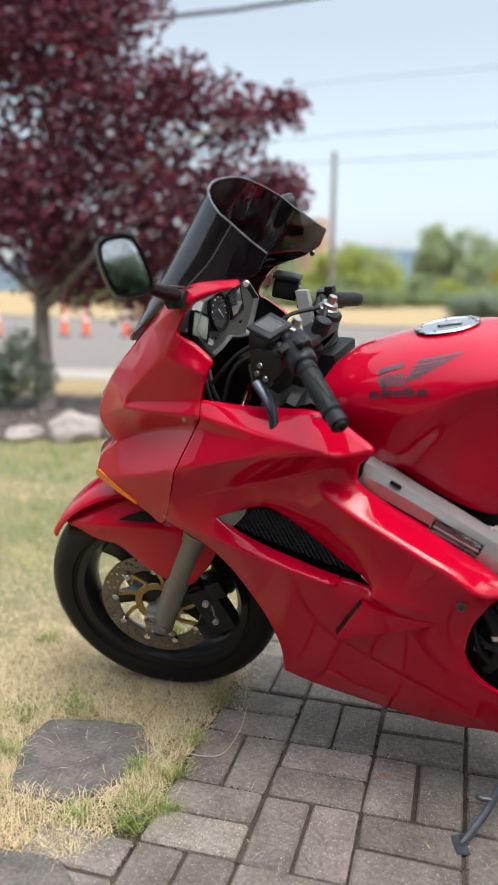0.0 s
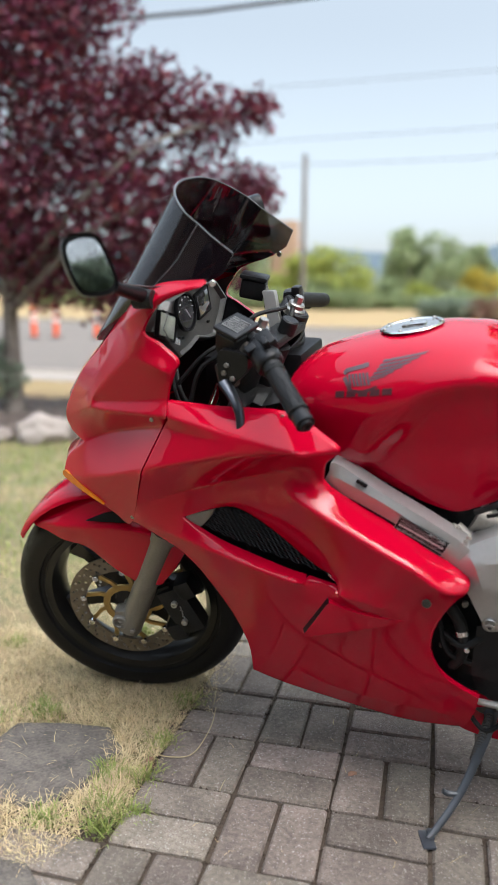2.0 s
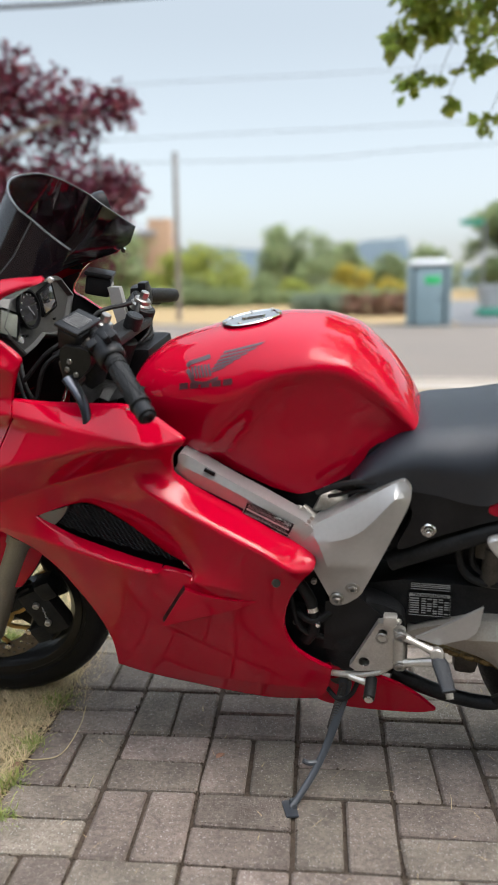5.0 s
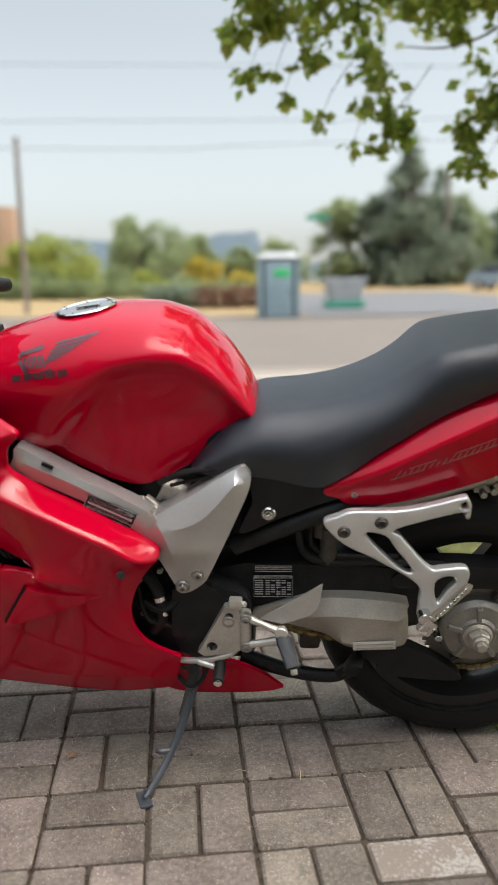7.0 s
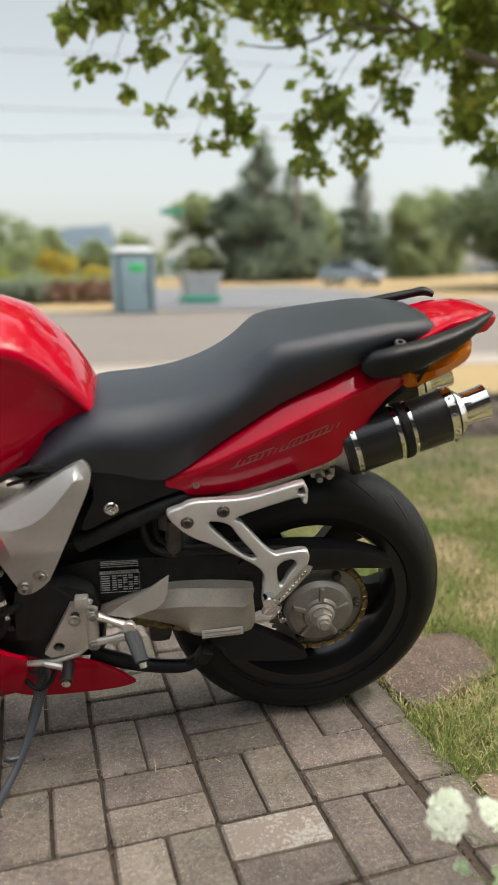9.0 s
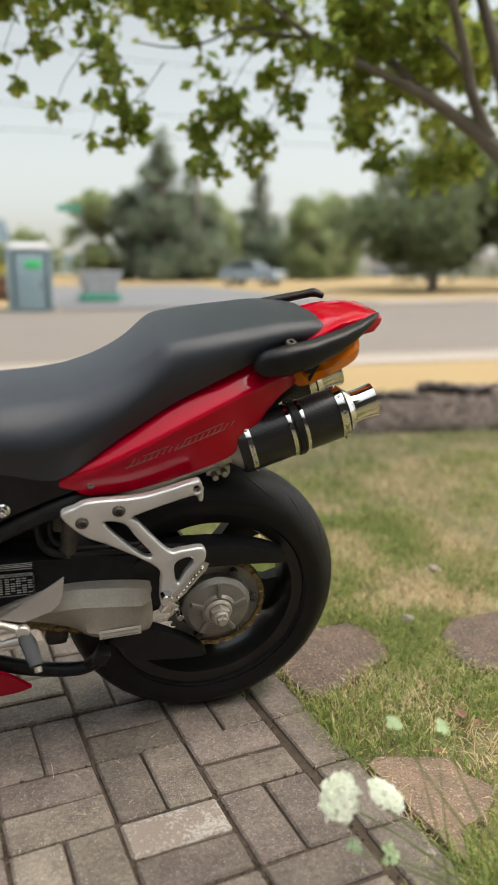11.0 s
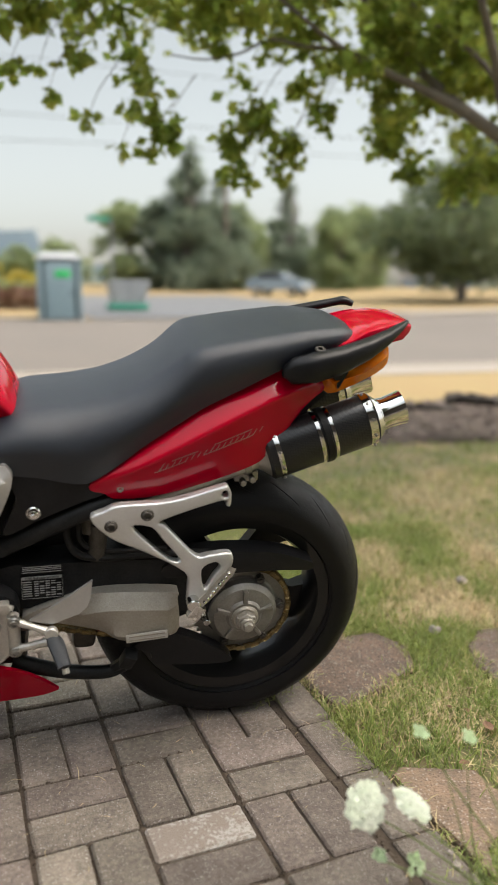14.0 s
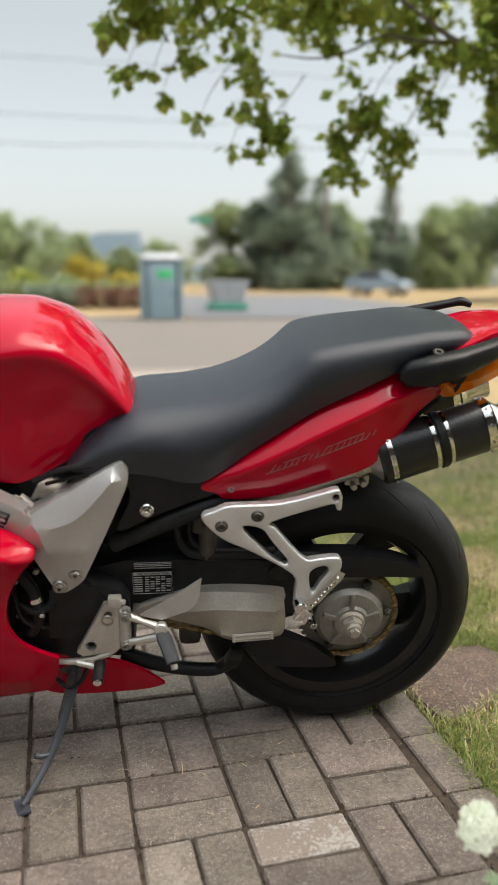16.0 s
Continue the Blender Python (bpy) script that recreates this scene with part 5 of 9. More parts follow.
def cockpit():
    shape = [(-0.172, 1.008), (-0.145, 0.972), (-0.10, 0.928), (-0.05, 0.934), (0.0, 0.948), (0.05, 0.934), (0.10, 0.928), (0.145, 0.972), (0.172, 1.008), (0.12, 1.058), (0.0, 1.072), (-0.12, 1.058)]
    rows = [[(x, y * k, 1.012 + (z - 1.012) * k) for y, z in shape] for x, k in ((0.205, 1.0), (0.236, 0.985), (0.250, 0.90), (0.2515, 0.86), (0.243, 0.80), (0.242, 0.02))]
    surround = mat("dark_grey_panel_plastic", (0.10, 0.10, 0.098), 0.38, metal=0.35, vary=0.3, scale=30, bump=0.1, bump_scale=700)
    o = part("instrument_panel", loft(rows), surround, bike, "dark grey faceted instrument panel", 20)
    for y, z, r in ((-0.048, 1.020, 0.038),):
        d = part("dial", knob(r, 0.004, (0.2465, y, z), (1, 0, 0.1), 28), DIAL, o, "round dial with white marks")
        bz = lathe([(r - 0.001, 0.0), (r + 0.003, 0.0), (r + 0.002, 0.007), (r - 0.001, 0.007)], sides=32)
        bz.transform(Matrix.Translation((0.247, y, z)) @ Vector((0, 1, 0)).rotation_difference(Vector((1, 0, 0.1))).to_matrix().to_4x4())
        part("bezel", bz, STICKER, d)
        for k in range(11):
            a = radians(220 - 26 * k)
            part("tick", block((0.0012, 0.0009, 0.0035), (0.2512, y + r * 0.8 * math.cos(a), z + r * 0.8 * math.sin(a)), 0, (90 - math.degrees(a), 0, 0)), WHITE_INK, d)
        part("needle", block((0.0012, 0.0016, r * 0.75), (0.252, y + 0.006, z - 0.004), 0, (40, 0, 0)), GREY_PRINT, d)
    w_ = part("warning_window", block((0.006, 0.066, 0.056), (0.2465, 0.036, 1.022), 0.006, (10, 0, 0)), STICKER, o, "dark window of warning lamps")
    part("window_glass", block((0.004, 0.056, 0.046), (0.2490, 0.036, 1.022), 0.004, (10, 0, 0)), DIAL, w_)
    f = part("display_frame", block((0.006, 0.070, 0.056), (0.2465, -0.128, 1.008), 0.008, (-24, 0, 0)), STICKER, o)
    part("display", block((0.004, 0.058, 0.044), (0.249, -0.129, 1.010), 0.003, (-24, 0, 0)), LCD, f, "grey liquid-crystal display")
    for y, z in ((-0.085, 0.975), (-0.072, 0.972), (0.05, 0.978)):
        part("button", block((0.006, 0.009, 0.006), (0.250, y, z), 0.002), BLACK, o)
    part("button_label", block((0.001, 0.022, 0.012), (0.2515, -0.098, 0.971), 0, (-24, 0, 0)), CLEAR, o)
    rows = []
    for x, w, zt in ((0.20, 0.17, 0.93), (0.28, 0.186, 0.868), (0.40, 0.182, 0.862), (0.50, 0.18, 0.862)):
        rows.append([(x, y, z) for y, z in ((-w, zt), (-w * 0.95, 0.75), (-w * 0.8, 0.63), (0, 0.60), (w * 0.8, 0.63), (w * 0.95, 0.75), (w, zt))])
    part("cockpit_liner", loft(rows, False, False), STICKER, bike, "black inner liner of the fairing")
    part("cowl_lining", skin([(0.02, 0.76, 0.118), (0.16, 0.72, 0.17), (0.26, 0.74, 0.195), (0.265, 0.862, 0.188), (0.272, 0.89, 0.19), (0.300, 0.96, 0.195), (0.232, 1.008, 0.186), (0.26, 1.055, 0.178), (0.15, 1.0, 0.12), (0.06, 0.86, 0.11)], (), (), 0.03, 0, 0.002, 3, side=1), STICKER, bike)
    # black filler blocks added to darken the cockpit's far half
    part("electrics_tray", mesh_of(block((0.20, 0.15, 0.24), (0.37, 0.095, 0.80), 0.012), block((0.10, 0.10, 0.06), (0.33, 0.0, 0.90), 0.01), block((0.06, 0.05, 0.05), (0.40, 0.12, 0.935), 0.01)), STICKER, bike)
    part("liner_end", block((0.02, 0.30, 0.2), (0.515, 0, 0.73), 0.01), STICKER, bike)
    part("steering_head", mesh_of(tube([(0.30, 0, 0.70), (0.42, 0, 0.95)], 0.035, 16), *[tube([(0.31, s * 0.104, 0.70), (0.425, s * 0.104, 0.955)], 0.0215, 16) for s in (-1, 1)]), MATTE, bike)
    pad = []
    for k in range(9):
        f_ = k / 8
        pad.append([(0.385 + 0.125 * f_, -0.172 + 0.03 * f_ + 0.13 * u, 0.835 + 0.05 * math.sin(math.pi * (0.25 + 0.6 * u)) + 0.006 * math.sin(f_ * 20 + u * 5)) for u in [q / 8 for q in range(9)]])
    part("rubber_apron", loft(pad, False, False), RUBBER, bike, "creased black rubber apron")
    for k in range(2):
        part("wiring", tube([(0.24, -0.12 + 0.02 * k, 0.93), (0.27, -0.15 + 0.015 * k, 0.86 + 0.01 * k), (0.31, -0.13 + 0.02 * k, 0.80), (0.36, -0.08, 0.79)], 0.004 + 0.001 * (k % 2), 8), RUBBER, bike)
    for k, (a, b, c) in enumerate((((0.27, -0.15, 0.90), (0.33, -0.12, 0.96), (0.40, -0.06, 0.98)), ((0.30, -0.17, 0.86), (0.33, -0.15, 0.94), (0.41, -0.10, 0.97)), ((0.35, 0.0, 0.9), (0.38, -0.03, 1.0), (0.43, 0.05, 1.01)))):
        part("cable", tube([a, b, c], 0.0045, 8), RUBBER, bike)
    # top yoke and clip-on bars
    y = part("top_yoke", mesh_of(block((0.06, 0.2, 0.018), (0.425, 0.0, 0.962), 0.006), *[knob(0.026, 0.04, (0.42, s * 0.104, 0.955), (0.43, 0, 0.9), 20) for s in (-1, 1)], knob(0.018, 0.03, (0.445, 0, 0.97), (0.43, 0, 0.9), 20)), MATTE, bike, "black top yoke")
    part("bar_riser", loft([[(x + dx, yy + dy, z) for dx, dy in ((-0.013, -0.009), (0.013, -0.008), (0.013, 0.009), (-0.013, 0.009))] for x, yy, z in ((0.395, 0.085, 0.955), (0.385, 0.092, 0.99), (0.378, 0.10, 1.022), (0.374, 0.103, 1.034))]), SILVER, y, "silver bar riser")
    for s in (-1, 1):
        part("fork_cap", mesh_of(knob(0.023, 0.016, (0.425, s * 0.104, 0.985), (0.43, 0, 0.9), 24), knob(0.018, 0.026, (0.425, s * 0.104, 0.985), (0.43, 0, 0.9), 24), knob(0.010, 0.036, (0.428, s * 0.104, 0.99), (0.43, 0, 0.9), 6)), STEEL, y)
    lb = part("left_handlebar", mesh_of(tube([(0.405, -0.105, 0.985), (0.425, -0.14, 0.998), (0.468, -0.185, 0.983), (0.578, -0.305, 0.906)], [0.016, 0.013, 0.011, 0.011], 12)), MATTE, bike, "left clip-on handlebar")
    part("grip", tube([(0.494, -0.213, 0.965), (0.50, -0.22, 0.961), (0.572, -0.298, 0.910)], [0.020, 0.0175, 0.0165], 18), RUBBER, lb, "ribbed black rubber grip")
    for k in range(3):
        p = Vector((0.503, -0.223, 0.959)).lerp(Vector((0.570, -0.296, 0.912)), (0.0, 0.06, 1.0)[k])
        q = (Vector((0.572, -0.298, 0.910)) - Vector((0.5, -0.22, 0.961))).normalized() * 0.0022
        part("grip_ring", tube([p - q, p + q], 0.0192, 18), RUBBER, lb)
    for k in range(14):                               # diamond grooves moulded into the grip
        a = 2 * math.pi * (k // 2) / 7
        ax = (Vector((0.572, -0.298, 0.910)) - Vector((0.5, -0.22, 0.961))).normalized()
        u = ax.cross(Vector((0, 0, 1))).normalized()
        w = ax.cross(u)
        turn_ = 0.9 if k % 2 else -0.9
        part("grip_groove", tube([Vector((0.505, -0.225, 0.957)).lerp(Vector((0.566, -0.292, 0.914)), s) + 0.0173 * (u * math.cos(a + turn_ * s) + w * math.sin(a + turn_ * s)) for s in [q / 6 for q in range(7)]], 0.0009, 5, 1), STICKER, lb)
    part("bar_end", mesh_of(tube([(0.573, -0.299, 0.909), (0.588, -0.315, 0.899)], [0.0165, 0.0165], 18), knob(0.012, 0.006, (0.588, -0.315, 0.899), (0.68, -0.6, -0.45), 14, hollow=0.005)), BLACK, lb)
    part("switch_pod", mesh_of(tube([(0.455, -0.172, 0.990), (0.462, -0.179, 0.986), (0.490, -0.209, 0.967), (0.496, -0.215, 0.963)], [0.020, 0.0265, 0.0265, 0.022], 20), block((0.04, 0.03, 0.03), (0.478, -0.186, 1.000), 0.008, (30, 25, -40)), block((0.02, 0.012, 0.02), (0.484, -0.21, 1.004), 0.004, (30, 25, -40)), block((0.018, 0.02, 0.016), (0.455, -0.205, 0.99), 0.004, (30, 25, -40))), BLACK, lb)
    part("clutch_perch", mesh_of(block((0.045, 0.03, 0.035), (0.42, -0.17, 0.965), 0.008, (20, 20, -40)), tube([(0.395, -0.165, 0.95), (0.44, -0.175, 0.985)], 0.013, 12), block((0.035, 0.03, 0.05), (0.388, -0.168, 0.93), 0.008, (10, 0, -20))), GREASY, lb, "adjustable clutch lever perch")
    plate_ = [(0.384, 0.974), (0.398, 0.985), (0.440, 0.975), (0.440, 0.948), (0.418, 0.925), (0.401, 0.915), (0.385, 0.928)]
    pp = part("lever_clamp", solid_skin([(x, z, 0.198) for x, z in plate_], 0.022, step=0.02), BLACK, lb, "black anodised lever clamp")
    for x, z in ((0.402, 0.957), (0.395, 0.942), (0.411, 0.932)):
        part("clamp_bolt", knob(0.0048, 0.004, (x, -0.198, z), (0, -1, 0.2), 12, hollow=0.0025), STEEL, pp)
    lv = part("clutch_lever", tube([(0.394, -0.200, 0.926), (0.415, -0.212, 0.903), (0.430, -0.222, 0.876), (0.434, -0.231, 0.845), (0.427, -0.236, 0.812)], [0.014, 0.0115, 0.0100, 0.0085, 0.0080], 14, flat=0.6), mat("slate_anodised", (0.045, 0.05, 0.062), 0.3, metal=0.8), lb, "slate-grey clutch lever")
    ball = bmesh.new()
    bmesh.ops.create_uvsphere(ball, u_segments=14, v_segments=10, radius=0.0125, matrix=Matrix.Translation((0.427, -0.236, 0.809)))
    part("lever_ball", ball, BLACK, lv)
    rs = block((0.054, 0.064, 0.052), (0, 0, -0.006), 0.011, segs=3)
    rs.transform(pose(0.404, -0.152, 0.997, 12, 18, -18))
    r = part("clutch_reservoir", rs, BLACK, lb, "black clutch fluid reservoir")
    cap = block((0.057, 0.067, 0.008), (0, 0, 0.024), 0.0038, segs=3)
    cap.transform(pose(0.404, -0.152, 0.997, 12, 18, -18))
    cp = part("reservoir_cap", cap, BLACK, r)
    for k in range(7):
        b = block((0.040, 0.0010, 0.001), (0, -0.017 + 0.0055 * k, 0.0293), 0)
        b.transform(pose(0.404, -0.152, 0.997, 12, 18, -18))
        part("print_line", b, GREY_PRINT, cp)
    rb = part("right_handlebar", tube([(0.405, 0.105, 0.985), (0.40, 0.15, 1.0), (0.392, 0.2, 0.995), (0.418, 0.33, 0.968)], [0.016, 0.013, 0.011, 0.011], 12), MATTE, bike, "right clip-on handlebar")
    part("grip", tube([(0.396, 0.225, 0.99), (0.417, 0.325, 0.969)], 0.017, 16), RUBBER, rb, "ribbed black rubber grip")
    part("bar_end", tube([(0.417, 0.325, 0.969), (0.42, 0.342, 0.966)], 0.0165, 16), BLACK, rb)
    part("switch_pod", mesh_of(block((0.045, 0.05, 0.05), (0.396, 0.195, 0.995), 0.012, (0, 0, 12)), block((0.02, 0.03, 0.02), (0.41, 0.18, 1.02), 0.006)), BLACK, rb)
    part("brake_reservoir", mesh_of(block((0.055, 0.055, 0.042), (0.33, 0.125, 1.035), 0.008, (0, 14, 14)), block((0.06, 0.06, 0.01), (0.335, 0.125, 1.06), 0.004, (0, 14, 14))), BLACK, rb, "black brake fluid reservoir")
    part("sight_glass", knob(0.010, 0.005, (0.357, 0.12, 1.033), (1, -0.3, 0.1), 14), CHROME, rb)
    part("brake_lever", tube([(0.345, 0.17, 0.985), (0.35, 0.23, 0.975), (0.385, 0.33, 0.95)], [0.012, 0.008, 0.007], 10, flat=0.7), BLACK, rb)
    for k in range(3):
        part("throttle_cable", tube([(0.40, 0.17, 0.985), (0.44, 0.12, 0.95 - 0.02 * k), (0.43, 0.06, 0.92), (0.36, 0.02, 0.88)], 0.005, 8), RUBBER, rb)
    part("switch_lead", tube([(0.40, 0.15, 1.01), (0.43, 0.09, 1.0), (0.425, 0.04, 0.95)], 0.006, 8), RUBBER, rb)


cockpit()

# ---- frame, engine and the parts round the footrests ----
RAIL = [(0.594, 0.773, 0.176), (0.582, 0.756, 0.180), (0.579, 0.730, 0.182), (0.647, 0.696, 0.184), (0.752, 0.644, 0.187), (0.814, 0.597, 0.187), (0.837, 0.634, 0.187), (0.775, 0.674, 0.184), (0.673, 0.729, 0.182)]
rail = both("frame_rail", lambda: skin(RAIL, [[(0.592, 0.752, 0.186), (0.70, 0.70, 0.190), (0.815, 0.628, 0.191)]], (), 0.02, 0.2, 0.04), SILVER, "silver-grey aluminium frame rail")
part("rail_notch", block((0.022, 0.006, 0.006), (0.645, -0.186, 0.742), 0.001, (0, 27, 0)), STICKER, rail)
part("weld_bead", mesh_of(*[knob(0.0045, 0.003, (0.802 + 0.0055 * k, -0.1845, 0.612 + 0.0075 * k), (0, -1, 0), 8) for k in range(7)]), ALU, rail)
VPL = [(0.804, 0.609, 0.185), (0.827, 0.634, 0.182), (0.903, 0.677, 0.176), (0.987, 0.730, 0.172), (1.007, 0.728, 0.174), (1.012, 0.700, 0.180), (0.985, 0.632, 0.185), (0.935, 0.520, 0.186), (0.918, 0.490, 0.184), (0.886, 0.467, 0.181), (0.868, 0.476, 0.181), (0.841, 0.535, 0.186)]
vplate = both("pivot_plate", lambda: skin(VPL, [[(0.832, 0.628, 0.186), (0.848, 0.612, 0.203), (0.861, 0.576, 0.205), (0.866, 0.55, 0.198)], [(0.848, 0.612, 0.203), (0.92, 0.640, 0.206), (0.985, 0.708, 0.196)], [(0.861, 0.576, 0.205), (0.905, 0.572, 0.203), (0.952, 0.563, 0.190)]], (), 0.012, 0.1, 0.05, 6), SILVER, "silver aluminium pivot plate", sharp=24)
for x, z in ((0.909, 0.512), (0.878, 0.484)):
    part("bolt", mesh_of(knob(0.014, 0.006, (x, -0.184, z), (0, -1, 0), 20), knob(0.0095, 0.012, (x, -0.184, z), (0, -1, 0), 6, hollow=0.004)), STEEL, vplate)
# engine, gearbox and what shows of them through the gaps
eng = part("engine_block", mesh_of(block((0.34, 0.26, 0.22), (0.62, 0, 0.40), 0.03), block((0.22, 0.30, 0.16), (0.84, 0, 0.36), 0.03, (0, 8, 0)), block((0.2, 0.24, 0.2), (0.62, 0, 0.60), 0.03, (0, 40, 0)), block((0.2, 0.22, 0.22), (0.80, 0, 0.58), 0.03, (0, -35, 0))), MATTE, bike, "dark engine block", 40)
part("clutch_cover", mesh_of(knob(0.07, 0.03, (0.70, -0.13, 0.38), (0, -1, 0), 28, 0.3), knob(0.045, 0.012, (0.70, -0.16, 0.38), (0, -1, 0), 24, 0.4)), MATTE, eng)
part("sprocket_cover", skin([(0.865, 0.300, 0.155), (0.85, 0.375, 0.16), (0.875, 0.445, 0.165), (0.93, 0.468, 0.165), (1.0, 0.44, 0.16), (1.0, 0.36, 0.155), (0.96, 0.30, 0.15)], [[(0.88, 0.36, 0.172), (0.94, 0.42, 0.172)]], (), 0.02, 0.6, 0.06), MATTE, eng)
part("side_cover", skin([p for q in ((0.854, 0.464, 0.168), (0.916, 0.482, 0.168), (0.964, 0.440, 0.170), (0.962, 0.405, 0.170), (0.92, 0.335, 0.168), (0.885, 0.345, 0.166), (0.846, 0.350, 0.166)) for p in (q, q)], [[(0.862, 0.40, 0.174), (0.92, 0.425, 0.176)]], (), 0.02, 0.2, 0.02), BLACK, eng, "black moulded engine side cover")
for k in range(6):
    part("cover_bolt", knob(0.006, 0.008, (0.79 + 0.02 * (k % 3), -0.152, 0.40 + 0.05 * (k // 3) + 0.01 * k), (0, -1, 0), 8, hollow=0.003), STEEL, eng)
part("hose", mesh_of(tube([(0.80, -0.16, 0.50), (0.825, -0.168, 0.46), (0.83, -0.165, 0.40), (0.81, -0.16, 0.36)], 0.012, 12), tube([(0.79, -0.155, 0.43), (0.83, -0.175, 0.42), (0.87, -0.16, 0.44)], 0.008, 10), tube([(0.78, -0.15, 0.47), (0.80, -0.17, 0.40), (0.85, -0.16, 0.37)], 0.006, 8)), RUBBER, bike, "bundle of black hoses")
part("hose_clamp", mesh_of(tube([(0.826, -0.168, 0.452), (0.828, -0.168, 0.442)], 0.0145, 12), knob(0.005, 0.012, (0.84, -0.178, 0.42), (0, -1, 0), 8)), CHROME, bike)
part("throttle_body", mesh_of(tube([(0.845, -0.11, 0.66), (0.885, -0.11, 0.645)], 0.026, 20), tube([(0.838, -0.11, 0.664), (0.846, -0.11, 0.66)], 0.030, 20), tube([(0.805, -0.13, 0.645), (0.828, -0.135, 0.628)], [0.013, 0.015], 14), knob(0.008, 0.016, (0.81, -0.14, 0.646), (-0.5, -0.6, 0.6), 12)), CAST, bike, "alloy throttle body under the tank")
# black blocks added to keep daylight out of the gap behind the plates
part("frame_core", mesh_of(block((0.34, 0.14, 0.20), (1.0, 0, 0.60), 0.02), block((0.2, 0.2, 0.12), (0.95, 0, 0.66), 0.02)), STICKER, bike)
part("airbox", block((0.30, 0.22, 0.10), (0.82, 0, 0.735), 0.02), STICKER, bike)
part("wire_loom", mesh_of(tube([(0.84, -0.15, 0.69), (0.89, -0.155, 0.715), (0.95, -0.15, 0.72)], 0.006, 8), tube([(0.86, -0.14, 0.68), (0.92, -0.15, 0.70), (0.97, -0.14, 0.70)], 0.004, 8)), RUBBER, bike)
part("radiator", block((0.05, 0.34, 0.26), (0.36, 0, 0.60), 0.01, (0, -20, 0)), STICKER, bike)
part("belly_pan", loft([[(x, y, z) for y, z in ((-w, z1), (-w * 0.8, z0 + 0.02), (-w * 0.4, z0), (w * 0.4, z0), (w * 0.8, z0 + 0.02), (w, z1))] for x, w, z0, z1 in ((0.375, 0.142, 0.20, 0.24), (0.48, 0.142, 0.165, 0.215), (0.69, 0.142, 0.145, 0.192), (0.80, 0.145, 0.15, 0.20), (0.84, 0.15, 0.17, 0.22))], False, False), RED, bike, "red underside of the belly pan")
part("drain_pipe", mesh_of(*[tube([(0.655 + 0.025 * k, -0.06, 0.17), (0.66 + 0.025 * k, -0.06, 0.118)], 0.007, 8) for k in range(2)]), RUBBER, bike)

# rear subframe, side pan, shock
pan = both("seat_side_pan", lambda: skin([(1.005, 0.706, 0.150), (1.047, 0.727, 0.150), (1.099, 0.714, 0.150), (1.147, 0.680, 0.148), (1.184, 0.660, 0.145), (1.132, 0.641, 0.148), (1.063, 0.615, 0.152), (0.990, 0.585, 0.155), (1.015, 0.656, 0.156)], [[(1.02, 0.64, 0.160), (1.06, 0.69, 0.158)]], (), 0.02, 0.2, 0.03), BLACK, "black moulded pan under the seat")
part("hex_bolt", mesh_of(knob(0.014, 0.005, (1.045, -0.154, 0.628), (0, -1, 0), 24), knob(0.010, 0.011, (1.045, -0.154, 0.628), (0, -1, 0), 6), knob(0.006, 0.018, (1.045, -0.154, 0.628), (0, -1, 0), 10)), CHROME, pan)
both("subframe_tube", lambda: tube([(0.975, -0.125, 0.540), (1.07, -0.13, 0.585), (1.17, -0.13, 0.625), (1.30, -0.12, 0.66)], [0.02, 0.02, 0.019, 0.016], 16), MATTE, "dark subframe tube")
part("shock_spring", mesh_of(*[tube([(1.02 + 0.012 * k + 0.024 * math.cos(a), -0.03 + 0.03 * math.sin(a), 0.53 + 0.011 * math.sin(a) * 0 + 0.014 * k) for a in [2 * math.pi * q / 12 for q in range(13)]], 0.006, 6, 1, smooth=False) for k in range(5)]), RED_SPRING, bike, "dark red shock spring")
part("shock_body", tube([(1.0, -0.03, 0.45), (1.09, -0.03, 0.62)], 0.022, 14), MATTE, bike)
part("brake_hose_rear", mesh_of(tube([(1.10, -0.115, 0.60), (1.11, -0.12, 0.53), (1.15, -0.125, 0.505), (1.25, -0.12, 0.50), (1.35, -0.11, 0.492), (1.50, -0.10, 0.47)], 0.008, 10), tube([(1.13, -0.11, 0.60), (1.13, -0.118, 0.54), (1.18, -0.12, 0.515), (1.30, -0.115, 0.51)], 0.006, 8)), RUBBER, bike, "black rubber hoses over the swingarm")
part("linkage_clamp", mesh_of(knob(0.03, 0.05, (1.155, -0.10, 0.555), (0, 0.1, 1), 16), tube([(1.16, -0.115, 0.50), (1.165, -0.12, 0.58)], 0.018, 12)), GREASY, bike)
# swingarm
arm = part("swingarm", loft([[(x, -w, z0), (x, -w - 0.008, (z0 + z1) / 2), (x, -w, z1), (x, -w + 0.02, z1 + 0.006), (x, -0.02, z1), (x, -0.02, z0)] for x, w, z0, z1 in ((0.93, 0.11, 0.40, 0.475), (1.0, 0.118, 0.395, 0.495), (1.10, 0.118, 0.385, 0.492), (1.25, 0.112, 0.375, 0.484), (1.36, 0.108, 0.34, 0.47), (1.43, 0.085, 0.25, 0.42), (1.50, 0.08, 0.26, 0.40))]), MATTE, bike, "black cast swingarm", 40)
guard = part("chain_guard", solid_skin([(1.300, 0.470, 0.118), (1.378, 0.493, 0.122), (1.523, 0.483, 0.120), (1.622, 0.445, 0.112), (1.622, 0.445, 0.112), (1.617, 0.428, 0.112), (1.526, 0.438, 0.120), (1.368, 0.441, 0.122), (1.30, 0.44, 0.118)], 0.05, creases=[[(1.31, 0.462, 0.126), (1.45, 0.468, 0.128), (1.60, 0.442, 0.117)]], step=0.02), BLACK, bike, "black chain guard")
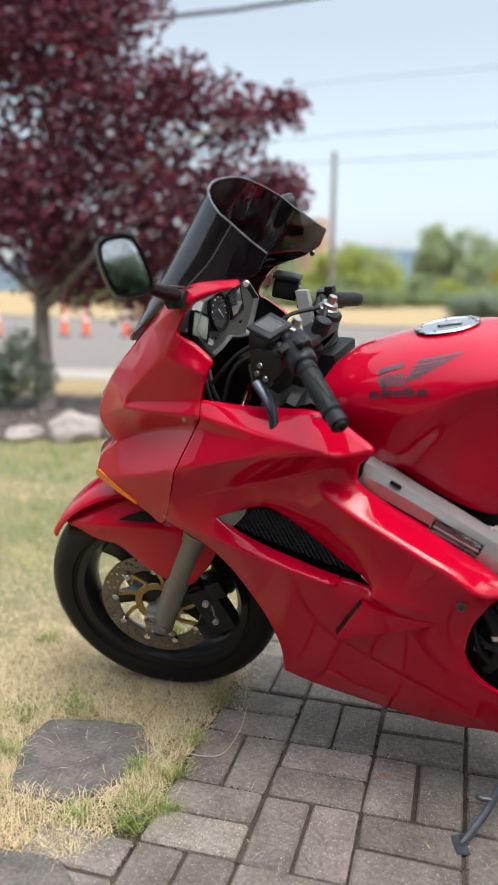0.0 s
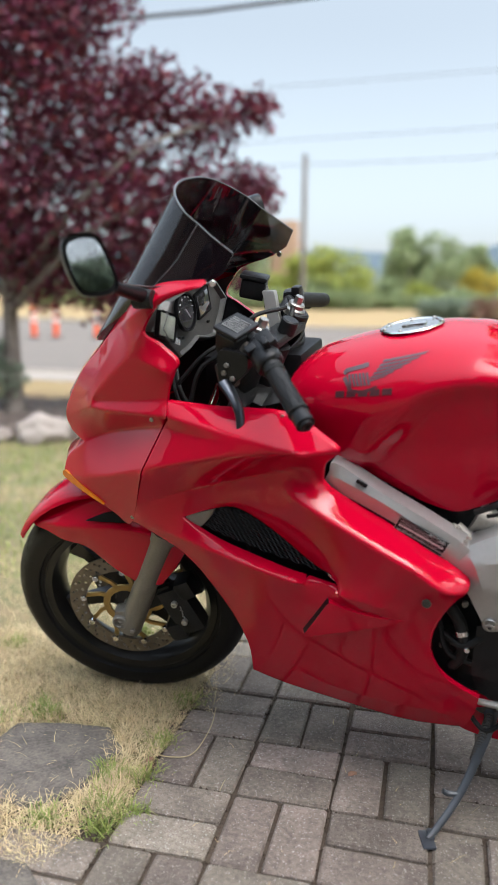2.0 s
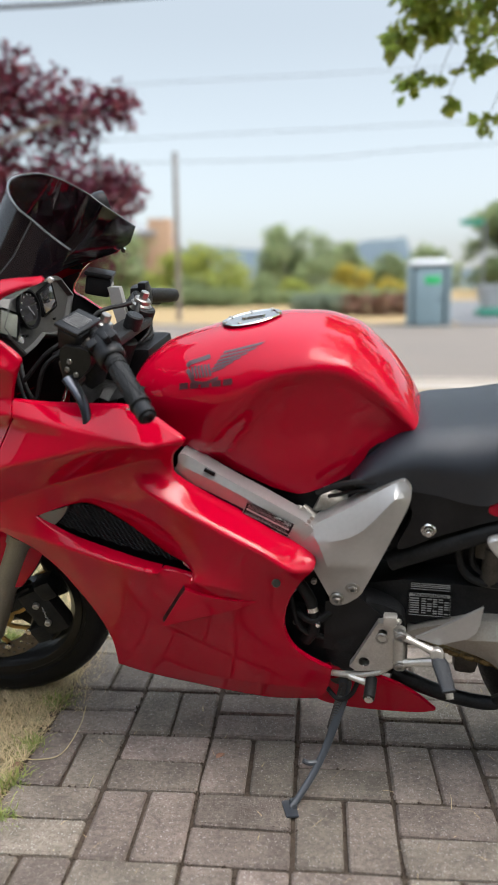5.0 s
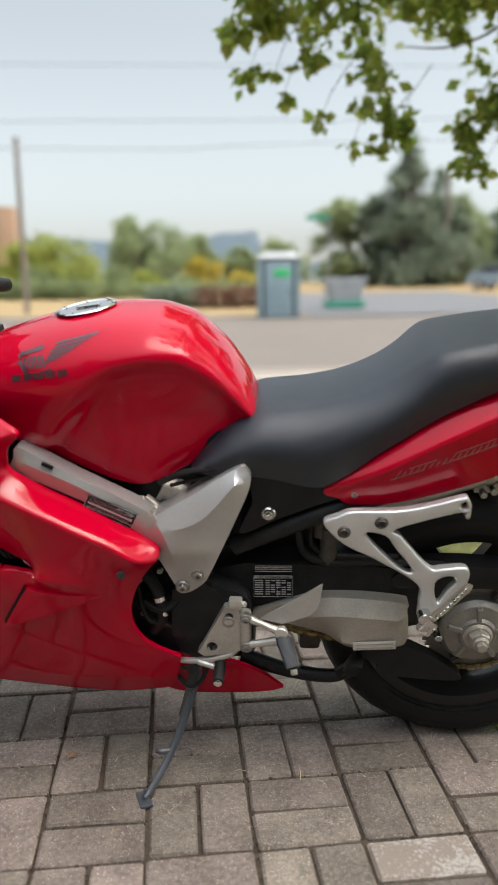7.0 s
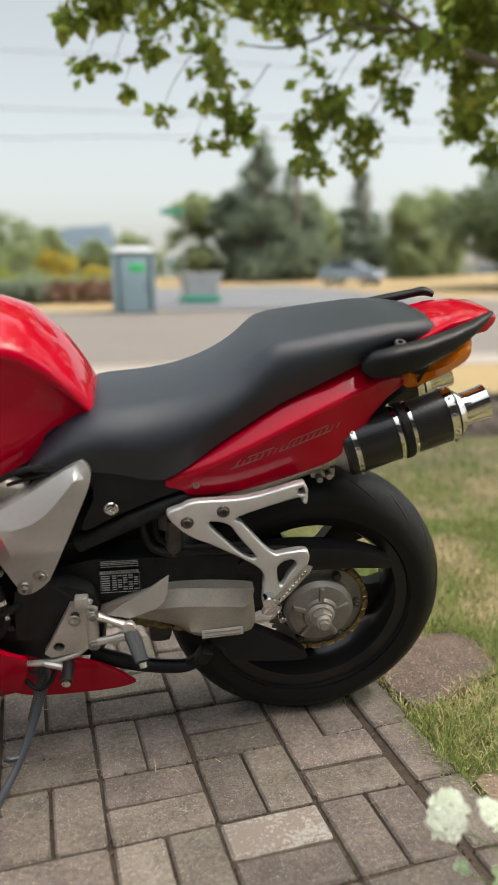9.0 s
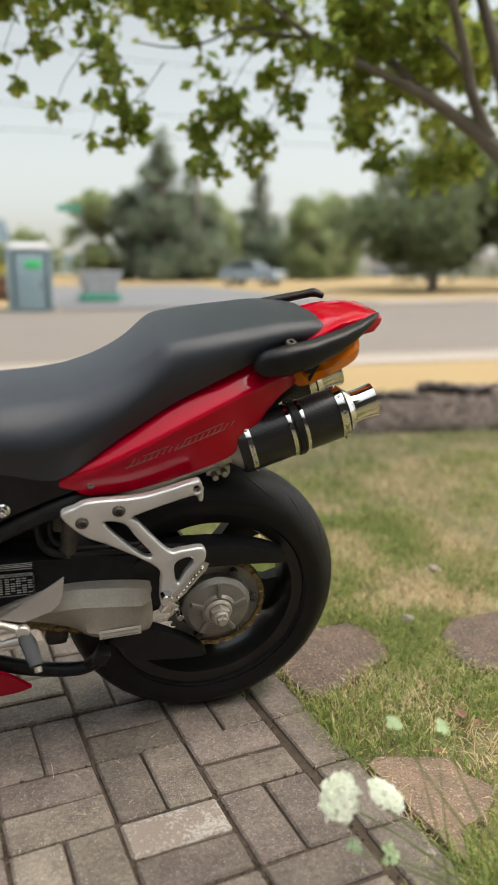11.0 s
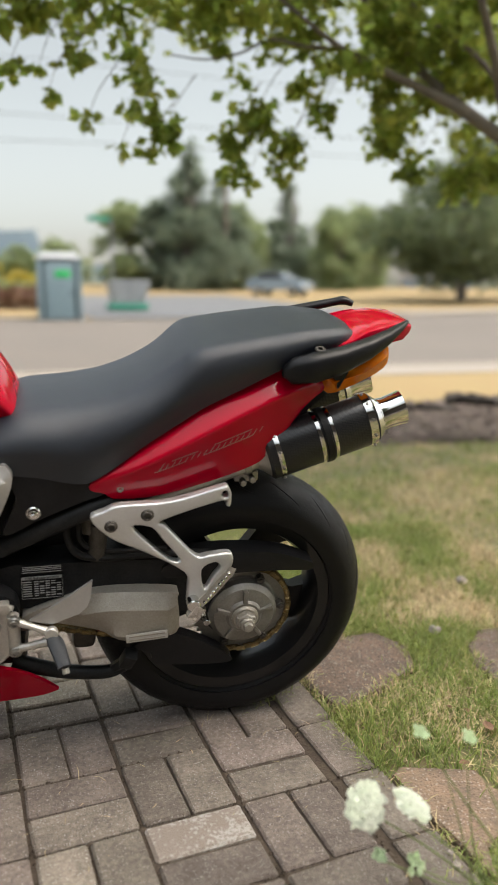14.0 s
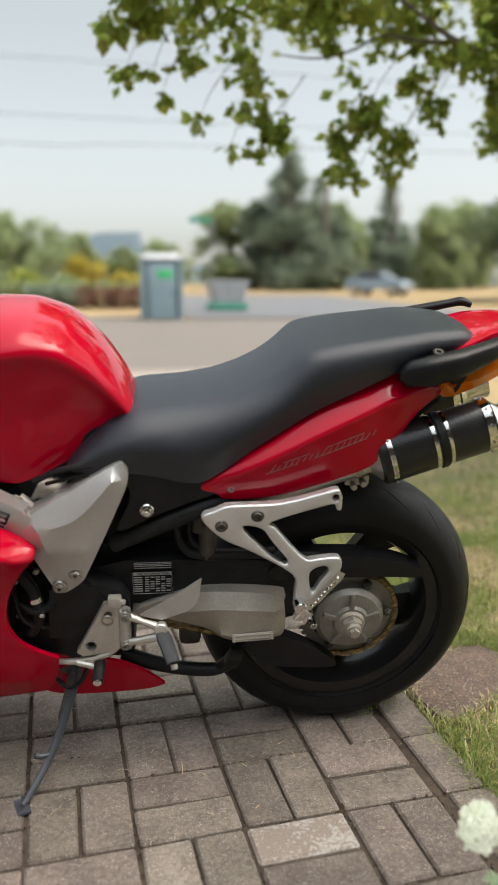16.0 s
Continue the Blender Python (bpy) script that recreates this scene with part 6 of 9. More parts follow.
part("lower_chain_guard", solid_skin([(1.225, 0.275, 0.125), (1.266, 0.262, 0.13), (1.285, 0.229, 0.13), (1.435, 0.210, 0.125), (1.435, 0.235, 0.125), (1.36, 0.285, 0.128), (1.30, 0.305, 0.128)], 0.03, step=0.02), BLACK, bike, "black lower chain guard")
cover = part("silver_arm_cover", skin([(1.010, 0.382, 0.135), (1.100, 0.423, 0.145), (1.169, 0.436, 0.150), (1.308, 0.424, 0.150), (1.320, 0.405, 0.150), (1.324, 0.333, 0.147), (1.298, 0.312, 0.145), (1.210, 0.311, 0.145), (1.159, 0.341, 0.142), (1.075, 0.366, 0.138)], [[(1.12, 0.392, 0.158), (1.18, 0.405, 0.170), (1.30, 0.395, 0.170)], [(1.19, 0.345, 0.172), (1.24, 0.332, 0.170), (1.300, 0.336, 0.166)]], (), 0.016, 0.5, 0.03, 5), CAST, bike, "bronze-silver cast swingarm cover")
lb = part("cover_sticker", block((0.085, 0.0015, 0.020), (1.255, -0.1735, 0.338), 0.001, (0, -3, 0)), mat("pale_sticker", (0.52, 0.50, 0.47), 0.45, metal=0.2), cover, "pale sticker with worn print")
for k in range(2):
    part("print_bar", block((0.074, 0.001, 0.003), (1.255, -0.1746, 0.342 - 0.009 * k), 0, (0, -3, 0)), CAST, lb)
# warning sticker on the swingarm
tire = part("tyre_sticker", block((0.082, 0.0015, 0.052), (1.052, -0.1275, 0.447), 0.002), STICKER, arm, "black sticker headed TIRE INFORMATION over a white table")
part("print_band", block((0.076, 0.0008, 0.007), (1.052, -0.1286, 0.4695), 0), GREY_PRINT, tire)
for r_ in range(7):
    for k in range(6):
        if k < 2 or (r_ * 3 + k) % 5:
            part("print_bar", block((0.017 if k == 0 else 0.0085, 0.001, 0.0020), (1.0235 + (0.0175 + 0.0108 * (k - 1) if k else 0.0), -0.1288, 0.461 - 0.0054 * r_), 0), GREY_PRINT, tire)
for u_, v_, w_, h_ in ((1.052, 0.4225, 0.078, 0.0006), (1.0132, 0.447, 0.0006, 0.049), (1.0908, 0.447, 0.0006, 0.049), (1.0605, 0.443, 0.0005, 0.04)):
    part("print_line", block((w_, 0.001, h_), (u_, -0.1288, v_), 0), GREY_PRINT, tire)
part("small_sticker", block((0.078, 0.0015, 0.016), (1.053, -0.1275, 0.489), 0.001), STICKER, arm)
part("sticker_frame", mesh_of(*[block((0.074, 0.001, 0.0010), (1.053, -0.1288, 0.489 + s * 0.0062), 0) for s in (-1, -0.2, 0.4, 1)]), GREY_PRINT, arm)


def words(name, text, size, m, material, parent, depth=0.0006, shear=0.0):
    cu = bpy.data.curves.new("text", "FONT")
    cu.body, cu.size, cu.extrude, cu.align_x, cu.shear = text, size, depth, "CENTER", shear
    tmp = new("text_tmp", cu)
    me = bpy.data.meshes.new_from_object(tmp.evaluated_get(bpy.context.evaluated_depsgraph_get()))
    bpy.data.objects.remove(tmp)
    me.transform(m)
    me.materials.clear()
    me.materials.append(material)
    o = new(name, me)
    o.parent = parent
    return o


words("heading", "TIRE INFORMATION", 0.0072, pose(1.052, -0.1293, 0.4672, 90, 0, 0), STICKER, tire)

# passenger footrest hanger
HANG = [(1.147, 0.623), (1.174, 0.639), (1.203, 0.649), (1.298, 0.652), (1.394, 0.677), (1.409, 0.675), (1.415, 0.650), (1.413, 0.634), (1.404, 0.636), (1.395, 0.647), (1.282, 0.612), (1.290, 0.598), (1.304, 0.580), (1.349, 0.528), (1.375, 0.527), (1.419, 0.528), (1.422, 0.495), (1.385, 0.440), (1.362, 0.402), (1.336, 0.407), (1.334, 0.45), (1.327, 0.492), (1.244, 0.547), (1.186, 0.578)]


def hanger():
    a = plate(HANG, -0.186, 0.022, [[(1.225, 0.602), (1.262, 0.597), (1.285, 0.566), (1.318, 0.522), (1.300, 0.522), (1.262, 0.557)], [(1.362, 0.495), (1.388, 0.510), (1.400, 0.498), (1.385, 0.475), (1.369, 0.448)], ring(0.007, 10, (1.402, 0.661))], 4, 0.04)
    bmesh.ops.recalc_face_normals(a, faces=a.faces)
    bmesh.ops.bevel(a, geom=[e for e in a.edges if len(e.link_faces) == 2 and e.calc_face_angle() > 1.0], offset=0.005, segments=3, affect="EDGES", profile=0.5)
    return a


hg = both("footrest_hanger", hanger, BRIGHT, "bright silver cast footrest hanger", sharp=38)
for x, z in ((1.185, 0.607), (1.253, 0.627)):
    part("hanger_bolt", mesh_of(knob(0.0125, 0.003, (x, -0.186, z), (0, -1, 0), 20), knob(0.009, 0.007, (x, -0.186, z), (0, -1, 0), 16, hollow=0.006)), GREASY, hg)
peg = part("passenger_footrest", loft([[(x + dx, y, z + dz) for dx, dz in ((-0.010, 0.0), (0.0, 0.012), (0.012, 0.006), (0.006, -0.010))] for x, y, z in ((1.345, -0.20, 0.415), (1.375, -0.21, 0.455), (1.405, -0.222, 0.505), (1.41, -0.225, 0.512))]), ALU, hg, "folded alloy passenger footrest")
part("peg_pivot", mesh_of(knob(0.014, 0.022, (1.345, -0.186, 0.425), (0, -1, 0), 14), block((0.028, 0.02, 0.036), (1.35, -0.2, 0.408), 0.006, (0, 35, 0)), knob(0.007, 0.03, (1.37, -0.19, 0.392), (0, -1, 0), 10)), CHROME, peg)
for k in range(9):
    part("tread_tooth", knob(0.0035, 0.005, (1.362 + 0.0055 * k, -0.216 - 0.001 * k, 0.44 + 0.0085 * k), (0.6, -0.7, 0.2), 6), CHROME, peg)

# rider footrest bracket, heel plate, gear lever
def turned_ring(outer, hole, deep, at):
    return lathe([(hole, 0.0), (outer - 0.001, 0.0), (outer, 0.001), (outer, deep), (hole, deep)], at, 28)


BRK = [p for q in ((0.978, 0.440), (0.957, 0.438), (0.947, 0.418), (0.909, 0.343), (0.901, 0.330), (0.914, 0.320), (0.968, 0.329), (0.985, 0.340), (0.989, 0.431)) for p in (q, q)]
br = part("footrest_bracket", plate(BRK, -0.190, 0.018, [ring(0.011, 12, (0.930, 0.344)), ring(0.0085, 12, (0.966, 0.417))], 3, 0.03), ALU, bike, "silver footrest bracket")
for x, z in ((1.0, 0.420), (1.0, 0.352)):
    part("bracket_bolt", mesh_of(knob(0.012, 0.012, (x, -0.192, z), (0, -1, 0), 16), knob(0.008, 0.016, (x, -0.192, z), (0, -1, 0), 12, hollow=0.005)), STEEL, br)
part("bracket_post", mesh_of(tube([(0.998, -0.19, 0.43), (0.998, -0.19, 0.34)], 0.012, 12), block((0.026, 0.02, 0.022), (0.980, -0.188, 0.448), 0.004), knob(0.006, 0.006, (0.994, -0.192, 0.449), (0.8, -0.6, 0), 8)), ALU, br)
part("bushing", turned_ring(0.0125, 0.0085, 0.003, (0.966, -0.2095, 0.417)), STEEL, br)
part("heel_plate", solid_skin([p for q in ((1.028, 0.417, 0.196), (1.080, 0.450, 0.196), (1.148, 0.493, 0.190), (1.144, 0.456, 0.190), (1.137, 0.436, 0.192), (1.122, 0.423, 0.194), (1.070, 0.406, 0.197)) for p in (q, q)], 0.006, step=0.02), SILVER, bike, "brushed silver heel plate")
part("peg_arm", mesh_of(tube([(1.0, -0.195, 0.420), (1.035, -0.2, 0.406), (1.07, -0.205, 0.392)], [0.009, 0.0065, 0.010], 10), tube([(1.0, -0.195, 0.354), (1.03, -0.2, 0.363), (1.065, -0.205, 0.373)], [0.009, 0.0075, 0.010], 10), knob(0.013, 0.014, (1.068, -0.203, 0.393), (0, -1, 0.2), 16)), ALU, bike, "silver footrest arm")
fp = part("rider_footrest", tube([(1.068, -0.208, 0.388), (1.076, -0.225, 0.381), (1.091, -0.268, 0.358)], [0.012, 0.0165, 0.0135], 14, flat=0.5), mat("slate_rubber", (0.016, 0.020, 0.026), 0.45, vary=0.6, scale=60, bump=0.5, bump_scale=500), bike, "rubber-topped rider footrest")
part("peg_end", knob(0.007, 0.010, (1.092, -0.266, 0.354), (0.2, -0.6, -1), 10), ALU, fp)
sh = part("gear_lever", mesh_of(tube([(0.985, -0.175, 0.335), (0.955, -0.185, 0.318), (0.90, -0.178, 0.300), (0.856, -0.168, 0.292)], [0.008, 0.007, 0.007, 0.006], 10), tube([(0.90, -0.182, 0.300), (0.93, -0.19, 0.296), (0.945, -0.2, 0.297)], 0.007, 10)), ALU, bike, "alloy gear lever")
part("gear_toe", tube([(0.945, -0.185, 0.300), (0.943, -0.232, 0.291)], 0.0115, 14), RUBBER, sh, "rubber gear lever toe piece")
part("gear_toe_end", knob(0.009, 0.005, (0.943, -0.232, 0.291), (0, -1, -0.2), 10), CHROME, sh)
part("shift_rod", tube([(0.98, -0.16, 0.44), (1.0, -0.165, 0.36)], 0.005, 8), STEEL, bike)
# side stand and centre stand
ss = part("side_stand", tube([(0.880, -0.12, 0.262), (0.886, -0.145, 0.232), (0.862, -0.205, 0.158), (0.836, -0.255, 0.110), (0.808, -0.302, 0.080), (0.797, -0.320, 0.072)], [0.018, 0.013, 0.0085, 0.0075, 0.007, 0.006], 12, flat=0.7), mat("slate_paint", (0.040, 0.047, 0.058), 0.4, vary=0.6, scale=40, tint=(0.03, 0.035, 0.04)), bike, "slate-grey side stand lowered to the paving")
part("stand_foot", mesh_of(block((0.026, 0.050, 0.006), (0.795, -0.320, 0.0685), 0.003, (-12, 6, 22)), block((0.012, 0.024, 0.012), (0.799, -0.308, 0.070), 0.003, (-12, 6, 22))), ss.data.materials[0], ss)
part("stand_tang", tube([(0.842, -0.242, 0.120), (0.822, -0.248, 0.122), (0.812, -0.25, 0.128)], [0.006, 0.0055, 0.005], 8), ss.data.materials[0], ss)
part("stand_pivot", mesh_of(knob(0.03, 0.03, (0.875, -0.11, 0.265), (0, -1, 0), 18), block((0.06, 0.04, 0.05), (0.865, -0.11, 0.275), 0.01)), GREASY, ss)
part("stand_spring", mesh_of(*[tube([Vector((0.884, -0.150, 0.245)).lerp(Vector((0.862, -0.196, 0.170)), (q + k * 12) / 192) + Vector((math.cos(q * 0.524), 0.3 * math.sin(q * 0.524), math.sin(q * 0.524))) * 0.007 for q in range(13)], 0.0016, 5, 1, smooth=False) for k in range(16)]), GREASY, ss, "coiled return spring")
part("switch_lead", tube([(0.85, -0.15, 0.235), (0.875, -0.165, 0.222), (0.90, -0.16, 0.232), (0.915, -0.15, 0.262)], 0.005, 8), RUBBER, ss)
cs = part("centre_stand", mesh_of(tube([(0.98, -0.08, 0.235), (1.08, -0.09, 0.205), (1.17, -0.1, 0.198), (1.215, -0.105, 0.215)], [0.018, 0.016, 0.015, 0.013], 12), tube([(1.19, -0.10, 0.205), (1.215, -0.125, 0.245), (1.222, -0.14, 0.270)], [0.012, 0.013, 0.012], 10), tube([(0.98, 0.08, 0.235), (1.17, 0.1, 0.198)], 0.016, 10)), MATTE, bike, "folded black centre stand")
part("stand_pad", block((0.03, 0.03, 0.045), (1.219, -0.138, 0.258), 0.008, (20, 20, 0)), RUBBER, cs)
part("frame_bottom", mesh_of(block((0.12, 0.16, 0.05), (0.95, 0, 0.25), 0.015), block((0.14, 0.14, 0.07), (1.0, 0, 0.33), 0.02), block((0.05, 0.1, 0.06), (1.13, -0.02, 0.27), 0.015)), GREASY, bike, "greasy lower frame casting", 40)


# ---- decals ----
def hug(me, target, lift_by=0.0012):
    """Lays the points of a decal drawn in the x-z plane onto the left flank of a part."""
    bm = bmesh.new()
    bm.from_mesh(target.data)
    tree = BVHTree.FromBMesh(bm)
    for v in me.vertices:
        hit, nrm, _, _ = tree.ray_cast(Vector((v.co.x, -1.0, v.co.z)), Vector((0, 1, 0)))
        if hit:
            off = nrm if nrm.y < 0 else -nrm
            v.co = hit + off * (lift_by + max(0, -v.co.y))
        else:
            v.co.y = -0.187 - lift_by
    bm.free()


def decal(name, bm_or_ob, target, material, label=""):
    if isinstance(bm_or_ob, bpy.types.Object):
        o = bm_or_ob
        tagged(o, label)
    else:
        o = part(name, bm_or_ob, material, target, label, smooth=False)
    hug(o.data, target)
    return o


def flat_plate(pts):
    return skin([(x, z, 0.0) for x, z in pts for _ in (0, 1)], thick=0, n=3, step=0.008)


feathers = []
for k in range(6):                                    # long feathers, paler
    x0, z0 = 0.648 + 0.0045 * k, 0.921 + 0.0062 * k
    ln_ = 0.030 + 0.0085 * k
    feathers.append(flat_plate([(x0, z0), (x0 + ln_, z0 + 0.012 + 0.001 * k), (x0 + ln_ + 0.008, z0 + 0.0165 + 0.001 * k), (x0 + 0.002, z0 + 0.0036)]))
for q in feathers:
    decal("wing_feather", q, tank_ob, WING_INK, "worn grey feather of a wing emblem")
feathers = [flat_plate([(0.598, 0.930), (0.603, 0.936), (0.645, 0.950), (0.648, 0.944), (0.61, 0.932), (0.604, 0.926)]), flat_plate([(0.600, 0.922), (0.606, 0.926), (0.622, 0.908), (0.640, 0.908), (0.668, 0.919), (0.668, 0.915), (0.645, 0.903), (0.616, 0.903)])]
for k in range(6):
    x0 = 0.609 + 0.0068 * k
    feathers.append(flat_plate([(x0, 0.9285 + 0.0012 * k), (x0 + 0.0045, 0.930 + 0.0014 * k), (x0 + 0.012, 0.912 + 0.0014 * k), (x0 + 0.008, 0.910 + 0.0014 * k)]))
for q in feathers:
    decal("wing_feather", q, tank_ob, GREY_INK, "dark feather of a wing emblem")
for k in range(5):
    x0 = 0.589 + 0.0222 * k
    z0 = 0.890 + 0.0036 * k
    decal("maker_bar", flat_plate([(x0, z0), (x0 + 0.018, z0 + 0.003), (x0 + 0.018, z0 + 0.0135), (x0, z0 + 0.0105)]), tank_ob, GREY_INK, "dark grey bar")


# sticker on the rail, with rows of bars for its fine print
def turned_box(cx, cz, w, h, a=26.0):
    c, s = math.cos(radians(a)), math.sin(radians(a))
    return [(cx + x * c + z * s, cz - x * s + z * c) for x, z in ((-w, -h), (w, -h), (w, h), (-w, h))]


sticker = part("rating_sticker", flat_plate(turned_box(0.7525, 0.6515, 0.049, 0.0165)), STICKER, rail, "black sticker with rows of fine white print", smooth=False)
hug(sticker.data, rail, 0.0035)


def on_sticker(u, v, w, h):
    c, s = math.cos(radians(26)), math.sin(radians(26))
    p = turned_box(0.7525 + u * c + v * s, 0.6515 - u * s + v * c, w, h)
    o = part("print_bar", flat_plate(p), WHITE_INK if h > 0.002 else GREY_PRINT, sticker, smooth=False)
    hug(o.data, rail, 0.0043)


_p = random.Random(8)
for v, h in ((0.0125, 0.0006), (0.0098, 0.0006), (0.0071, 0.0006), (0.0015, 0.0024), (-0.0048, 0.0006), (-0.0092, 0.0015)):
    u = -0.044
    while u < 0.04:
        w_ = _p.uniform(0.0018, 0.006) if h < 0.002 else 0.0022
        on_sticker(u + w_, v, w_, h)
        u += 2 * w_ + (0.0012 if h < 0.002 else 0.0008)
for u, v, w_, h in ((0, 0.0158, 0.0485, 0.0004), (0, -0.0158, 0.0485, 0.0004), (-0.0482, 0, 0.0004, 0.0155), (0.0482, 0, 0.0004, 0.0155)):
    on_sticker(u, v, w_, h)
for k in range(17):                                   # model mark: a row of slanted strokes
    x0 = 1.275 + 0.0122 * k
    z0 = 0.706 + 0.0041 * k
    h_ = 0.019 if k in (0, 8) else 0.012
    decal("model_bar", flat_plate([(x0, z0), (x0 + 0.0022, z0 + 0.0007), (x0 + 0.0022 + h_ * 0.55, z0 + h_ + 0.0007), (x0 + h_ * 0.55, z0 + h_)]), tail, SILVER_INK, "slanted silver bar")
for x0, z0, ln_ in ((1.268, 0.703, 0.06), (1.300, 0.727, 0.05), (1.385, 0.756, 0.07), (1.36, 0.733, 0.10)):
    decal("model_bar", flat_plate([(x0, z0), (x0 + ln_, z0 + ln_ * 0.335), (x0 + ln_, z0 + ln_ * 0.335 + 0.0018), (x0, z0 + 0.0018)]), tail, SILVER_INK, "slanted silver bar")

# ---- kerbs, beds and slabs ----
def kerb(name, x0, x1, y, slope, w=0.16, h=0.12):
    v, f = [], []
    xs = np.linspace(x0, x1, 40)
    for x in xs:
        yy, z = y + slope * x, lift(x, y + slope * x)
        v += [(x, yy - w / 2, z - 0.1), (x, yy - w / 2, z + h * 0.8), (x, yy - w / 2 + 0.03, z + h), (x, yy + w / 2, z + h), (x, yy + w / 2, z - 0.1)]
    for i in range(len(xs) - 1):
        for k in range(4):
            f.append((i * 5 + k, i * 5 + k + 1, i * 5 + 6 + k, i * 5 + 5 + k))
    return tagged(sheet(name, v, f, CONCRETE), "low pale concrete kerb along the street", "kerb", kind="structure")


kerb("kerb", -60, 60, 7.75, -0.06, 0.14, 0.04)
kerb("kerb", -60, 5.2, 24.1, -0.06, 0.16, 0.10)


def crown_tree(name, base, height, crown, material, label, count=3000, size=0.3, trunk=0.2, limbs=5, seed=1, squash=0.85, bark=BARK, droop=0.25, shell=0.5, category="tree"):
    """Trunk with limbs, and a crown of clumps (x, y, z, radius) relative to the base."""
    x, y = base
    z = lift(x, y) - 0.1
    t = thing(name, label, category, m=pose(x, y, z))
    r = random.Random(seed)
    items = [tube([(0, 0, 0), (0.02 * height * r.uniform(-1, 1), 0.02 * height, height * 0.3), (0.0, 0.0, height * 0.62)], [trunk * 1.25, trunk * 0.85, trunk * 0.4], 12)]
    cl = list(crown)
    for k in range(limbs):
        c = cl[k % len(cl)]
        s = height * r.uniform(0.18, 0.4)
        e = Vector(c[:3])
        items.append(tube([(0, 0, s), Vector((0, 0, s)).lerp(e, 0.5) + Vector((r.uniform(-0.1, 0.1), r.uniform(-0.1, 0.1), 0.08)) * height, e], [trunk * 0.55, trunk * 0.3, trunk * 0.08], 7))
    part("trunk", mesh_of(*items), bark, t)
    v, f = leaves([c[:3] for c in cl], [c[3] for c in cl], count, size, squash, droop, seed, shell)
    sheet("crown", v, f, material, t)
    return t


def blob_clumps(w, h0, h1, n, seed, cone=False, r=0.36):
    """Clumps of uneven size along boughs that leave gaps and a ragged outline."""
    q = random.Random(seed)
    out = []
    lobes = [(q.uniform(0, 6.28), q.uniform(0.75, 1.3)) for _ in range(4)]
    for k in range(n):
        f = q.random() ** (1.25 if cone else 1.0)
        z = h0 + (h1 - h0) * f
        a = q.uniform(0, 6.28)
        ragged = 1 if cone else sum(s * max(0, math.cos(a - b)) ** 2 for b, s in lobes) / 1.9 + 0.35
        rad = w * ((1.0 - 0.96 * f) * q.uniform(0.75, 1.15) if cone else math.sin(math.pi * (0.16 + 0.80 * f)) ** 0.6 * ragged)
        d = rad * q.uniform(0.2, 1.0) ** 0.5 * 0.9
        out.append((d * math.cos(a), d * math.sin(a), z, w * r * (0.20 + 0.95 * (1 - f) if cone else q.uniform(0.55, 1.15))))
    return out


# plum tree with dark red leaves, in the planting bed
PLUM_CROWN = [(0.0, 0.0, 2.0, 0.85), (-1.0, 0.1, 2.2, 0.9), (0.6, 0.25, 2.6, 0.75), (1.1, 0.3, 1.9, 0.72), (1.75, 0.45, 1.95, 0.5), (1.65, 0.5, 2.65, 0.42), (2.1, 0.55, 2.72, 0.22),
              (0.15, 0.1, 3.3, 0.85), (-0.8, 0.0, 3.5, 0.95), (0.2, 0.3, 1.45, 0.55), (0.95, 0.4, 1.3, 0.5), (1.7, 0.5, 1.5, 0.42), (-1.2, -0.2, 1.4, 0.7), (0.55, 0.3, 3.7, 0.6), (-0.2, 0.1, 4.3, 0.8), (2.05, 0.6, 2.05, 0.3), (1.2, 0.3, 2.85, 0.4)]
crown_tree("plum_tree", (-3.15, 4.25), 3.6, PLUM_CROWN, PLUM, "purple-leaved plum tree with a grey trunk in the bed", 46000, 0.065, 0.075, 9, seed=3, shell=0.15)

# maple over the lawn, its boughs hanging into the view
# clumps with negative y are out of view, added to shade bike and paving
MAPLE_CROWN = [(0.2, 0.1, 2.4, 0.5), (-1.9, 1.6, 3.1, 0.6), (-1.2, 1.2, 3.3, 0.8), (-0.2, 1.4, 3.6, 0.9), (-1.8, 2.4, 4.2, 1.0),
               (-0.4, 0.2, 4.2, 1.0), (1.0, 0.5, 3.2, 0.9), (-1.5, -0.6, 3.7, 0.9), (-0.6, -1.2, 3.9, 0.9), (-2.3, -1.3, 4.0, 0.8), (-1.2, -2.0, 4.2, 0.9), (0.6, -1.8, 4.0, 0.9), (-2.2, -2.3, 4.6, 0.7), (-1.9, 0.2, 4.6, 0.9),
               (0.5, -2.9, 4.3, 0.6), (1.3, -3.2, 4.6, 0.7)]


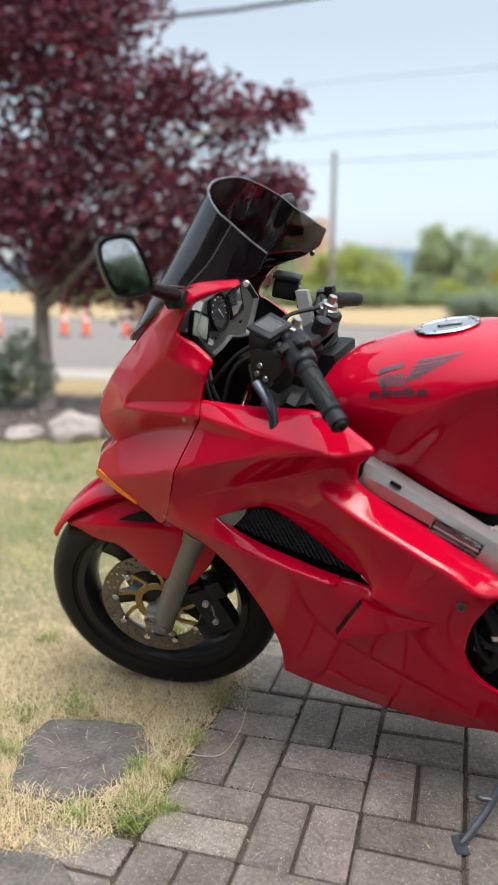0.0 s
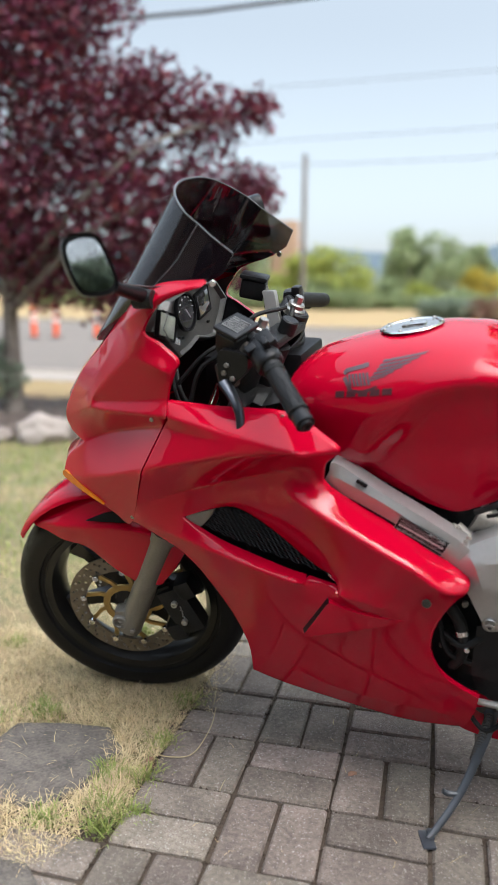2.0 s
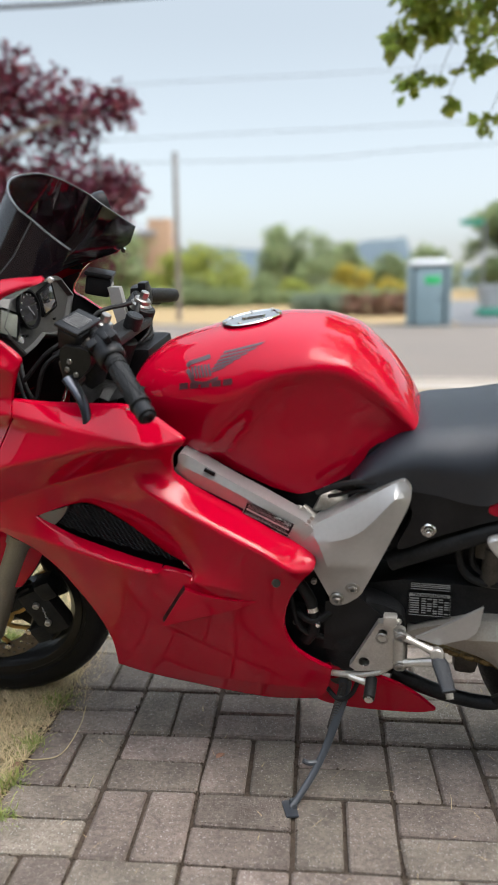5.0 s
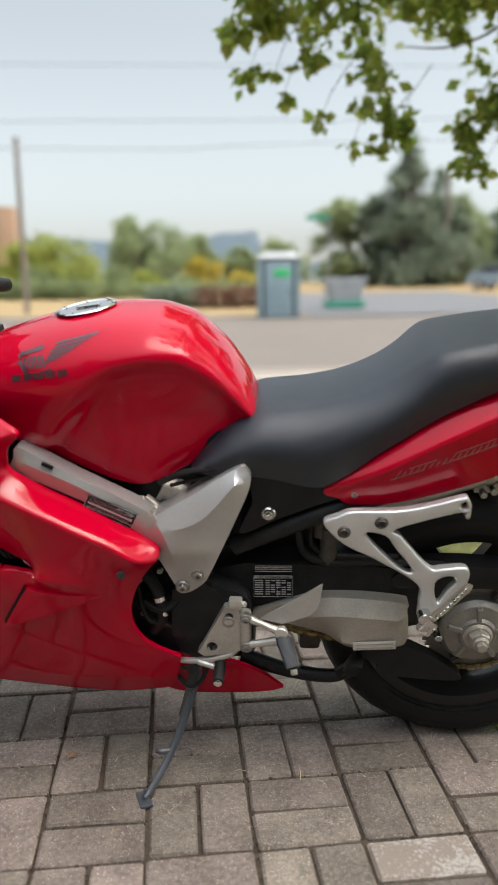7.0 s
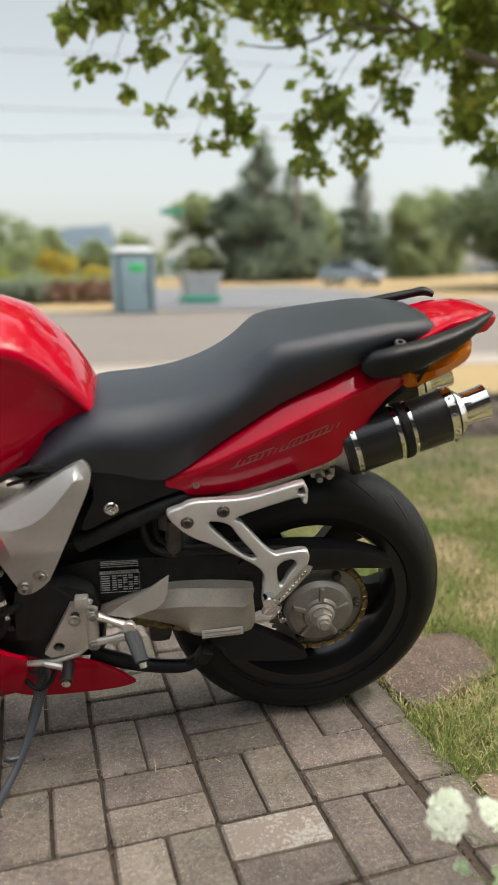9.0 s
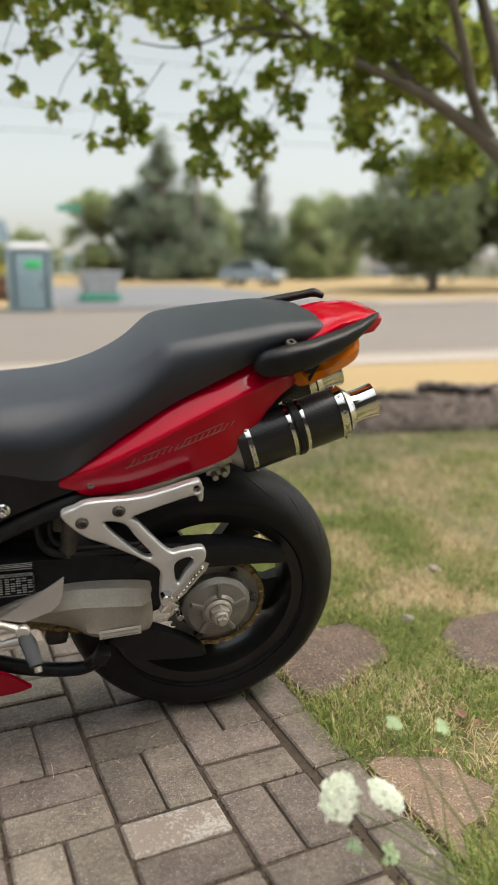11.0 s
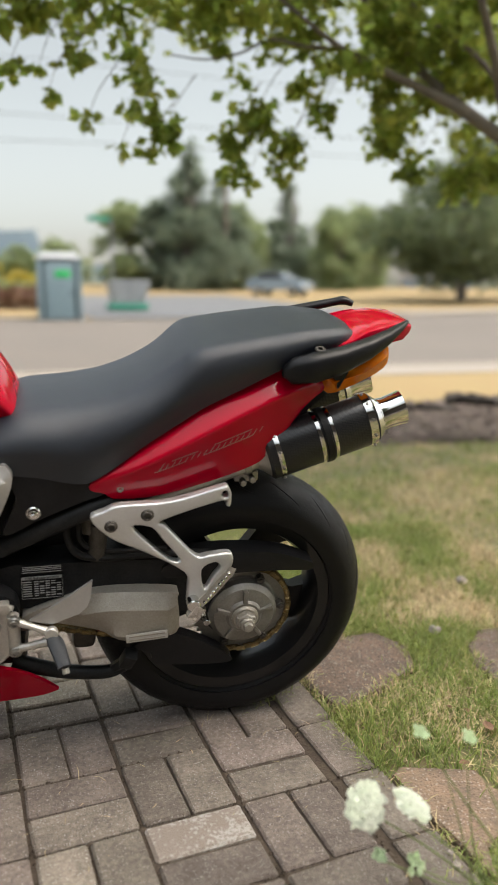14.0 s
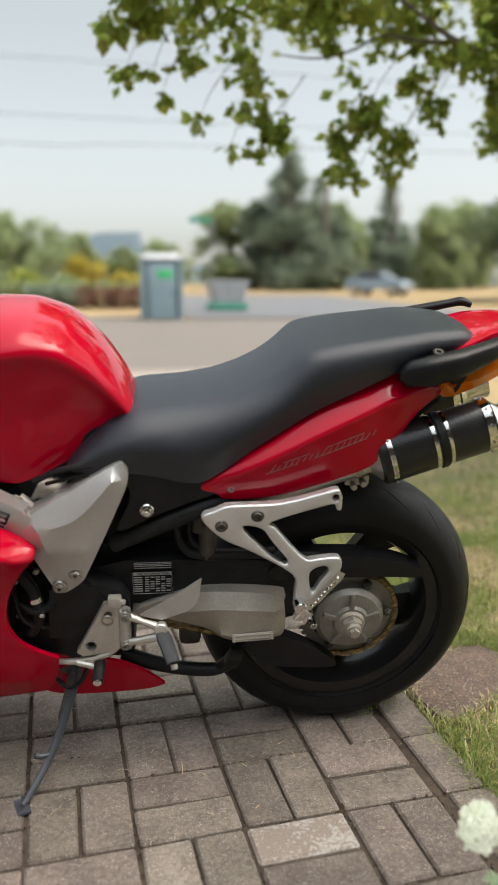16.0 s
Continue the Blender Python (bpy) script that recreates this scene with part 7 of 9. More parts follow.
def maple():
    t = thing("maple_tree", "broad green maple with grey boughs hanging over the lawn", "tree", m=pose(4.25, 1.72, 0))
    items = [tube([(0.75, 0.0, -0.1), (0.5, 0.05, 0.8), (0.05, 0.1, 1.55)], [0.22, 0.16, 0.11], 12),
             tube([(0.05, 0.1, 1.55), (-0.2, -0.2, 1.45), (-0.41, -0.42, 1.46), (-0.55, -0.36, 1.57), (-0.72, -0.25, 1.75), (-0.95, -0.17, 1.90), (-1.17, -0.10, 2.01), (-1.44, -0.08, 2.09), (-1.67, -0.09, 2.16), (-1.88, -0.13, 2.24), (-2.3, -0.1, 2.5)], [0.12, 0.10, 0.075, 0.062, 0.042, 0.030, 0.023, 0.018, 0.014, 0.010, 0.004], 10),
             tube([(-1.44, -0.08, 2.09), (-1.64, -0.05, 2.16), (-1.83, -0.01, 2.17), (-2.0, 0.0, 2.18), (-2.15, 0.03, 2.11), (-2.31, 0.05, 2.07), (-2.49, 0.05, 2.07)], [0.014, 0.011, 0.009, 0.008, 0.006, 0.005, 0.003], 7),
             tube([(-0.83, -0.18, 1.85), (-1.0, -0.04, 2.02), (-1.17, 0.08, 2.21), (-1.3, 0.16, 2.38), (-1.42, 0.21, 2.58), (-1.6, 0.4, 3.3)], [0.030, 0.026, 0.022, 0.019, 0.016, 0.008], 8),
             tube([(-0.70, -0.27, 1.75), (-0.83, -0.27, 1.95), (-0.93, -0.32, 2.12), (-1.04, -0.36, 2.29), (-1.14, -0.43, 2.46), (-1.3, -0.6, 3.3)], [0.034, 0.028, 0.024, 0.020, 0.016, 0.008], 8),
             tube([(-0.5, -0.36, 1.60), (-0.60, -0.27, 1.95), (-0.67, -0.23, 2.2), (-0.74, -0.19, 2.43), (-0.83, -0.19, 2.59), (-0.9, 0.0, 3.6)], [0.048, 0.042, 0.034, 0.028, 0.024, 0.01], 9),
             tube([(-0.87, -0.27, 2.05), (-0.97, -0.18, 2.2), (-1.11, -0.12, 2.3), (-1.26, -0.02, 2.46), (-1.6, 0.1, 3.0)], [0.016, 0.014, 0.012, 0.010, 0.005], 7),
             tube([(0.2, 0.1, 1.4), (0.0, 0.05, 2.2), (-0.1, 0.2, 3.2), (-0.4, 0.6, 4.2)], [0.09, 0.07, 0.05, 0.02], 9)]
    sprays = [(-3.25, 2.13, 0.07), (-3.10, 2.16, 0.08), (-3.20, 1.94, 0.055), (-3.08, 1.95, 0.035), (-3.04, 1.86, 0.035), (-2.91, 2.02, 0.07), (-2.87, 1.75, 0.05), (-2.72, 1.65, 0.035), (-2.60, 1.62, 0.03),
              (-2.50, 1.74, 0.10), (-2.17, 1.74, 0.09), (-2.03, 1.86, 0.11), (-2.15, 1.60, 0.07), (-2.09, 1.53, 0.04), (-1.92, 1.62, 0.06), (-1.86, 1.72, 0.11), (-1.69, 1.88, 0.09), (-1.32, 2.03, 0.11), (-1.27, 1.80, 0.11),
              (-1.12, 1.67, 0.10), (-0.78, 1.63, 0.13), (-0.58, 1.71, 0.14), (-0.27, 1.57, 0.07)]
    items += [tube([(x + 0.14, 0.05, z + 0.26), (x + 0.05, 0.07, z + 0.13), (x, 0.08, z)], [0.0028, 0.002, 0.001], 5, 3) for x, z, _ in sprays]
    part("trunk", mesh_of(*items), BARK, t)
    v, f = leaves([c[:3] for c in MAPLE_CROWN], [c[3] for c in MAPLE_CROWN], 24000, 0.09, 0.9, 0.5, 11, 0.1)
    r = random.Random(19)
    boughs = []
    for k in range(130):                              # the low side of the crown
        x = -0.35 - 2.84 * (k + r.random()) / 130
        low = 2.08 - 0.16 * math.exp(-((x + 2.55) / 0.3) ** 2) - 0.07 * math.sin(x * 11.0)
        boughs.append((x, 0.08 + r.uniform(-0.3, 0.3), low + r.uniform(0.0, 0.7), r.uniform(0.08, 0.17)))
    for k in range(46):                               # boughs on the far side of the trunk
        boughs.append((r.uniform(-1.0, 0.6), r.uniform(0.3, 1.0), r.uniform(1.95, 2.95), r.uniform(0.10, 0.20)))
    v2, f2 = leaves([c[:3] for c in boughs], [c[3] for c in boughs], 12500, 0.072, 1.0, 0.6, 21, 0.1)
    v, f = np.concatenate([v, v2]), np.concatenate([f, f2 + len(v)])
    at = v[f[:, 0]]                                   # gaps between the boughs, where the sky shows
    f = f[[noise.noise((p[0] * 4.2, p[2] * 5.2, p[1] * 1.2)) + 0.4 * noise.noise((p[0] * 11, p[2] * 11, 3)) > -0.13 for p in at]]
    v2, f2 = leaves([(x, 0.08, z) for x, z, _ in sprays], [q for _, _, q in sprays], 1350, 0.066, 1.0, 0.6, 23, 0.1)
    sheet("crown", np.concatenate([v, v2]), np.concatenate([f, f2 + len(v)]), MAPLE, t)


maple()

# three trees out of view, added for the mirror, reflections and terrace shade
crown_tree("shade_tree", (10.6, -8.3), 3.0, [(0, 0, 1.3, 0.7), (0.6, 1.0, 1.2, 0.6), (-0.4, -1.2, 1.4, 0.7), (0, 0.4, 2.0, 0.7)], DARKLEAF, "leafy green tree beside the lawn", 3000, 0.28, 0.16, 5, 9)
crown_tree("shade_tree", (-5.0, -7.2), 6.5, [(0, 0, 3.4, 1.7), (1.0, 0.4, 3.0, 1.3), (-1.0, 0.3, 3.3, 1.4), (0.2, 0, 4.8, 1.5), (-0.4, 0.2, 5.8, 1.0)], DARKLEAF, "unseen leafy green tree added for reflections and shade", 3600, 0.3, 0.16, 5, 13)
crown_tree("shade_tree", (4.4, -5.0), 6.4, [(0, 0, 3.6, 1.7), (-1.3, 0.5, 3.5, 1.4), (1.1, 0.5, 3.6, 1.4), (-0.6, -1.2, 3.7, 1.4), (0.2, 0, 5.0, 1.6), (-1.6, -0.6, 4.4, 1.3)], DARKLEAF, "unseen leafy green tree added for reflections and shade", 7000, 0.26, 0.16, 6, 15)

# far trees, shrubs and hedges, most with haze painted into their leaf colour
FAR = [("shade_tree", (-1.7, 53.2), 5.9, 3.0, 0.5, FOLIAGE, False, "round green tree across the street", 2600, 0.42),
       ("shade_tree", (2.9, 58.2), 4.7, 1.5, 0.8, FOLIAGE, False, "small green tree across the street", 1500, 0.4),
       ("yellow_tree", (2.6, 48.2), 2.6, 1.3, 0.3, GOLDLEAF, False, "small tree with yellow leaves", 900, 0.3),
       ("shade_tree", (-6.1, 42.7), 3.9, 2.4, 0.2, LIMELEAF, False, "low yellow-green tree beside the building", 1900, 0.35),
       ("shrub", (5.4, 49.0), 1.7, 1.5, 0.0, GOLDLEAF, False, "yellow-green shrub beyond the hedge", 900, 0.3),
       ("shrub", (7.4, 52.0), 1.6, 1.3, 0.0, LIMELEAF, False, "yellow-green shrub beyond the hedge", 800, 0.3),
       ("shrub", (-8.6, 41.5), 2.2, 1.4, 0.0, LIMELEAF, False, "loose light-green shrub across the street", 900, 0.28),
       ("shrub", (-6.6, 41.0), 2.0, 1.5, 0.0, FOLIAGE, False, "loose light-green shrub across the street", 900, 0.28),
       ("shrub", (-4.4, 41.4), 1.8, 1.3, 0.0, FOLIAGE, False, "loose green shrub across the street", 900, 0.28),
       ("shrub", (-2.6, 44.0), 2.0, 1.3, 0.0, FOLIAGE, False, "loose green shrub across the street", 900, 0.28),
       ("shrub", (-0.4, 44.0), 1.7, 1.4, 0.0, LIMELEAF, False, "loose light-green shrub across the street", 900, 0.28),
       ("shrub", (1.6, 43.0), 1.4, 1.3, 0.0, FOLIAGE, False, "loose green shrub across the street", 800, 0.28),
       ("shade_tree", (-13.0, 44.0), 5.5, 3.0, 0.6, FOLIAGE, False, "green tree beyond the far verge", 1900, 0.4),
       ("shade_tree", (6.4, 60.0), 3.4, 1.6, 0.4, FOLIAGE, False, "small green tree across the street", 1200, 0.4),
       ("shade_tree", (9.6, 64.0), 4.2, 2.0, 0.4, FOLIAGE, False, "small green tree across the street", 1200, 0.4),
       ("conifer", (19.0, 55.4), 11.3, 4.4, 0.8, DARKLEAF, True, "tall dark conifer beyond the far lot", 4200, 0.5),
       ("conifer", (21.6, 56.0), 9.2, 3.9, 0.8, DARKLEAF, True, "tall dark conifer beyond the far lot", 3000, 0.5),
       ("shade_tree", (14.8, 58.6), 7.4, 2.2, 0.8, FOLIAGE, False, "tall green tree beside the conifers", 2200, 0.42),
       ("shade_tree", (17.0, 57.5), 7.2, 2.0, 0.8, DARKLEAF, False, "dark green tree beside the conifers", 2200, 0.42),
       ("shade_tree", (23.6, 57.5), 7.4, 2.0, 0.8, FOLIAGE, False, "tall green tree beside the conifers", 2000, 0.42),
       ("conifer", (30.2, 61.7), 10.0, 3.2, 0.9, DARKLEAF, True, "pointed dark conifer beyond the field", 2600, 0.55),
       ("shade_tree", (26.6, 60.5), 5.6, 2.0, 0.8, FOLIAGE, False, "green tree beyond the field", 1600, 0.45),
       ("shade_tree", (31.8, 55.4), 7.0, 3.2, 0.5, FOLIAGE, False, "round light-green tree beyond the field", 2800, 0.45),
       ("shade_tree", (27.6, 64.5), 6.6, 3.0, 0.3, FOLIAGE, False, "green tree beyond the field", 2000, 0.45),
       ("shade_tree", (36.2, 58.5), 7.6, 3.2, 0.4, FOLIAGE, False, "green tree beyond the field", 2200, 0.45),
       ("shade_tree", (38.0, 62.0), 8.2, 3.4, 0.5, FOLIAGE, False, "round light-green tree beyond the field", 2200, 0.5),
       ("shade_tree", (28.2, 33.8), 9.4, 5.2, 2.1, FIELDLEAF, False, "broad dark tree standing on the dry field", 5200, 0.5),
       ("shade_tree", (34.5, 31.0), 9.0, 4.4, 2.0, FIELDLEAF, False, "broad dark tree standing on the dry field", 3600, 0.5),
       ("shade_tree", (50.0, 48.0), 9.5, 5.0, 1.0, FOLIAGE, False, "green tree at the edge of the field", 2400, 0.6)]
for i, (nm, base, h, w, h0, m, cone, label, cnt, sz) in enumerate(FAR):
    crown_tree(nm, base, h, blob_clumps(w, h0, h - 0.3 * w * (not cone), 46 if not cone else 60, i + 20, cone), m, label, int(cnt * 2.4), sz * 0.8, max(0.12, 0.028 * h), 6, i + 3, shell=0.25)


def hedge(name, x0, x1, y, h, depth, material, label, seed, count=2200, size=0.16):
    t = thing(name, label, "hedge", m=pose((x0 + x1) / 2, y, lift(x0, y) - 0.02))
    n = max(3, int((x1 - x0) / 0.6))
    q = random.Random(seed)
    c = [((k + 0.5) / n * (x1 - x0) - (x1 - x0) / 2, q.uniform(-0.2, 0.2), h * q.uniform(0.42, 0.55)) for k in range(n)]
    v, f = leaves(c, [h * 0.62] * n, count, size, 0.8, 0.1, seed, 0.6)
    v[:, 1] *= depth
    sheet("foliage", v[v[:, 2].argsort() >= 0], f, material, t)
    for a, b, z in c:
        part("stem", mesh_of(tube([(a, b, -0.05), (a * 1.02, b, z)], [0.05, 0.02], 6)), BARK, t)


hedge("hedge", -0.1, 1.6, 30.2, 0.95, 1.0, DARKLEAF, "clipped dark green hedge across the street", 5)
hedge("hedge", 1.6, 4.6, 30.2, 0.95, 1.0, RUSTLEAF, "low hedge with rusty brown leaves", 6)
hedge("hedge", -10.8, -3.4, 39.8, 1.1, 1.2, FOLIAGE, "loose row of green shrubs", 7, 3200, 0.2)
hedge("hedge", -3.4, 6.0, 41.5, 0.9, 1.2, FOLIAGE, "loose row of green shrubs", 8, 3200, 0.2)
hedge("hedge", -24.0, -10.8, 39.0, 1.4, 1.2, FOLIAGE, "loose row of green shrubs", 9, 3200, 0.25)


def juniper():
    t = thing("juniper_bush", "low dark juniper bush in the planting bed", "bush", m=pose(-3.75, 4.2, 0))
    c = [(0.0, 0, 0.3), (0.35, 0.05, 0.4), (0.55, 0, 0.32), (-0.4, 0.1, 0.35), (0.4, 0.0, 0.62), (0.1, -0.1, 0.2)]
    v, f = leaves(c, [0.34, 0.26, 0.2, 0.34, 0.16, 0.3], 3600, 0.05, 0.9, -0.3, 5, 0.4)
    sheet("foliage", v, f, DARKLEAF, t)
    for a, b, z in c:
        part("stem", mesh_of(tube([(0, 0, -0.05), (a * 0.6, b, z * 0.5), (a, b, z)], [0.03, 0.02, 0.006], 6)), BARK, t)


juniper()

# ---- poles and cables ----
def pole(name, x, y, h, r, label):
    t = thing(name, label, "utility pole", m=pose(x, y, lift(x, y) - 0.3))
    part("shaft", tube([(0, 0, 0), (0, 0, h + 0.3)], [r * 1.15, r * 0.85], 14), TIMBER, t)
    part("cap", block((r * 1.9, r * 1.9, 0.1), (0, 0, h + 0.33), 0.02), TIMBER, t)
    for dz in (0.0, 0.4):
        part("insulator", knob(0.05, 0.16, (0, -r, h - 0.1 - dz), (0, 0, 1), 10), ROCK, t)


pole("utility_pole", -4.75, 27.8, 6.25, 0.10, "weathered wooden utility pole across the street")
pole("utility_pole", 21.5, 54.4, 8.2, 0.2, "tall wooden utility pole beside the conifers")


def cable(pts, r):
    tagged(part("overhead_cable", tube(pts, r, 6, 8), WIRE), "thin black overhead cable across the sky", "cable", "overhead cables")


cable([(-60, 22.0, 5.6), (-4.75, 27.8, 6.25), (7, 29.7, 6.9), (50, 37, 9.6)], 0.014)
cable([(-60, 25, 5.4), (-8.4, 31.1, 7.8), (7, 32.6, 8.4), (55, 37, 10.4)], 0.014)
cable([(-60, 25, 7.6), (-8.8, 30.9, 9.9), (7, 32.6, 10.6), (55, 37, 12.6)], 0.012)
pole("utility_pole", -12.0, 5.7, 5.2, 0.14, "weathered wooden utility pole beside the garden")
pole("utility_pole", 20.0, 16.0, 8.6, 0.14, "weathered wooden utility pole beside the street")
cable([(-12.0, 5.7, 3.75), (-3.55, 8.39, 4.76), (-1.89, 8.92, 4.99), (6.0, 11.4, 6.2), (20, 16, 8)], 0.028)
cable([(-12.0, 9.0, 5.6), (-3.4, 12.4, 6.9), (0.5, 13.6, 7.8), (12, 17, 10)], 0.012)


# ---- orange markers across the street ----
def marker(x, y):
    t = thing("traffic_marker", "orange tubular traffic marker with white bands on a black base", "traffic marker", "row of traffic markers", pose(x, y, lift(x, y)))
    part("post", lathe([(0.0, 0.0), (0.08, 0.0), (0.07, 0.8), (0.05, 0.88), (0.0, 0.9)], sides=16, closed=False), ORANGE, t).data.transform(Matrix.Rotation(radians(90), 4, "X"))
    for z in (0.5, 0.68):
        part("band", lathe([(0.078, -0.05), (0.082, -0.04), (0.080, 0.04), (0.074, 0.05)], sides=16), REFLECT, t).data.transform(Matrix.Translation((0, 0, z)) @ Matrix.Rotation(radians(90), 4, "X"))
    part("base", lathe([(0.0, 0.0), (0.2, 0.0), (0.18, 0.05), (0.0, 0.06)], sides=16, closed=False), BLACK, t).data.transform(Matrix.Rotation(radians(90), 4, "X"))
    return t


for x, y in ((-10.6, 17.5), (-9.97, 17.6), (-8.9, 18.0), (-8.4, 18.2), (-13.2, 16.3), (-12.2, 16.6)):
    marker(x, y)


# ---- portable toilet, container, fence, building, car ----
def toilet():
    t = thing("portable_toilet", "grey-blue portable toilet cabin with a green door sign", "portable toilet", m=pose(4.35, 24.0, 0.0, 0, 0, -4))
    for sx in (-1, 1):
        part("side_wall", block((0.04, 1.2, 2.0), (sx * 0.66, 0, 1.1), 0.012), CABIN, t)
    part("back_wall", block((1.3, 0.04, 2.0), (0, 0.6, 1.1), 0.012), CABIN, t)
    d = part("door", mesh_of(block((0.92, 0.05, 1.85), (0, -0.61, 1.08), 0.015), *[block((0.8, 0.03, 0.03), (0, -0.64, z), 0.008) for z in (0.35, 0.65, 0.95, 1.25)]), CABIN, t)
    part("handle", block((0.04, 0.05, 0.16), (0.36, -0.66, 1.0), 0.01), BLACK, d)
    part("door_sign", block((0.5, 0.012, 0.24), (0.1, -0.648, 1.62), 0.004), GREEN_SIGN, d, "bright green sign plate")
    for sx in (-1, 1):
        part("corner_post", block((0.14, 0.14, 2.05), (sx * 0.62, -0.57, 1.1), 0.03), CABIN, t)
    part("roof", loft([[(sx * w, sy * dd, z) for sx, sy in ((-1, -1), (1, -1), (1, 1), (-1, 1))] for w, dd, z in ((0.7, 0.66, 2.08), (0.72, 0.68, 2.14), (0.6, 0.56, 2.25), (0.4, 0.4, 2.3))]), CABIN_ROOF, t, "pale rounded roof")
    part("skid", block((1.3, 1.2, 0.12), (0, 0, 0.06), 0.02), BLACK, t)
    part("vent_pipe", tube([(0.5, 0.5, 2.0), (0.5, 0.5, 2.5)], 0.05, 10), CABIN_ROOF, t)


toilet()


def skip():
    t = thing("waste_container", "teal-green waste container with pale sides in the far lot", "waste container", m=pose(7.55, 27.9, lift(7.55, 27.9) + 0.05) @ Matrix.Diagonal((0.76, 0.9, 0.95, 1)))
    part("body", loft([[(sx * w, sy * d, z) for sx, sy in ((-1, -1), (1, -1), (1, 1), (-1, 1))] for w, d, z in ((0.75, 0.5, 0.32), (1.0, 0.7, 1.15))]), CABIN_ROOF, t)
    part("rim", block((2.1, 1.5, 0.09), (0, 0, 1.18), 0.02), CABIN_ROOF, t)
    part("base", loft([[(sx * w, sy * d, z) for sx, sy in ((-1, -1), (1, -1), (1, 1), (-1, 1))] for w, d, z in ((0.7, 0.5, 0.0), (1.05, 0.6, 0.1), (0.9, 0.55, 0.32))]), TEAL, t, "dark teal base")
    for sx in (-0.6, 0.0, 0.6):
        part("rib", block((0.08, 0.06, 0.8), (sx, -0.66, 0.75), 0.015, (13, 0, 0)), CABIN_ROOF, t)


skip()


def fence():
    t = thing("fence", "long grey post-and-mesh fence beyond the field", "fence", m=pose(0, 0, 0))
    a, b = Vector((18.0, 73.0, 0)), Vector((70.0, 42.0, 0))
    n = 34
    for i in range(n + 1):
        p = a.lerp(b, i / n)
        part("post", tube([(p.x, p.y, lift(p.x, p.y) - 0.2), (p.x, p.y, lift(p.x, p.y) + 1.9)], 0.06, 8), TIMBER, t)
    for z in (0.5, 1.1, 1.8):
        part("rail", tube([(*a.lerp(b, i / 8).xy, lift(*a.lerp(b, i / 8).xy) + z) for i in range(9)], 0.05, 6, 1), TIMBER, t)
    for i in range(n):
        p, q = a.lerp(b, (i + 0.06) / n), a.lerp(b, (i + 0.94) / n)
        z = lift(p.x, p.y)
        for k in range(6):
            part("paling", tube([Vector((*p.lerp(q, k / 5).xy, z + 0.1)), Vector((*p.lerp(q, k / 5).xy, z + 1.75))], 0.045, 4, 1), WHITEPAINT if i % 3 else TIMBER, t)


fence()


def building():
    t = thing("low_building", "low tan building with a grey roof across the street", "building", m=pose(-17.0, 58.0, lift(-17, 58)))
    part("wall", block((11, 8, 4.4), (0, 0, 2.2), 0.02), WALLM, t)
    part("roof", loft([[(sx * w, sy * d, z) for sx, sy in ((-1, -1), (1, -1), (1, 1), (-1, 1))] for w, d, z in ((6.0, 4.6, 4.4), (6.0, 4.6, 4.7), (2.5, 0.6, 6.2))]), ROOFM, t)
    for x in (-3.8, -1.0, 1.8, 4.2):
        w = part("window", block((1.3, 0.1, 1.4), (x, -4.02, 2.2), 0.02), WHITEPAINT, t)
        part("pane", block((1.1, 0.04, 1.2), (x, -4.07, 2.2), 0.01), GLASSDARK, w)
    part("pillar", block((1.6, 1.6, 5.6), (6.2, -3.6, 2.8), 0.03), WALLM, t)


building()


# a slowly driving car, set still at one point of its way
def parked_car():
    t = thing("parked_car", "silver-blue hatchback driving slowly beyond the far lot", "car", m=pose(21.4, 43.9, lift(21.4, 43.9), 0, 0, 128))
    side = [(-2.0, 0.35), (-2.05, 0.75), (-1.75, 0.95), (-0.95, 1.05), (-0.3, 1.5), (0.9, 1.52), (1.75, 1.1), (2.0, 0.95), (2.05, 0.4)]
    part("body", plate([p for q in side for p in (q, q)], -0.82, 1.64, n=1, step=0.3), CARPAINT, t)
    for y in (-0.835, 0.825):
        part("side_window", plate([p for q in [(-0.75, 1.08), (-0.25, 1.44), (0.85, 1.46), (1.5, 1.1)] for p in (q, q)], y, 0.012, n=1, step=0.3), GLASSDARK, t)
    part("windscreen", loft([[(-0.98, sy * 0.7, 1.06) for sy in (-1, 1)], [(-0.36, sy * 0.62, 1.5) for sy in (-1, 1)]], False, False), GLASSDARK, t)
    for x in (-1.3, 1.3):
        for y in (-0.78, 0.78):
            w = part("wheel", lathe([(0.2, -0.1), (0.32, -0.1), (0.33, 0.0), (0.32, 0.1), (0.2, 0.1)], (x, y, 0.33), 24), TYRE, t)
            part("rim", knob(0.2, 0.22, (x, y + (0.11 if y < 0 else -0.11) * -1 * 0, 0.33), (0, -1 if y < 0 else 1, 0), 16), ALU, w)
    for y in (-0.6, 0.6):
        part("headlight", block((0.1, 0.36, 0.14), (-1.98, y, 0.78), 0.03), CLEAR, t)


parked_car()


def street_sign():
    t = thing("street_sign", "green street name plate on a tall grey post", "street sign", m=pose(9.4, 42.3, lift(9.4, 42.3)))
    part("post", tube([(0.6, 0, 0), (0.6, 0, 4.4)], 0.06, 10), ROOFM, t)
    part("plate", block((1.3, 0.05, 0.32), (-0.1, 0, 4.4), 0.01), TEAL, t)


street_sign()


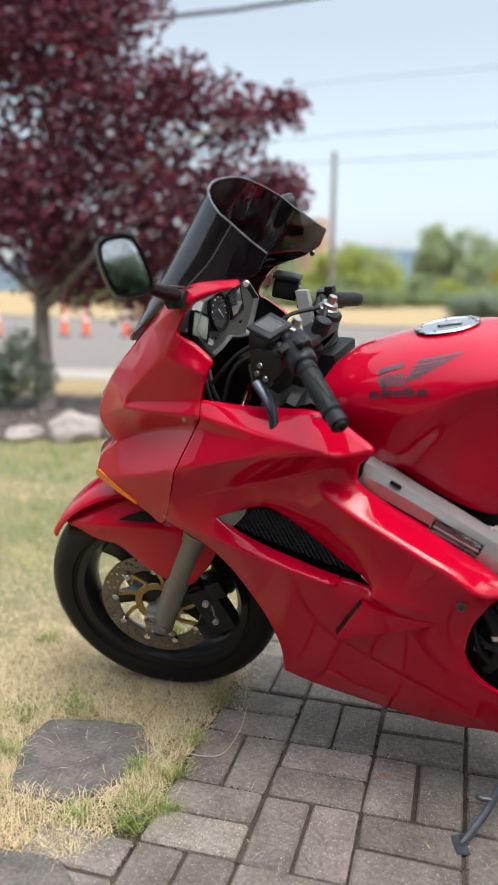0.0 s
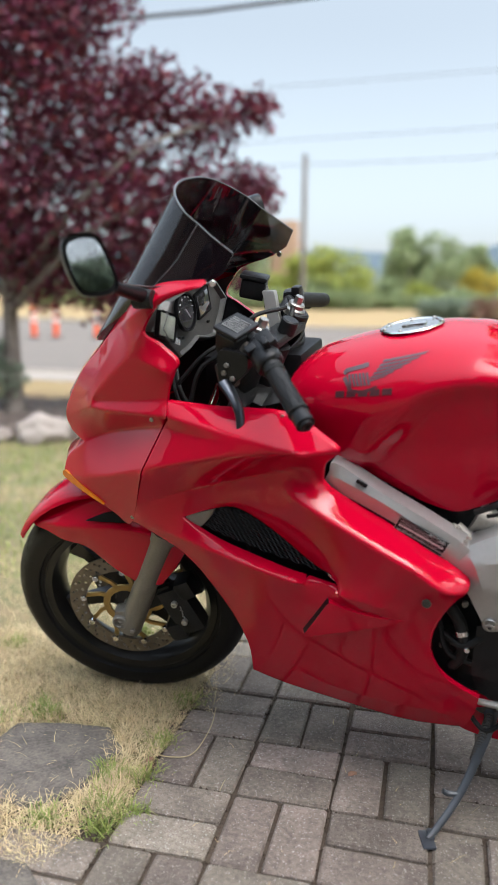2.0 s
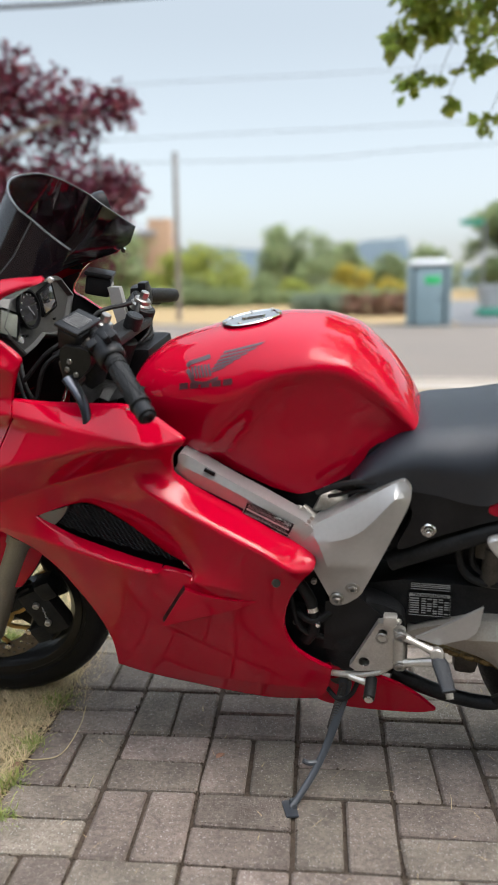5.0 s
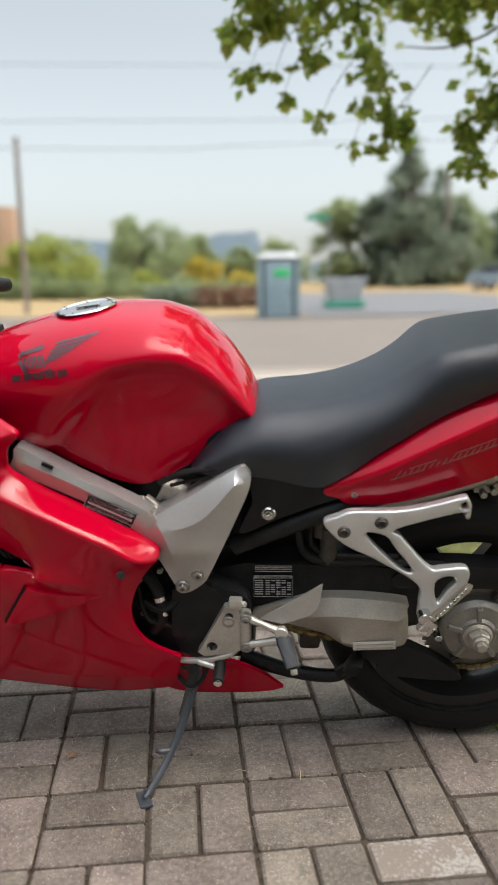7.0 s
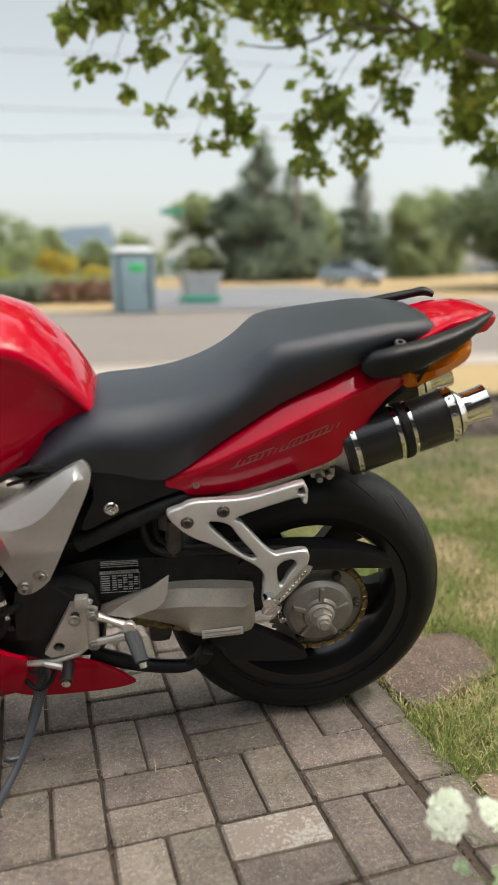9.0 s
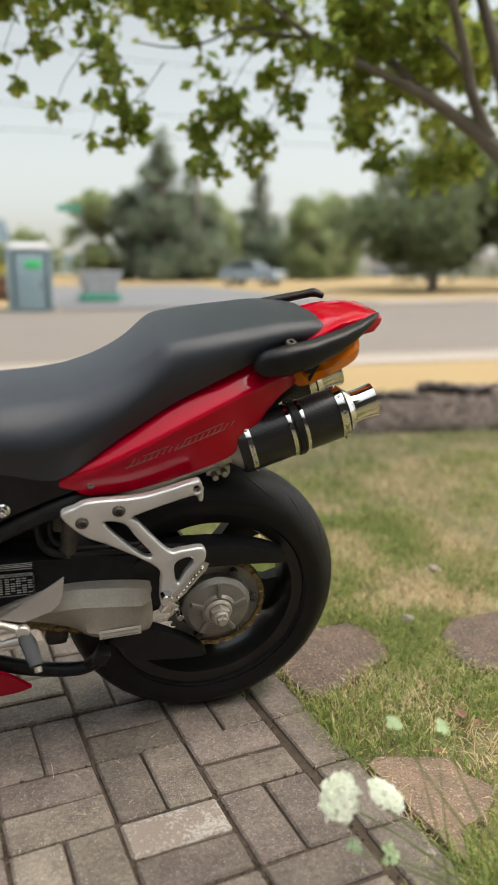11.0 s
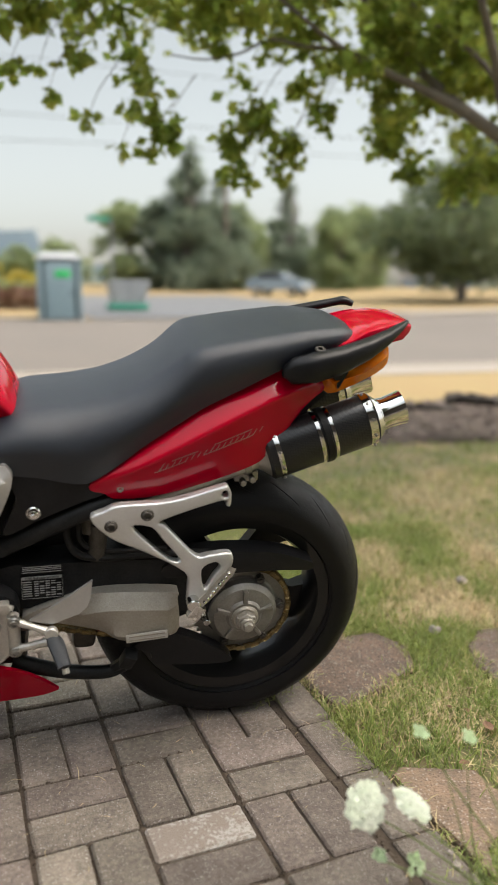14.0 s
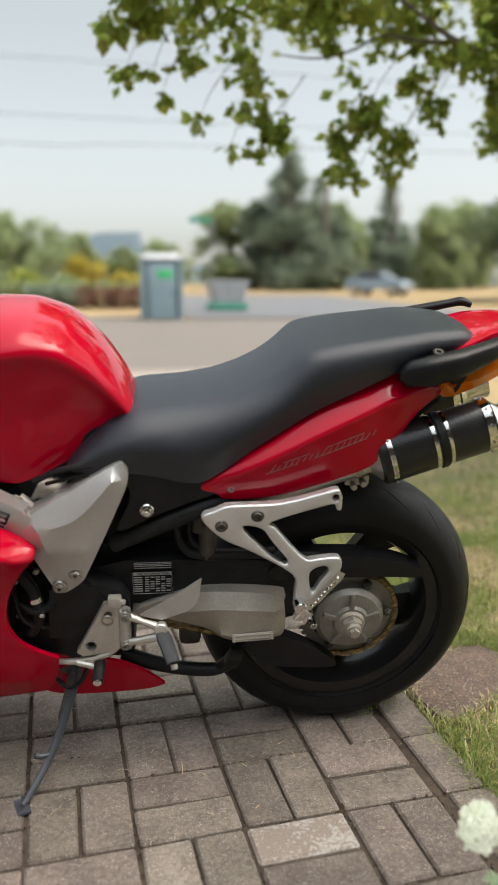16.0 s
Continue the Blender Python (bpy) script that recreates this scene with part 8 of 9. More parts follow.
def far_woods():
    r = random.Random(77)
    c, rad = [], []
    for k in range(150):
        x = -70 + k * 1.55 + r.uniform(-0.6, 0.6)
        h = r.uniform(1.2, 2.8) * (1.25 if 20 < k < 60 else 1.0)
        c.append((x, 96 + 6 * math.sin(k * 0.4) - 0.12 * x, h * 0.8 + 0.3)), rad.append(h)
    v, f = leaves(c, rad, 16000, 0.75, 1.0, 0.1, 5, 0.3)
    tagged(sheet("far_woods", v, f, HAZELEAF), "distant woods along the horizon, grey-green with painted haze", "woods", kind="stuff")


far_woods()


# hills sheet, its aerial haze painted into the base colour
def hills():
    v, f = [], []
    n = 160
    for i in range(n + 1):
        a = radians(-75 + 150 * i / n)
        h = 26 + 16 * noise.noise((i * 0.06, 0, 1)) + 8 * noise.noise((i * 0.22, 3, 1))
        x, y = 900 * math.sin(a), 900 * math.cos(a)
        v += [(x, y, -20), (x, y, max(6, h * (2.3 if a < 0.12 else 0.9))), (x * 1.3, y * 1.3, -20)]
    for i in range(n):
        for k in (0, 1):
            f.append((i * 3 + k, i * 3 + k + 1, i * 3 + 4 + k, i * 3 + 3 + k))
    tagged(sheet("backdrop", v, f, HILLS, smooth=True), "low hills on the horizon, blue-grey with painted haze", "hills", kind="structure")


hills()


# ---- unseen wall added behind the walker: closes the place and darkens reflections ----
def house():
    t = thing("wall_house", "unseen plain wall with an eave, added behind the paved strip for reflections", "wall", m=pose(0.7, -6.6, 0), kind="structure")
    part("wall", block((14, 0.25, 3.0), (0, 0, 1.5), 0.01), HOUSE, t)
    # the wing keeps the bright lawn out of the nose's reflections
    part("wing", block((0.25, 4.6, 3.0), (-4.4, 2.42, 1.5), 0.01), HOUSE, t)
    part("eave", block((14.8, 1.2, 0.18), (0, 0.4, 3.05), 0.02), WHITEPAINT, t)


house()


# ---- planting beds, rocks and timbers ----
def patch(name, cx, cy, rx, ry, material, label, seed, top=0.012, wob=0.3, n=40, category="planting bed"):
    v, f = [(cx, cy, top + 0.01)], []
    for k in range(n):
        a = 2 * math.pi * k / n
        s = 1 + wob * noise.noise((math.cos(a) * 1.7 + seed, math.sin(a) * 1.7, seed))
        for q, z in ((0.5, top + 0.012), (0.93, top), (1.0, -0.03)):
            v.append((cx + rx * s * q * math.cos(a), cy + ry * s * q * math.sin(a), z))
    for k in range(n):
        a, b = 1 + 3 * k, 1 + 3 * ((k + 1) % n)
        f += [(0, a, b), (a, a + 1, b + 1, b), (a + 1, a + 2, b + 2, b + 1)]
    return tagged(sheet(name, v, f, material, smooth=True), label, category, kind="structure")


patch("planting_bed", -3.6, 4.15, 2.4, 1.25, MULCH, "planting bed of grey-brown bark mulch", 2)
patch("planting_bed", 5.6, 3.1, 2.6, 1.0, MULCH, "planting bed of dark bark mulch", 4)


def mulch_chips():
    r = random.Random(41)
    v, f = [], []
    for k in range(5200):
        cx, cy, rx, ry = (5.6, 3.1, 2.5, 0.98) if k % 3 else (-3.6, 4.15, 2.3, 1.2)
        a, d = r.uniform(0, 6.283), math.sqrt(r.random())
        x, y = cx + rx * d * math.cos(a), cy + ry * d * math.sin(a)
        u = Vector((math.cos(a * 7), math.sin(a * 7), r.uniform(-0.4, 0.5))) * r.uniform(0.012, 0.045)
        w = Vector((-u.y, u.x, r.uniform(-0.01, 0.01))) * r.uniform(0.2, 0.5)
        c = Vector((x, y, 0.022 + r.uniform(0, 0.02)))
        i = len(v)
        v += [c - u - w, c + u - w * 0.7, c + u * 0.9 + w, c - u * 0.8 + w * 0.8, c + Vector((0, 0, 0.006))]
        f += [(i, i + 1, i + 4), (i + 1, i + 2, i + 4), (i + 2, i + 3, i + 4), (i + 3, i, i + 4)]
    tagged(sheet("mulch_chips", v, f, CHIP), "loose grey-brown bark chips on the beds", "mulch", kind="stuff")


mulch_chips()


def rock(x, y, z, sx, sy, sz, seed, label="pale weathered landscape rock"):
    bm = bmesh.new()
    bmesh.ops.create_icosphere(bm, subdivisions=3, radius=1)
    for v in bm.verts:
        k = 1 + 0.35 * noise.noise(v.co * 1.3 + Vector((seed, 0, 0))) + 0.12 * noise.noise(v.co * 4 + Vector((seed, 3, 0)))
        v.co = Vector((v.co.x * sx * k, v.co.y * sy * k, v.co.z * sz * k))
    ob = tagged(part("landscape_rock", bm, ROCK, None, "", 25), label, "rock", "rocks edging the bed")
    ob.matrix_world = pose(x, y, z + sz * 0.45, 0, 0, seed * 40)


for k, (x, y, sx, sz) in enumerate(((-2.25, 3.15, 0.2, 0.13), (-2.6, 3.05, 0.16, 0.07), (-1.95, 3.3, 0.12, 0.06), (-2.95, 3.0, 0.15, 0.06))):
    rock(x, y, 0.0, sx, sx * 0.7, sz, k + 1)
for k, (x, y, s) in enumerate(((2.02, -0.1, 0.018), (2.35, 0.2, 0.02), (1.49, -0.9, 0.008), (1.5, -0.87, 0.006))):
    rock(x, y, 0.0, s, s, s * 0.7, k + 9, "small pale pebble lying on the ground")


def timber(x, y, z, length, turn, r, label):
    bm = tube([(-length / 2, 0, 0), (-length * 0.2, 0.02, 0.01), (length * 0.25, -0.01, 0.0), (length / 2, 0, 0.01)], [r, r * 1.1, r * 0.95, r * 0.8], 12, 14)
    for v in bm.verts:
        v.co += Vector((noise.noise(v.co * 11 + Vector((5, 0, 0))), noise.noise(v.co * 13), noise.noise(v.co * 17 + Vector((0, 3, 0))))) * 0.7 * r
    ob = tagged(part("edging_timber", bm, CHARRED, None, "", 40), label, "timber", "blackened timbers")
    ob.matrix_world = pose(x, y, z, 0, 2, turn)


timber(5.2, 3.6, 0.06, 0.62, -35, 0.05, "blackened old timber lying along the bed")
timber(4.6, 3.55, 0.03, 0.5, -30, 0.03, "thin blackened timber lying along the bed")

# ---- grass, weeds and flowers ----
def in_paving(x, y):
    return (x > 0.06 if y > -0.1 else x > 0.0 if y > -0.55 else x > -0.06 - 0.5 * max(0.0, -0.62 - y) if y > -0.75 else x > -0.22) & (x < 1.50 + 0.035 * noise.noise((y * 9, 0.3, 1.0))) & (y < 0.80)


SLABS = [[(-0.38, -0.28), (-0.26, -0.25), (-0.15, -0.24), (-0.09, -0.32), (-0.12, -0.47), (-0.17, -0.55), (-0.31, -0.55), (-0.395, -0.38)],
         [(-0.55, -0.73), (-0.36, -0.71), (-0.11, -0.685), (-0.06, -0.73), (-0.10, -0.95), (-0.55, -0.95)],
         [(1.53, -0.24), (1.56, -0.10), (1.714, -0.02), (1.85, -0.034), (1.895, -0.142), (1.84, -0.262), (1.681, -0.335), (1.54, -0.373)],
         [(2.00, -0.33), (2.05, -0.21), (2.156, -0.135), (2.37, -0.16), (2.62, -0.25), (2.50, -0.44), (2.14, -0.45), (2.01, -0.42)],
         [(1.525, -0.635), (1.56, -0.62), (1.70, -0.685), (1.698, -0.75), (1.725, -0.80), (1.65, -0.868), (1.575, -0.872), (1.535, -0.96)]]


def on_slab(x, y, grow=1.0):
    for pts in SLABS:
        cx, cy = sum(p[0] for p in pts) / len(pts), sum(p[1] for p in pts) / len(pts)
        if abs(x - cx) < 0.4 and abs(y - cy) < 0.3 and inside(cx + (x - cx) / grow, cy + (y - cy) / grow, pts):
            return True
    return False


def blades(spots, r, length, width, lean, base=0.0, bend=0.5):
    """Verts and faces of tapering, bent grass blades at the spots."""
    v, f = [], []
    for x, y in spots:
        a, l = r.uniform(0, 6.283), length * r.uniform(0.5, 1.3)
        t = lean * r.uniform(0.5, 1.4)
        dx, dy, dz = math.cos(a) * math.sin(t), math.sin(a) * math.sin(t), math.cos(t)
        px, py = -math.sin(a), math.cos(a)
        w = width * r.uniform(0.7, 1.3)
        k = len(v)
        mx, my, mz = x + dx * l * 0.55, y + dy * l * 0.55, base + dz * l * 0.55
        sx = r.uniform(-0.35, 0.35)
        ex, ey, ez = mx + (dx + sx * px) * l * 0.5, my + (dy + sx * py) * l * 0.5, max(base + 0.002, mz + (dz - bend * r.uniform(0.4, 1.2)) * l * 0.45)
        v += [(x - px * w, y - py * w, base - 0.006), (x + px * w, y + py * w, base - 0.006), (mx - px * w * 0.8, my - py * w * 0.8, mz), (mx + px * w * 0.8, my + py * w * 0.8, mz), (ex, ey, ez)]
        f += [(k, k + 1, k + 3, k + 2), (k + 2, k + 3, k + 4)]
    return v, f


# worn, dried-out places in the lawn: x, y, reach
DRY_SPOTS = [(1.97, 0.01, 0.10), (2.14, 0.08, 0.13), (2.80, 0.45, 0.30), (2.98, 1.15, 0.32), (3.25, 1.75, 0.35), (2.32, -0.10, 0.10), (1.85, -0.74, 0.15), (1.60, -0.56, 0.06), (2.05, -0.62, 0.10)]


def sow():
    r = random.Random(12)
    dry, green, mat_dry, far_dry, far_green = [], [], [], [], []
    def green_here(x, y, s=1.6, b=0.0):
        return noise.noise((x * s, y * s, 4.0)) + 0.35 * noise.noise((x * s * 4, y * s * 4, 9.0)) + b > 0
    while len(mat_dry) < 36000:                       # straw about the front wheel
        x, y = (r.uniform(-0.72, 0.14), r.uniform(-0.95, 0.2)) if len(mat_dry) % 4 else (r.uniform(-1.5, 0.14), r.uniform(-0.6, 0.8))
        if x > 0.0 and r.random() < 0.55 + x * 3:
            continue
        if in_paving(x, y) or (on_slab(x, y, 0.97 + 0.16 * noise.noise((x * 14, y * 14, 2))) and r.random() < 0.975):
            continue
        mat_dry.append((x, y))
    tufts = [(-0.45, -0.28), (-0.365, -0.20), (-0.33, -0.22), (-0.40, -0.435), (-0.085, -0.405), (0.0, -0.395), (-0.048, -0.505), (0.012, -0.512), (-0.027, -0.565), (-0.147, -0.57), (-0.01, -0.265), (-0.015, -0.078), (-0.62, 0.1), (-0.28, 0.28), (-0.55, -0.30)]
    for cx, cy in tufts:
        for _ in range(150):
            green.append((cx + r.gauss(0, 0.017), cy + r.gauss(0, 0.014)))
    n = 0
    while n < 105000:                                    # lawn beside and behind the rear wheel
        x, y = (r.uniform(1.49, 2.7), r.uniform(-1.25, 0.9)) if n % 3 else (r.uniform(1.49, 4.2), r.uniform(-0.9, 1.7))
        n += 1
        if in_paving(x, y) or (on_slab(x, y, 0.95 + 0.22 * noise.noise((x * 12, y * 12, 2))) and r.random() < 0.985):
            continue
        if 1.5 < x < 2.0 and -0.95 < y < -0.6 and r.random() < 0.6:
            continue
        worn = sum(math.exp(-((x - a) ** 2 + (y - b) ** 2) / (c * c)) for a, b, c in DRY_SPOTS)
        if worn > 0.5 and r.random() < 0.25:
            continue
        (green if green_here(x, y, 3.4, 0.16 + r.gauss(0, 0.30) - 0.5 * worn) else dry).append((x, y))
    for _ in range(900):
        green.append((r.gauss(1.58, 0.07), r.gauss(-0.99, 0.05)))
    for _ in range(260):
        green.append((r.gauss(1.40, 0.04), r.gauss(-0.22, 0.035)))
    n = 0
    while n < 56000:                                    # lawn further off, either side
        x, y = (r.uniform(-5.0, 1.0), r.uniform(0.6, 3.2)) if n % 2 else (r.uniform(1.0, 7.5), r.uniform(0.8, 2.9))
        n += 1
        if in_paving(x, y):
            continue
        lush = (0.27 if y > 2.2 else 0.14 if x < 0.5 else 0.14) + r.gauss(0, 0.16) - 0.38 * sum(math.exp(-((x - a) ** 2 + (y - b) ** 2) / (c * c)) for a, b, c in DRY_SPOTS)
        (far_green if green_here(x, y, 2.0, lush) else far_dry).append((x, y))
    parts = [blades(mat_dry, r, 0.036, 0.0007, 1.48, 0.0, 0.25), blades(dry, r, 0.042, 0.0012, 1.15, -0.010), blades(far_dry, r, 0.045, 0.0018, 1.1, -0.012)]
    v, f = [], []
    for a, b in parts:
        k = len(v)
        v += a
        f += [tuple(i + k for i in q) for q in b]
    tagged(sheet("dry_grass", v, f, BLADE_DRY), "matted straw-coloured dry grass", "grass", kind="stuff")
    parts = [blades(green, r, 0.042, 0.0013, 0.85, -0.010), blades(far_green, r, 0.045, 0.0018, 0.85, -0.012)]
    v, f = [], []
    for a, b in parts:
        k = len(v)
        v += a
        f += [tuple(i + k for i in q) for q in b]
    tagged(sheet("green_grass", v, f, BLADE_GREEN), "tufts of short green grass", "grass", kind="stuff")
    # clippings and grit that lie on the paving
    spots = [(r.uniform(-0.25, 1.5), r.uniform(-1.1, 0.2)) for _ in range(260)]
    v, f = blades(spots, r, 0.028, 0.0007, 1.52, 0.002, 0.05)
    tagged(sheet("grass_clippings", v, f, BLADE_DRY), "dry clippings scattered over the paving", "clippings", kind="stuff")


sow()


def umbel(x, y, z, rad, tilt, seed, heads=26):
    """A flat flower head of many tiny white florets on fine rays."""
    r = random.Random(seed)
    m = pose(x, y, z, *tilt)
    v, f = [], []
    rays = []
    for k in range(heads):
        a, d = k * 2.4, rad * math.sqrt((k + 0.5) / heads)
        c = Vector((d * math.cos(a), d * math.sin(a), 0.25 * rad * (1 - (d / rad) ** 2)))
        rays.append(tube([m @ Vector((0, 0, -rad * 0.7)), m @ (c * 0.7 + Vector((0, 0, -rad * 0.2))), m @ c], 0.0006, 4, 2))
        for _ in range(60 if heads > 9 else 14):
            p = c + Vector((r.gauss(0, 1), r.gauss(0, 1), r.gauss(0, 0.28))) * rad * 0.12
            u = Vector((r.gauss(0, 1), r.gauss(0, 1), r.gauss(0, 0.4))).normalized() * 0.0048
            w = u.cross(Vector((0, 0, 1))).normalized() * 0.0045
            i = len(v)
            v += [m @ (p - u), m @ (p + w + Vector((0, 0, 0.0008))), m @ (p + u), m @ (p - w + Vector((0, 0, 0.0008)))]
            f.append((i, i + 1, i + 2, i + 3))
    return v, f, mesh_of(*rays)


def wild_carrot():
    t = thing("wild_carrot", "wild carrot weed with pale lacy flower heads beside the paving", "flower", m=pose(0, 0, 0))
    heads = [((1.268, -0.945, 0.215), 0.030, (58, 10, 0), 1), ((1.333, -0.975, 0.218), 0.027, (14, 26, 0), 2), ((1.338, -0.985, 0.120), 0.017, (60, 0, 20), 3), ((1.292, -0.955, 0.125), 0.009, (15, 0, -30), 4), ((1.345, -0.97, 0.335), 0.010, (30, 0, 0), 5), ((1.395, -1.02, 0.345), 0.009, (35, 10, 0), 6)]
    root = Vector((1.50, -1.12, 0.0))
    for p, rad, tilt, seed in heads:
        v, f, rays = umbel(*p, rad, tilt, seed, 26 if seed < 3 else 7)
        h = sheet("flower_head" if seed < 3 else "leaflet", v, f, PETAL if seed < 3 else GREENHEAD, t)
        part("flower_rays", rays, STEM, h)
        low = pose(*p, *tilt) @ Vector((0, 0, -rad * 0.7))
        part("stem", tube([root + Vector((0.01 * seed, 0, 0)), root.lerp(low, 0.5) + Vector((0, 0, 0.03)), low], [0.0022, 0.0017, 0.0010], 6, 6), STEM, t)
    for k in range(2):
        a = Vector((1.42 + 0.03 * k, -1.06 + 0.01 * k, 0.02))
        part("stem", tube([a, a + Vector((-0.02 - 0.01 * k, 0.03, 0.13)), a + Vector((-0.05, 0.06 - 0.02 * k, 0.27 + 0.02 * k))], [0.0016, 0.0012, 0.0006], 6, 6), STEM, t)
    r = random.Random(5)
    v, f = [], []
    for k in range(160):
        c = Vector((r.uniform(1.33, 1.52), r.uniform(-1.12, -0.97), r.uniform(0.02, 0.15)))
        u = Vector((r.gauss(0, 1), r.gauss(0, 1), r.gauss(0, 0.6))).normalized() * r.uniform(0.006, 0.016)
        w = u.cross(Vector((0, 0, 1))) * 0.12
        i = len(v)
        v += [c, c + u * 0.5 + w, c + u, c + u * 0.5 - w]
        f.append((i, i + 1, i + 2, i + 3))
    sheet("feathery_leaves", v, f, STEM, t)


wild_carrot()


def leaf_litter():
    r = random.Random(8)
    for k in range(8):
        x, y = (r.gauss(1.76, 0.09), r.gauss(-0.62, 0.06)) if k < 5 else (r.uniform(-0.1, 1.5), r.uniform(-0.9, 0.0))
        s = r.uniform(0.018, 0.038)
        pts = [(0, 0), (0.35, 0.3), (0.7, 0.26), (1.0, 0.0), (0.7, -0.28), (0.35, -0.32)]
        v = [(a * s, b * s, 0.006 + 0.2 * s * (abs(b) + 0.3 * a * a)) for a, b in pts] + [(0.5 * s, 0, 0.003)]
        o = tagged(sheet("fallen_leaf", v, [(i, (i + 1) % 6, 6) for i in range(6)], DEADLEAF), "curled brown fallen leaf on the ground", "leaf", "fallen leaves")
        o.matrix_world = pose(x, y, 0.004, 0, 0, r.uniform(0, 360))


leaf_litter()
part_root = tagged(part("dry_runner", tube([(0.07, -0.10, 0.006), (0.085, -0.2, 0.010), (0.075, -0.30, 0.006), (0.03, -0.325, 0.006), (-0.02, -0.318, 0.004)], 0.0012, 6, 8), BLADE_DRY), "bent dry plant runner lying on the paving", "runner")

# ---- paved strip: basket weave of concrete pavers, set in dark soil ----
MOD = 0.2


def brick_mesh(lx, ly, h, seed):
    bm = bmesh.new()
    bmesh.ops.create_cube(bm, size=1)
    for v in bm.verts:
        v.co = Vector((v.co.x * lx, v.co.y * ly, v.co.z * h))
    bmesh.ops.bevel(bm, geom=[e for e in bm.edges if e.verts[0].co.z > 0 or e.verts[1].co.z > 0], offset=0.0045, segments=1, affect="EDGES")
    for v in bm.verts:
        v.co += Vector((noise.noise(v.co * 30 + Vector((seed, 0, 0))), noise.noise(v.co * 30 + Vector((0, seed, 0))), 0)) * 0.004
    me = bpy.data.meshes.new("brick")
    bm.to_mesh(me)
    bm.free()
    me.materials.append(PAVER)
    return me


BRICKS = [brick_mesh(0.1915, 0.0925, 0.06, s) for s in range(5)]
paving = tagged(sheet("paved_strip", [(-0.32, -3.02, -0.009), (-2.6, -3.02, -0.009), (-2.6, -6.5, -0.009), (3.6, -6.5, -0.009), (3.6, -3.02, -0.009), (1.52, -3.02, -0.009), (1.52, 0.82, -0.009), (-0.02, 0.82, -0.009), (-0.02, -0.5, -0.009), (-0.32, -0.5, -0.009)], [(0, 1, 2, 3, 4, 5, 6, 7, 8, 9)], SOIL),
                "strip of brown-grey concrete pavers laid in basket weave", "paving", kind="structure")
_q = random.Random(4)


STAINED = BRICKS[0].copy()
STAINED.materials.clear()
_lime = (mat("lime_stained_paver", (0.235, 0.195, 0.163), 0.9, vary=0.85, scale=16, tint=(0.40, 0.375, 0.345), bump=1.0, bump_scale=300))
_lime.node_tree.nodes["Map Range"].inputs["From Min"].default_value = 0.98
_lime.node_tree.nodes["Map Range"].inputs["From Max"].default_value = 1.16
STAINED.materials.append(_lime)


def lay(x, y, turn, me=None):
    ob = new("brick", me or BRICKS[_q.randrange(5)])
    ob.parent = paving
    ob.matrix_world = pose(x + _q.uniform(-0.0015, 0.0015), y + _q.uniform(-0.0015, 0.0015), -0.03 + _q.uniform(-0.003, 0.002), _q.uniform(-0.5, 0.5), _q.uniform(-0.5, 0.5), turn + _q.uniform(-0.8, 0.8))


for j in range(-4, 15):
    for i in range(-1, 7):
        if i == -1 and j < 3:
            continue
        x, y = (i + 0.5) * MOD, -(j + 0.5) * MOD
        if (i + j) % 2:
            lay(x - 0.05, y, 90), lay(x + 0.05, y, 90)
        else:
            white = STAINED if (i, j) in ((5, 3), (4, 4)) else None
            lay(x, y - 0.05, 0, white if i == 4 else None), lay(x, y + 0.05, 0, white)
for k in range(19):
    lay(1.468, 0.7 - k * MOD, 90)


def terrace():
    """The pavers between the strip and the house, joined into one."""
    r = random.Random(51)
    v, f = [], []
    for j in range(15, 33):
        for i in range(-13, 18):
            x, y = (i + 0.5) * MOD, -(j + 0.5) * MOD
            for s in (-0.05, 0.05):
                a, b, hx, hy = (x + s, y, 0.0455, 0.095) if (i + j) % 2 else (x, y + s, 0.095, 0.0455)
                z, k = r.uniform(-0.003, 0.002), len(v)
                v += [(a + sx * (hx - d), b + sy * (hy - d), z - e) for d, e in ((0.004, 0.0), (0.0, 0.004), (0.0, 0.05)) for sx, sy in ((-1, -1), (1, -1), (1, 1), (-1, 1))]
                f += [(k, k + 1, k + 2, k + 3)] + [(k + 4 * q + c, k + 4 * q + 4 + c, k + 4 * q + 4 + (c + 1) % 4, k + 4 * q + (c + 1) % 4) for q in (0, 1) for c in range(4)]
    o = sheet("bricks", v, f, PAVER, paving)
    tagged(o, "more brown-grey pavers towards the house", kind="stuff")


terrace()


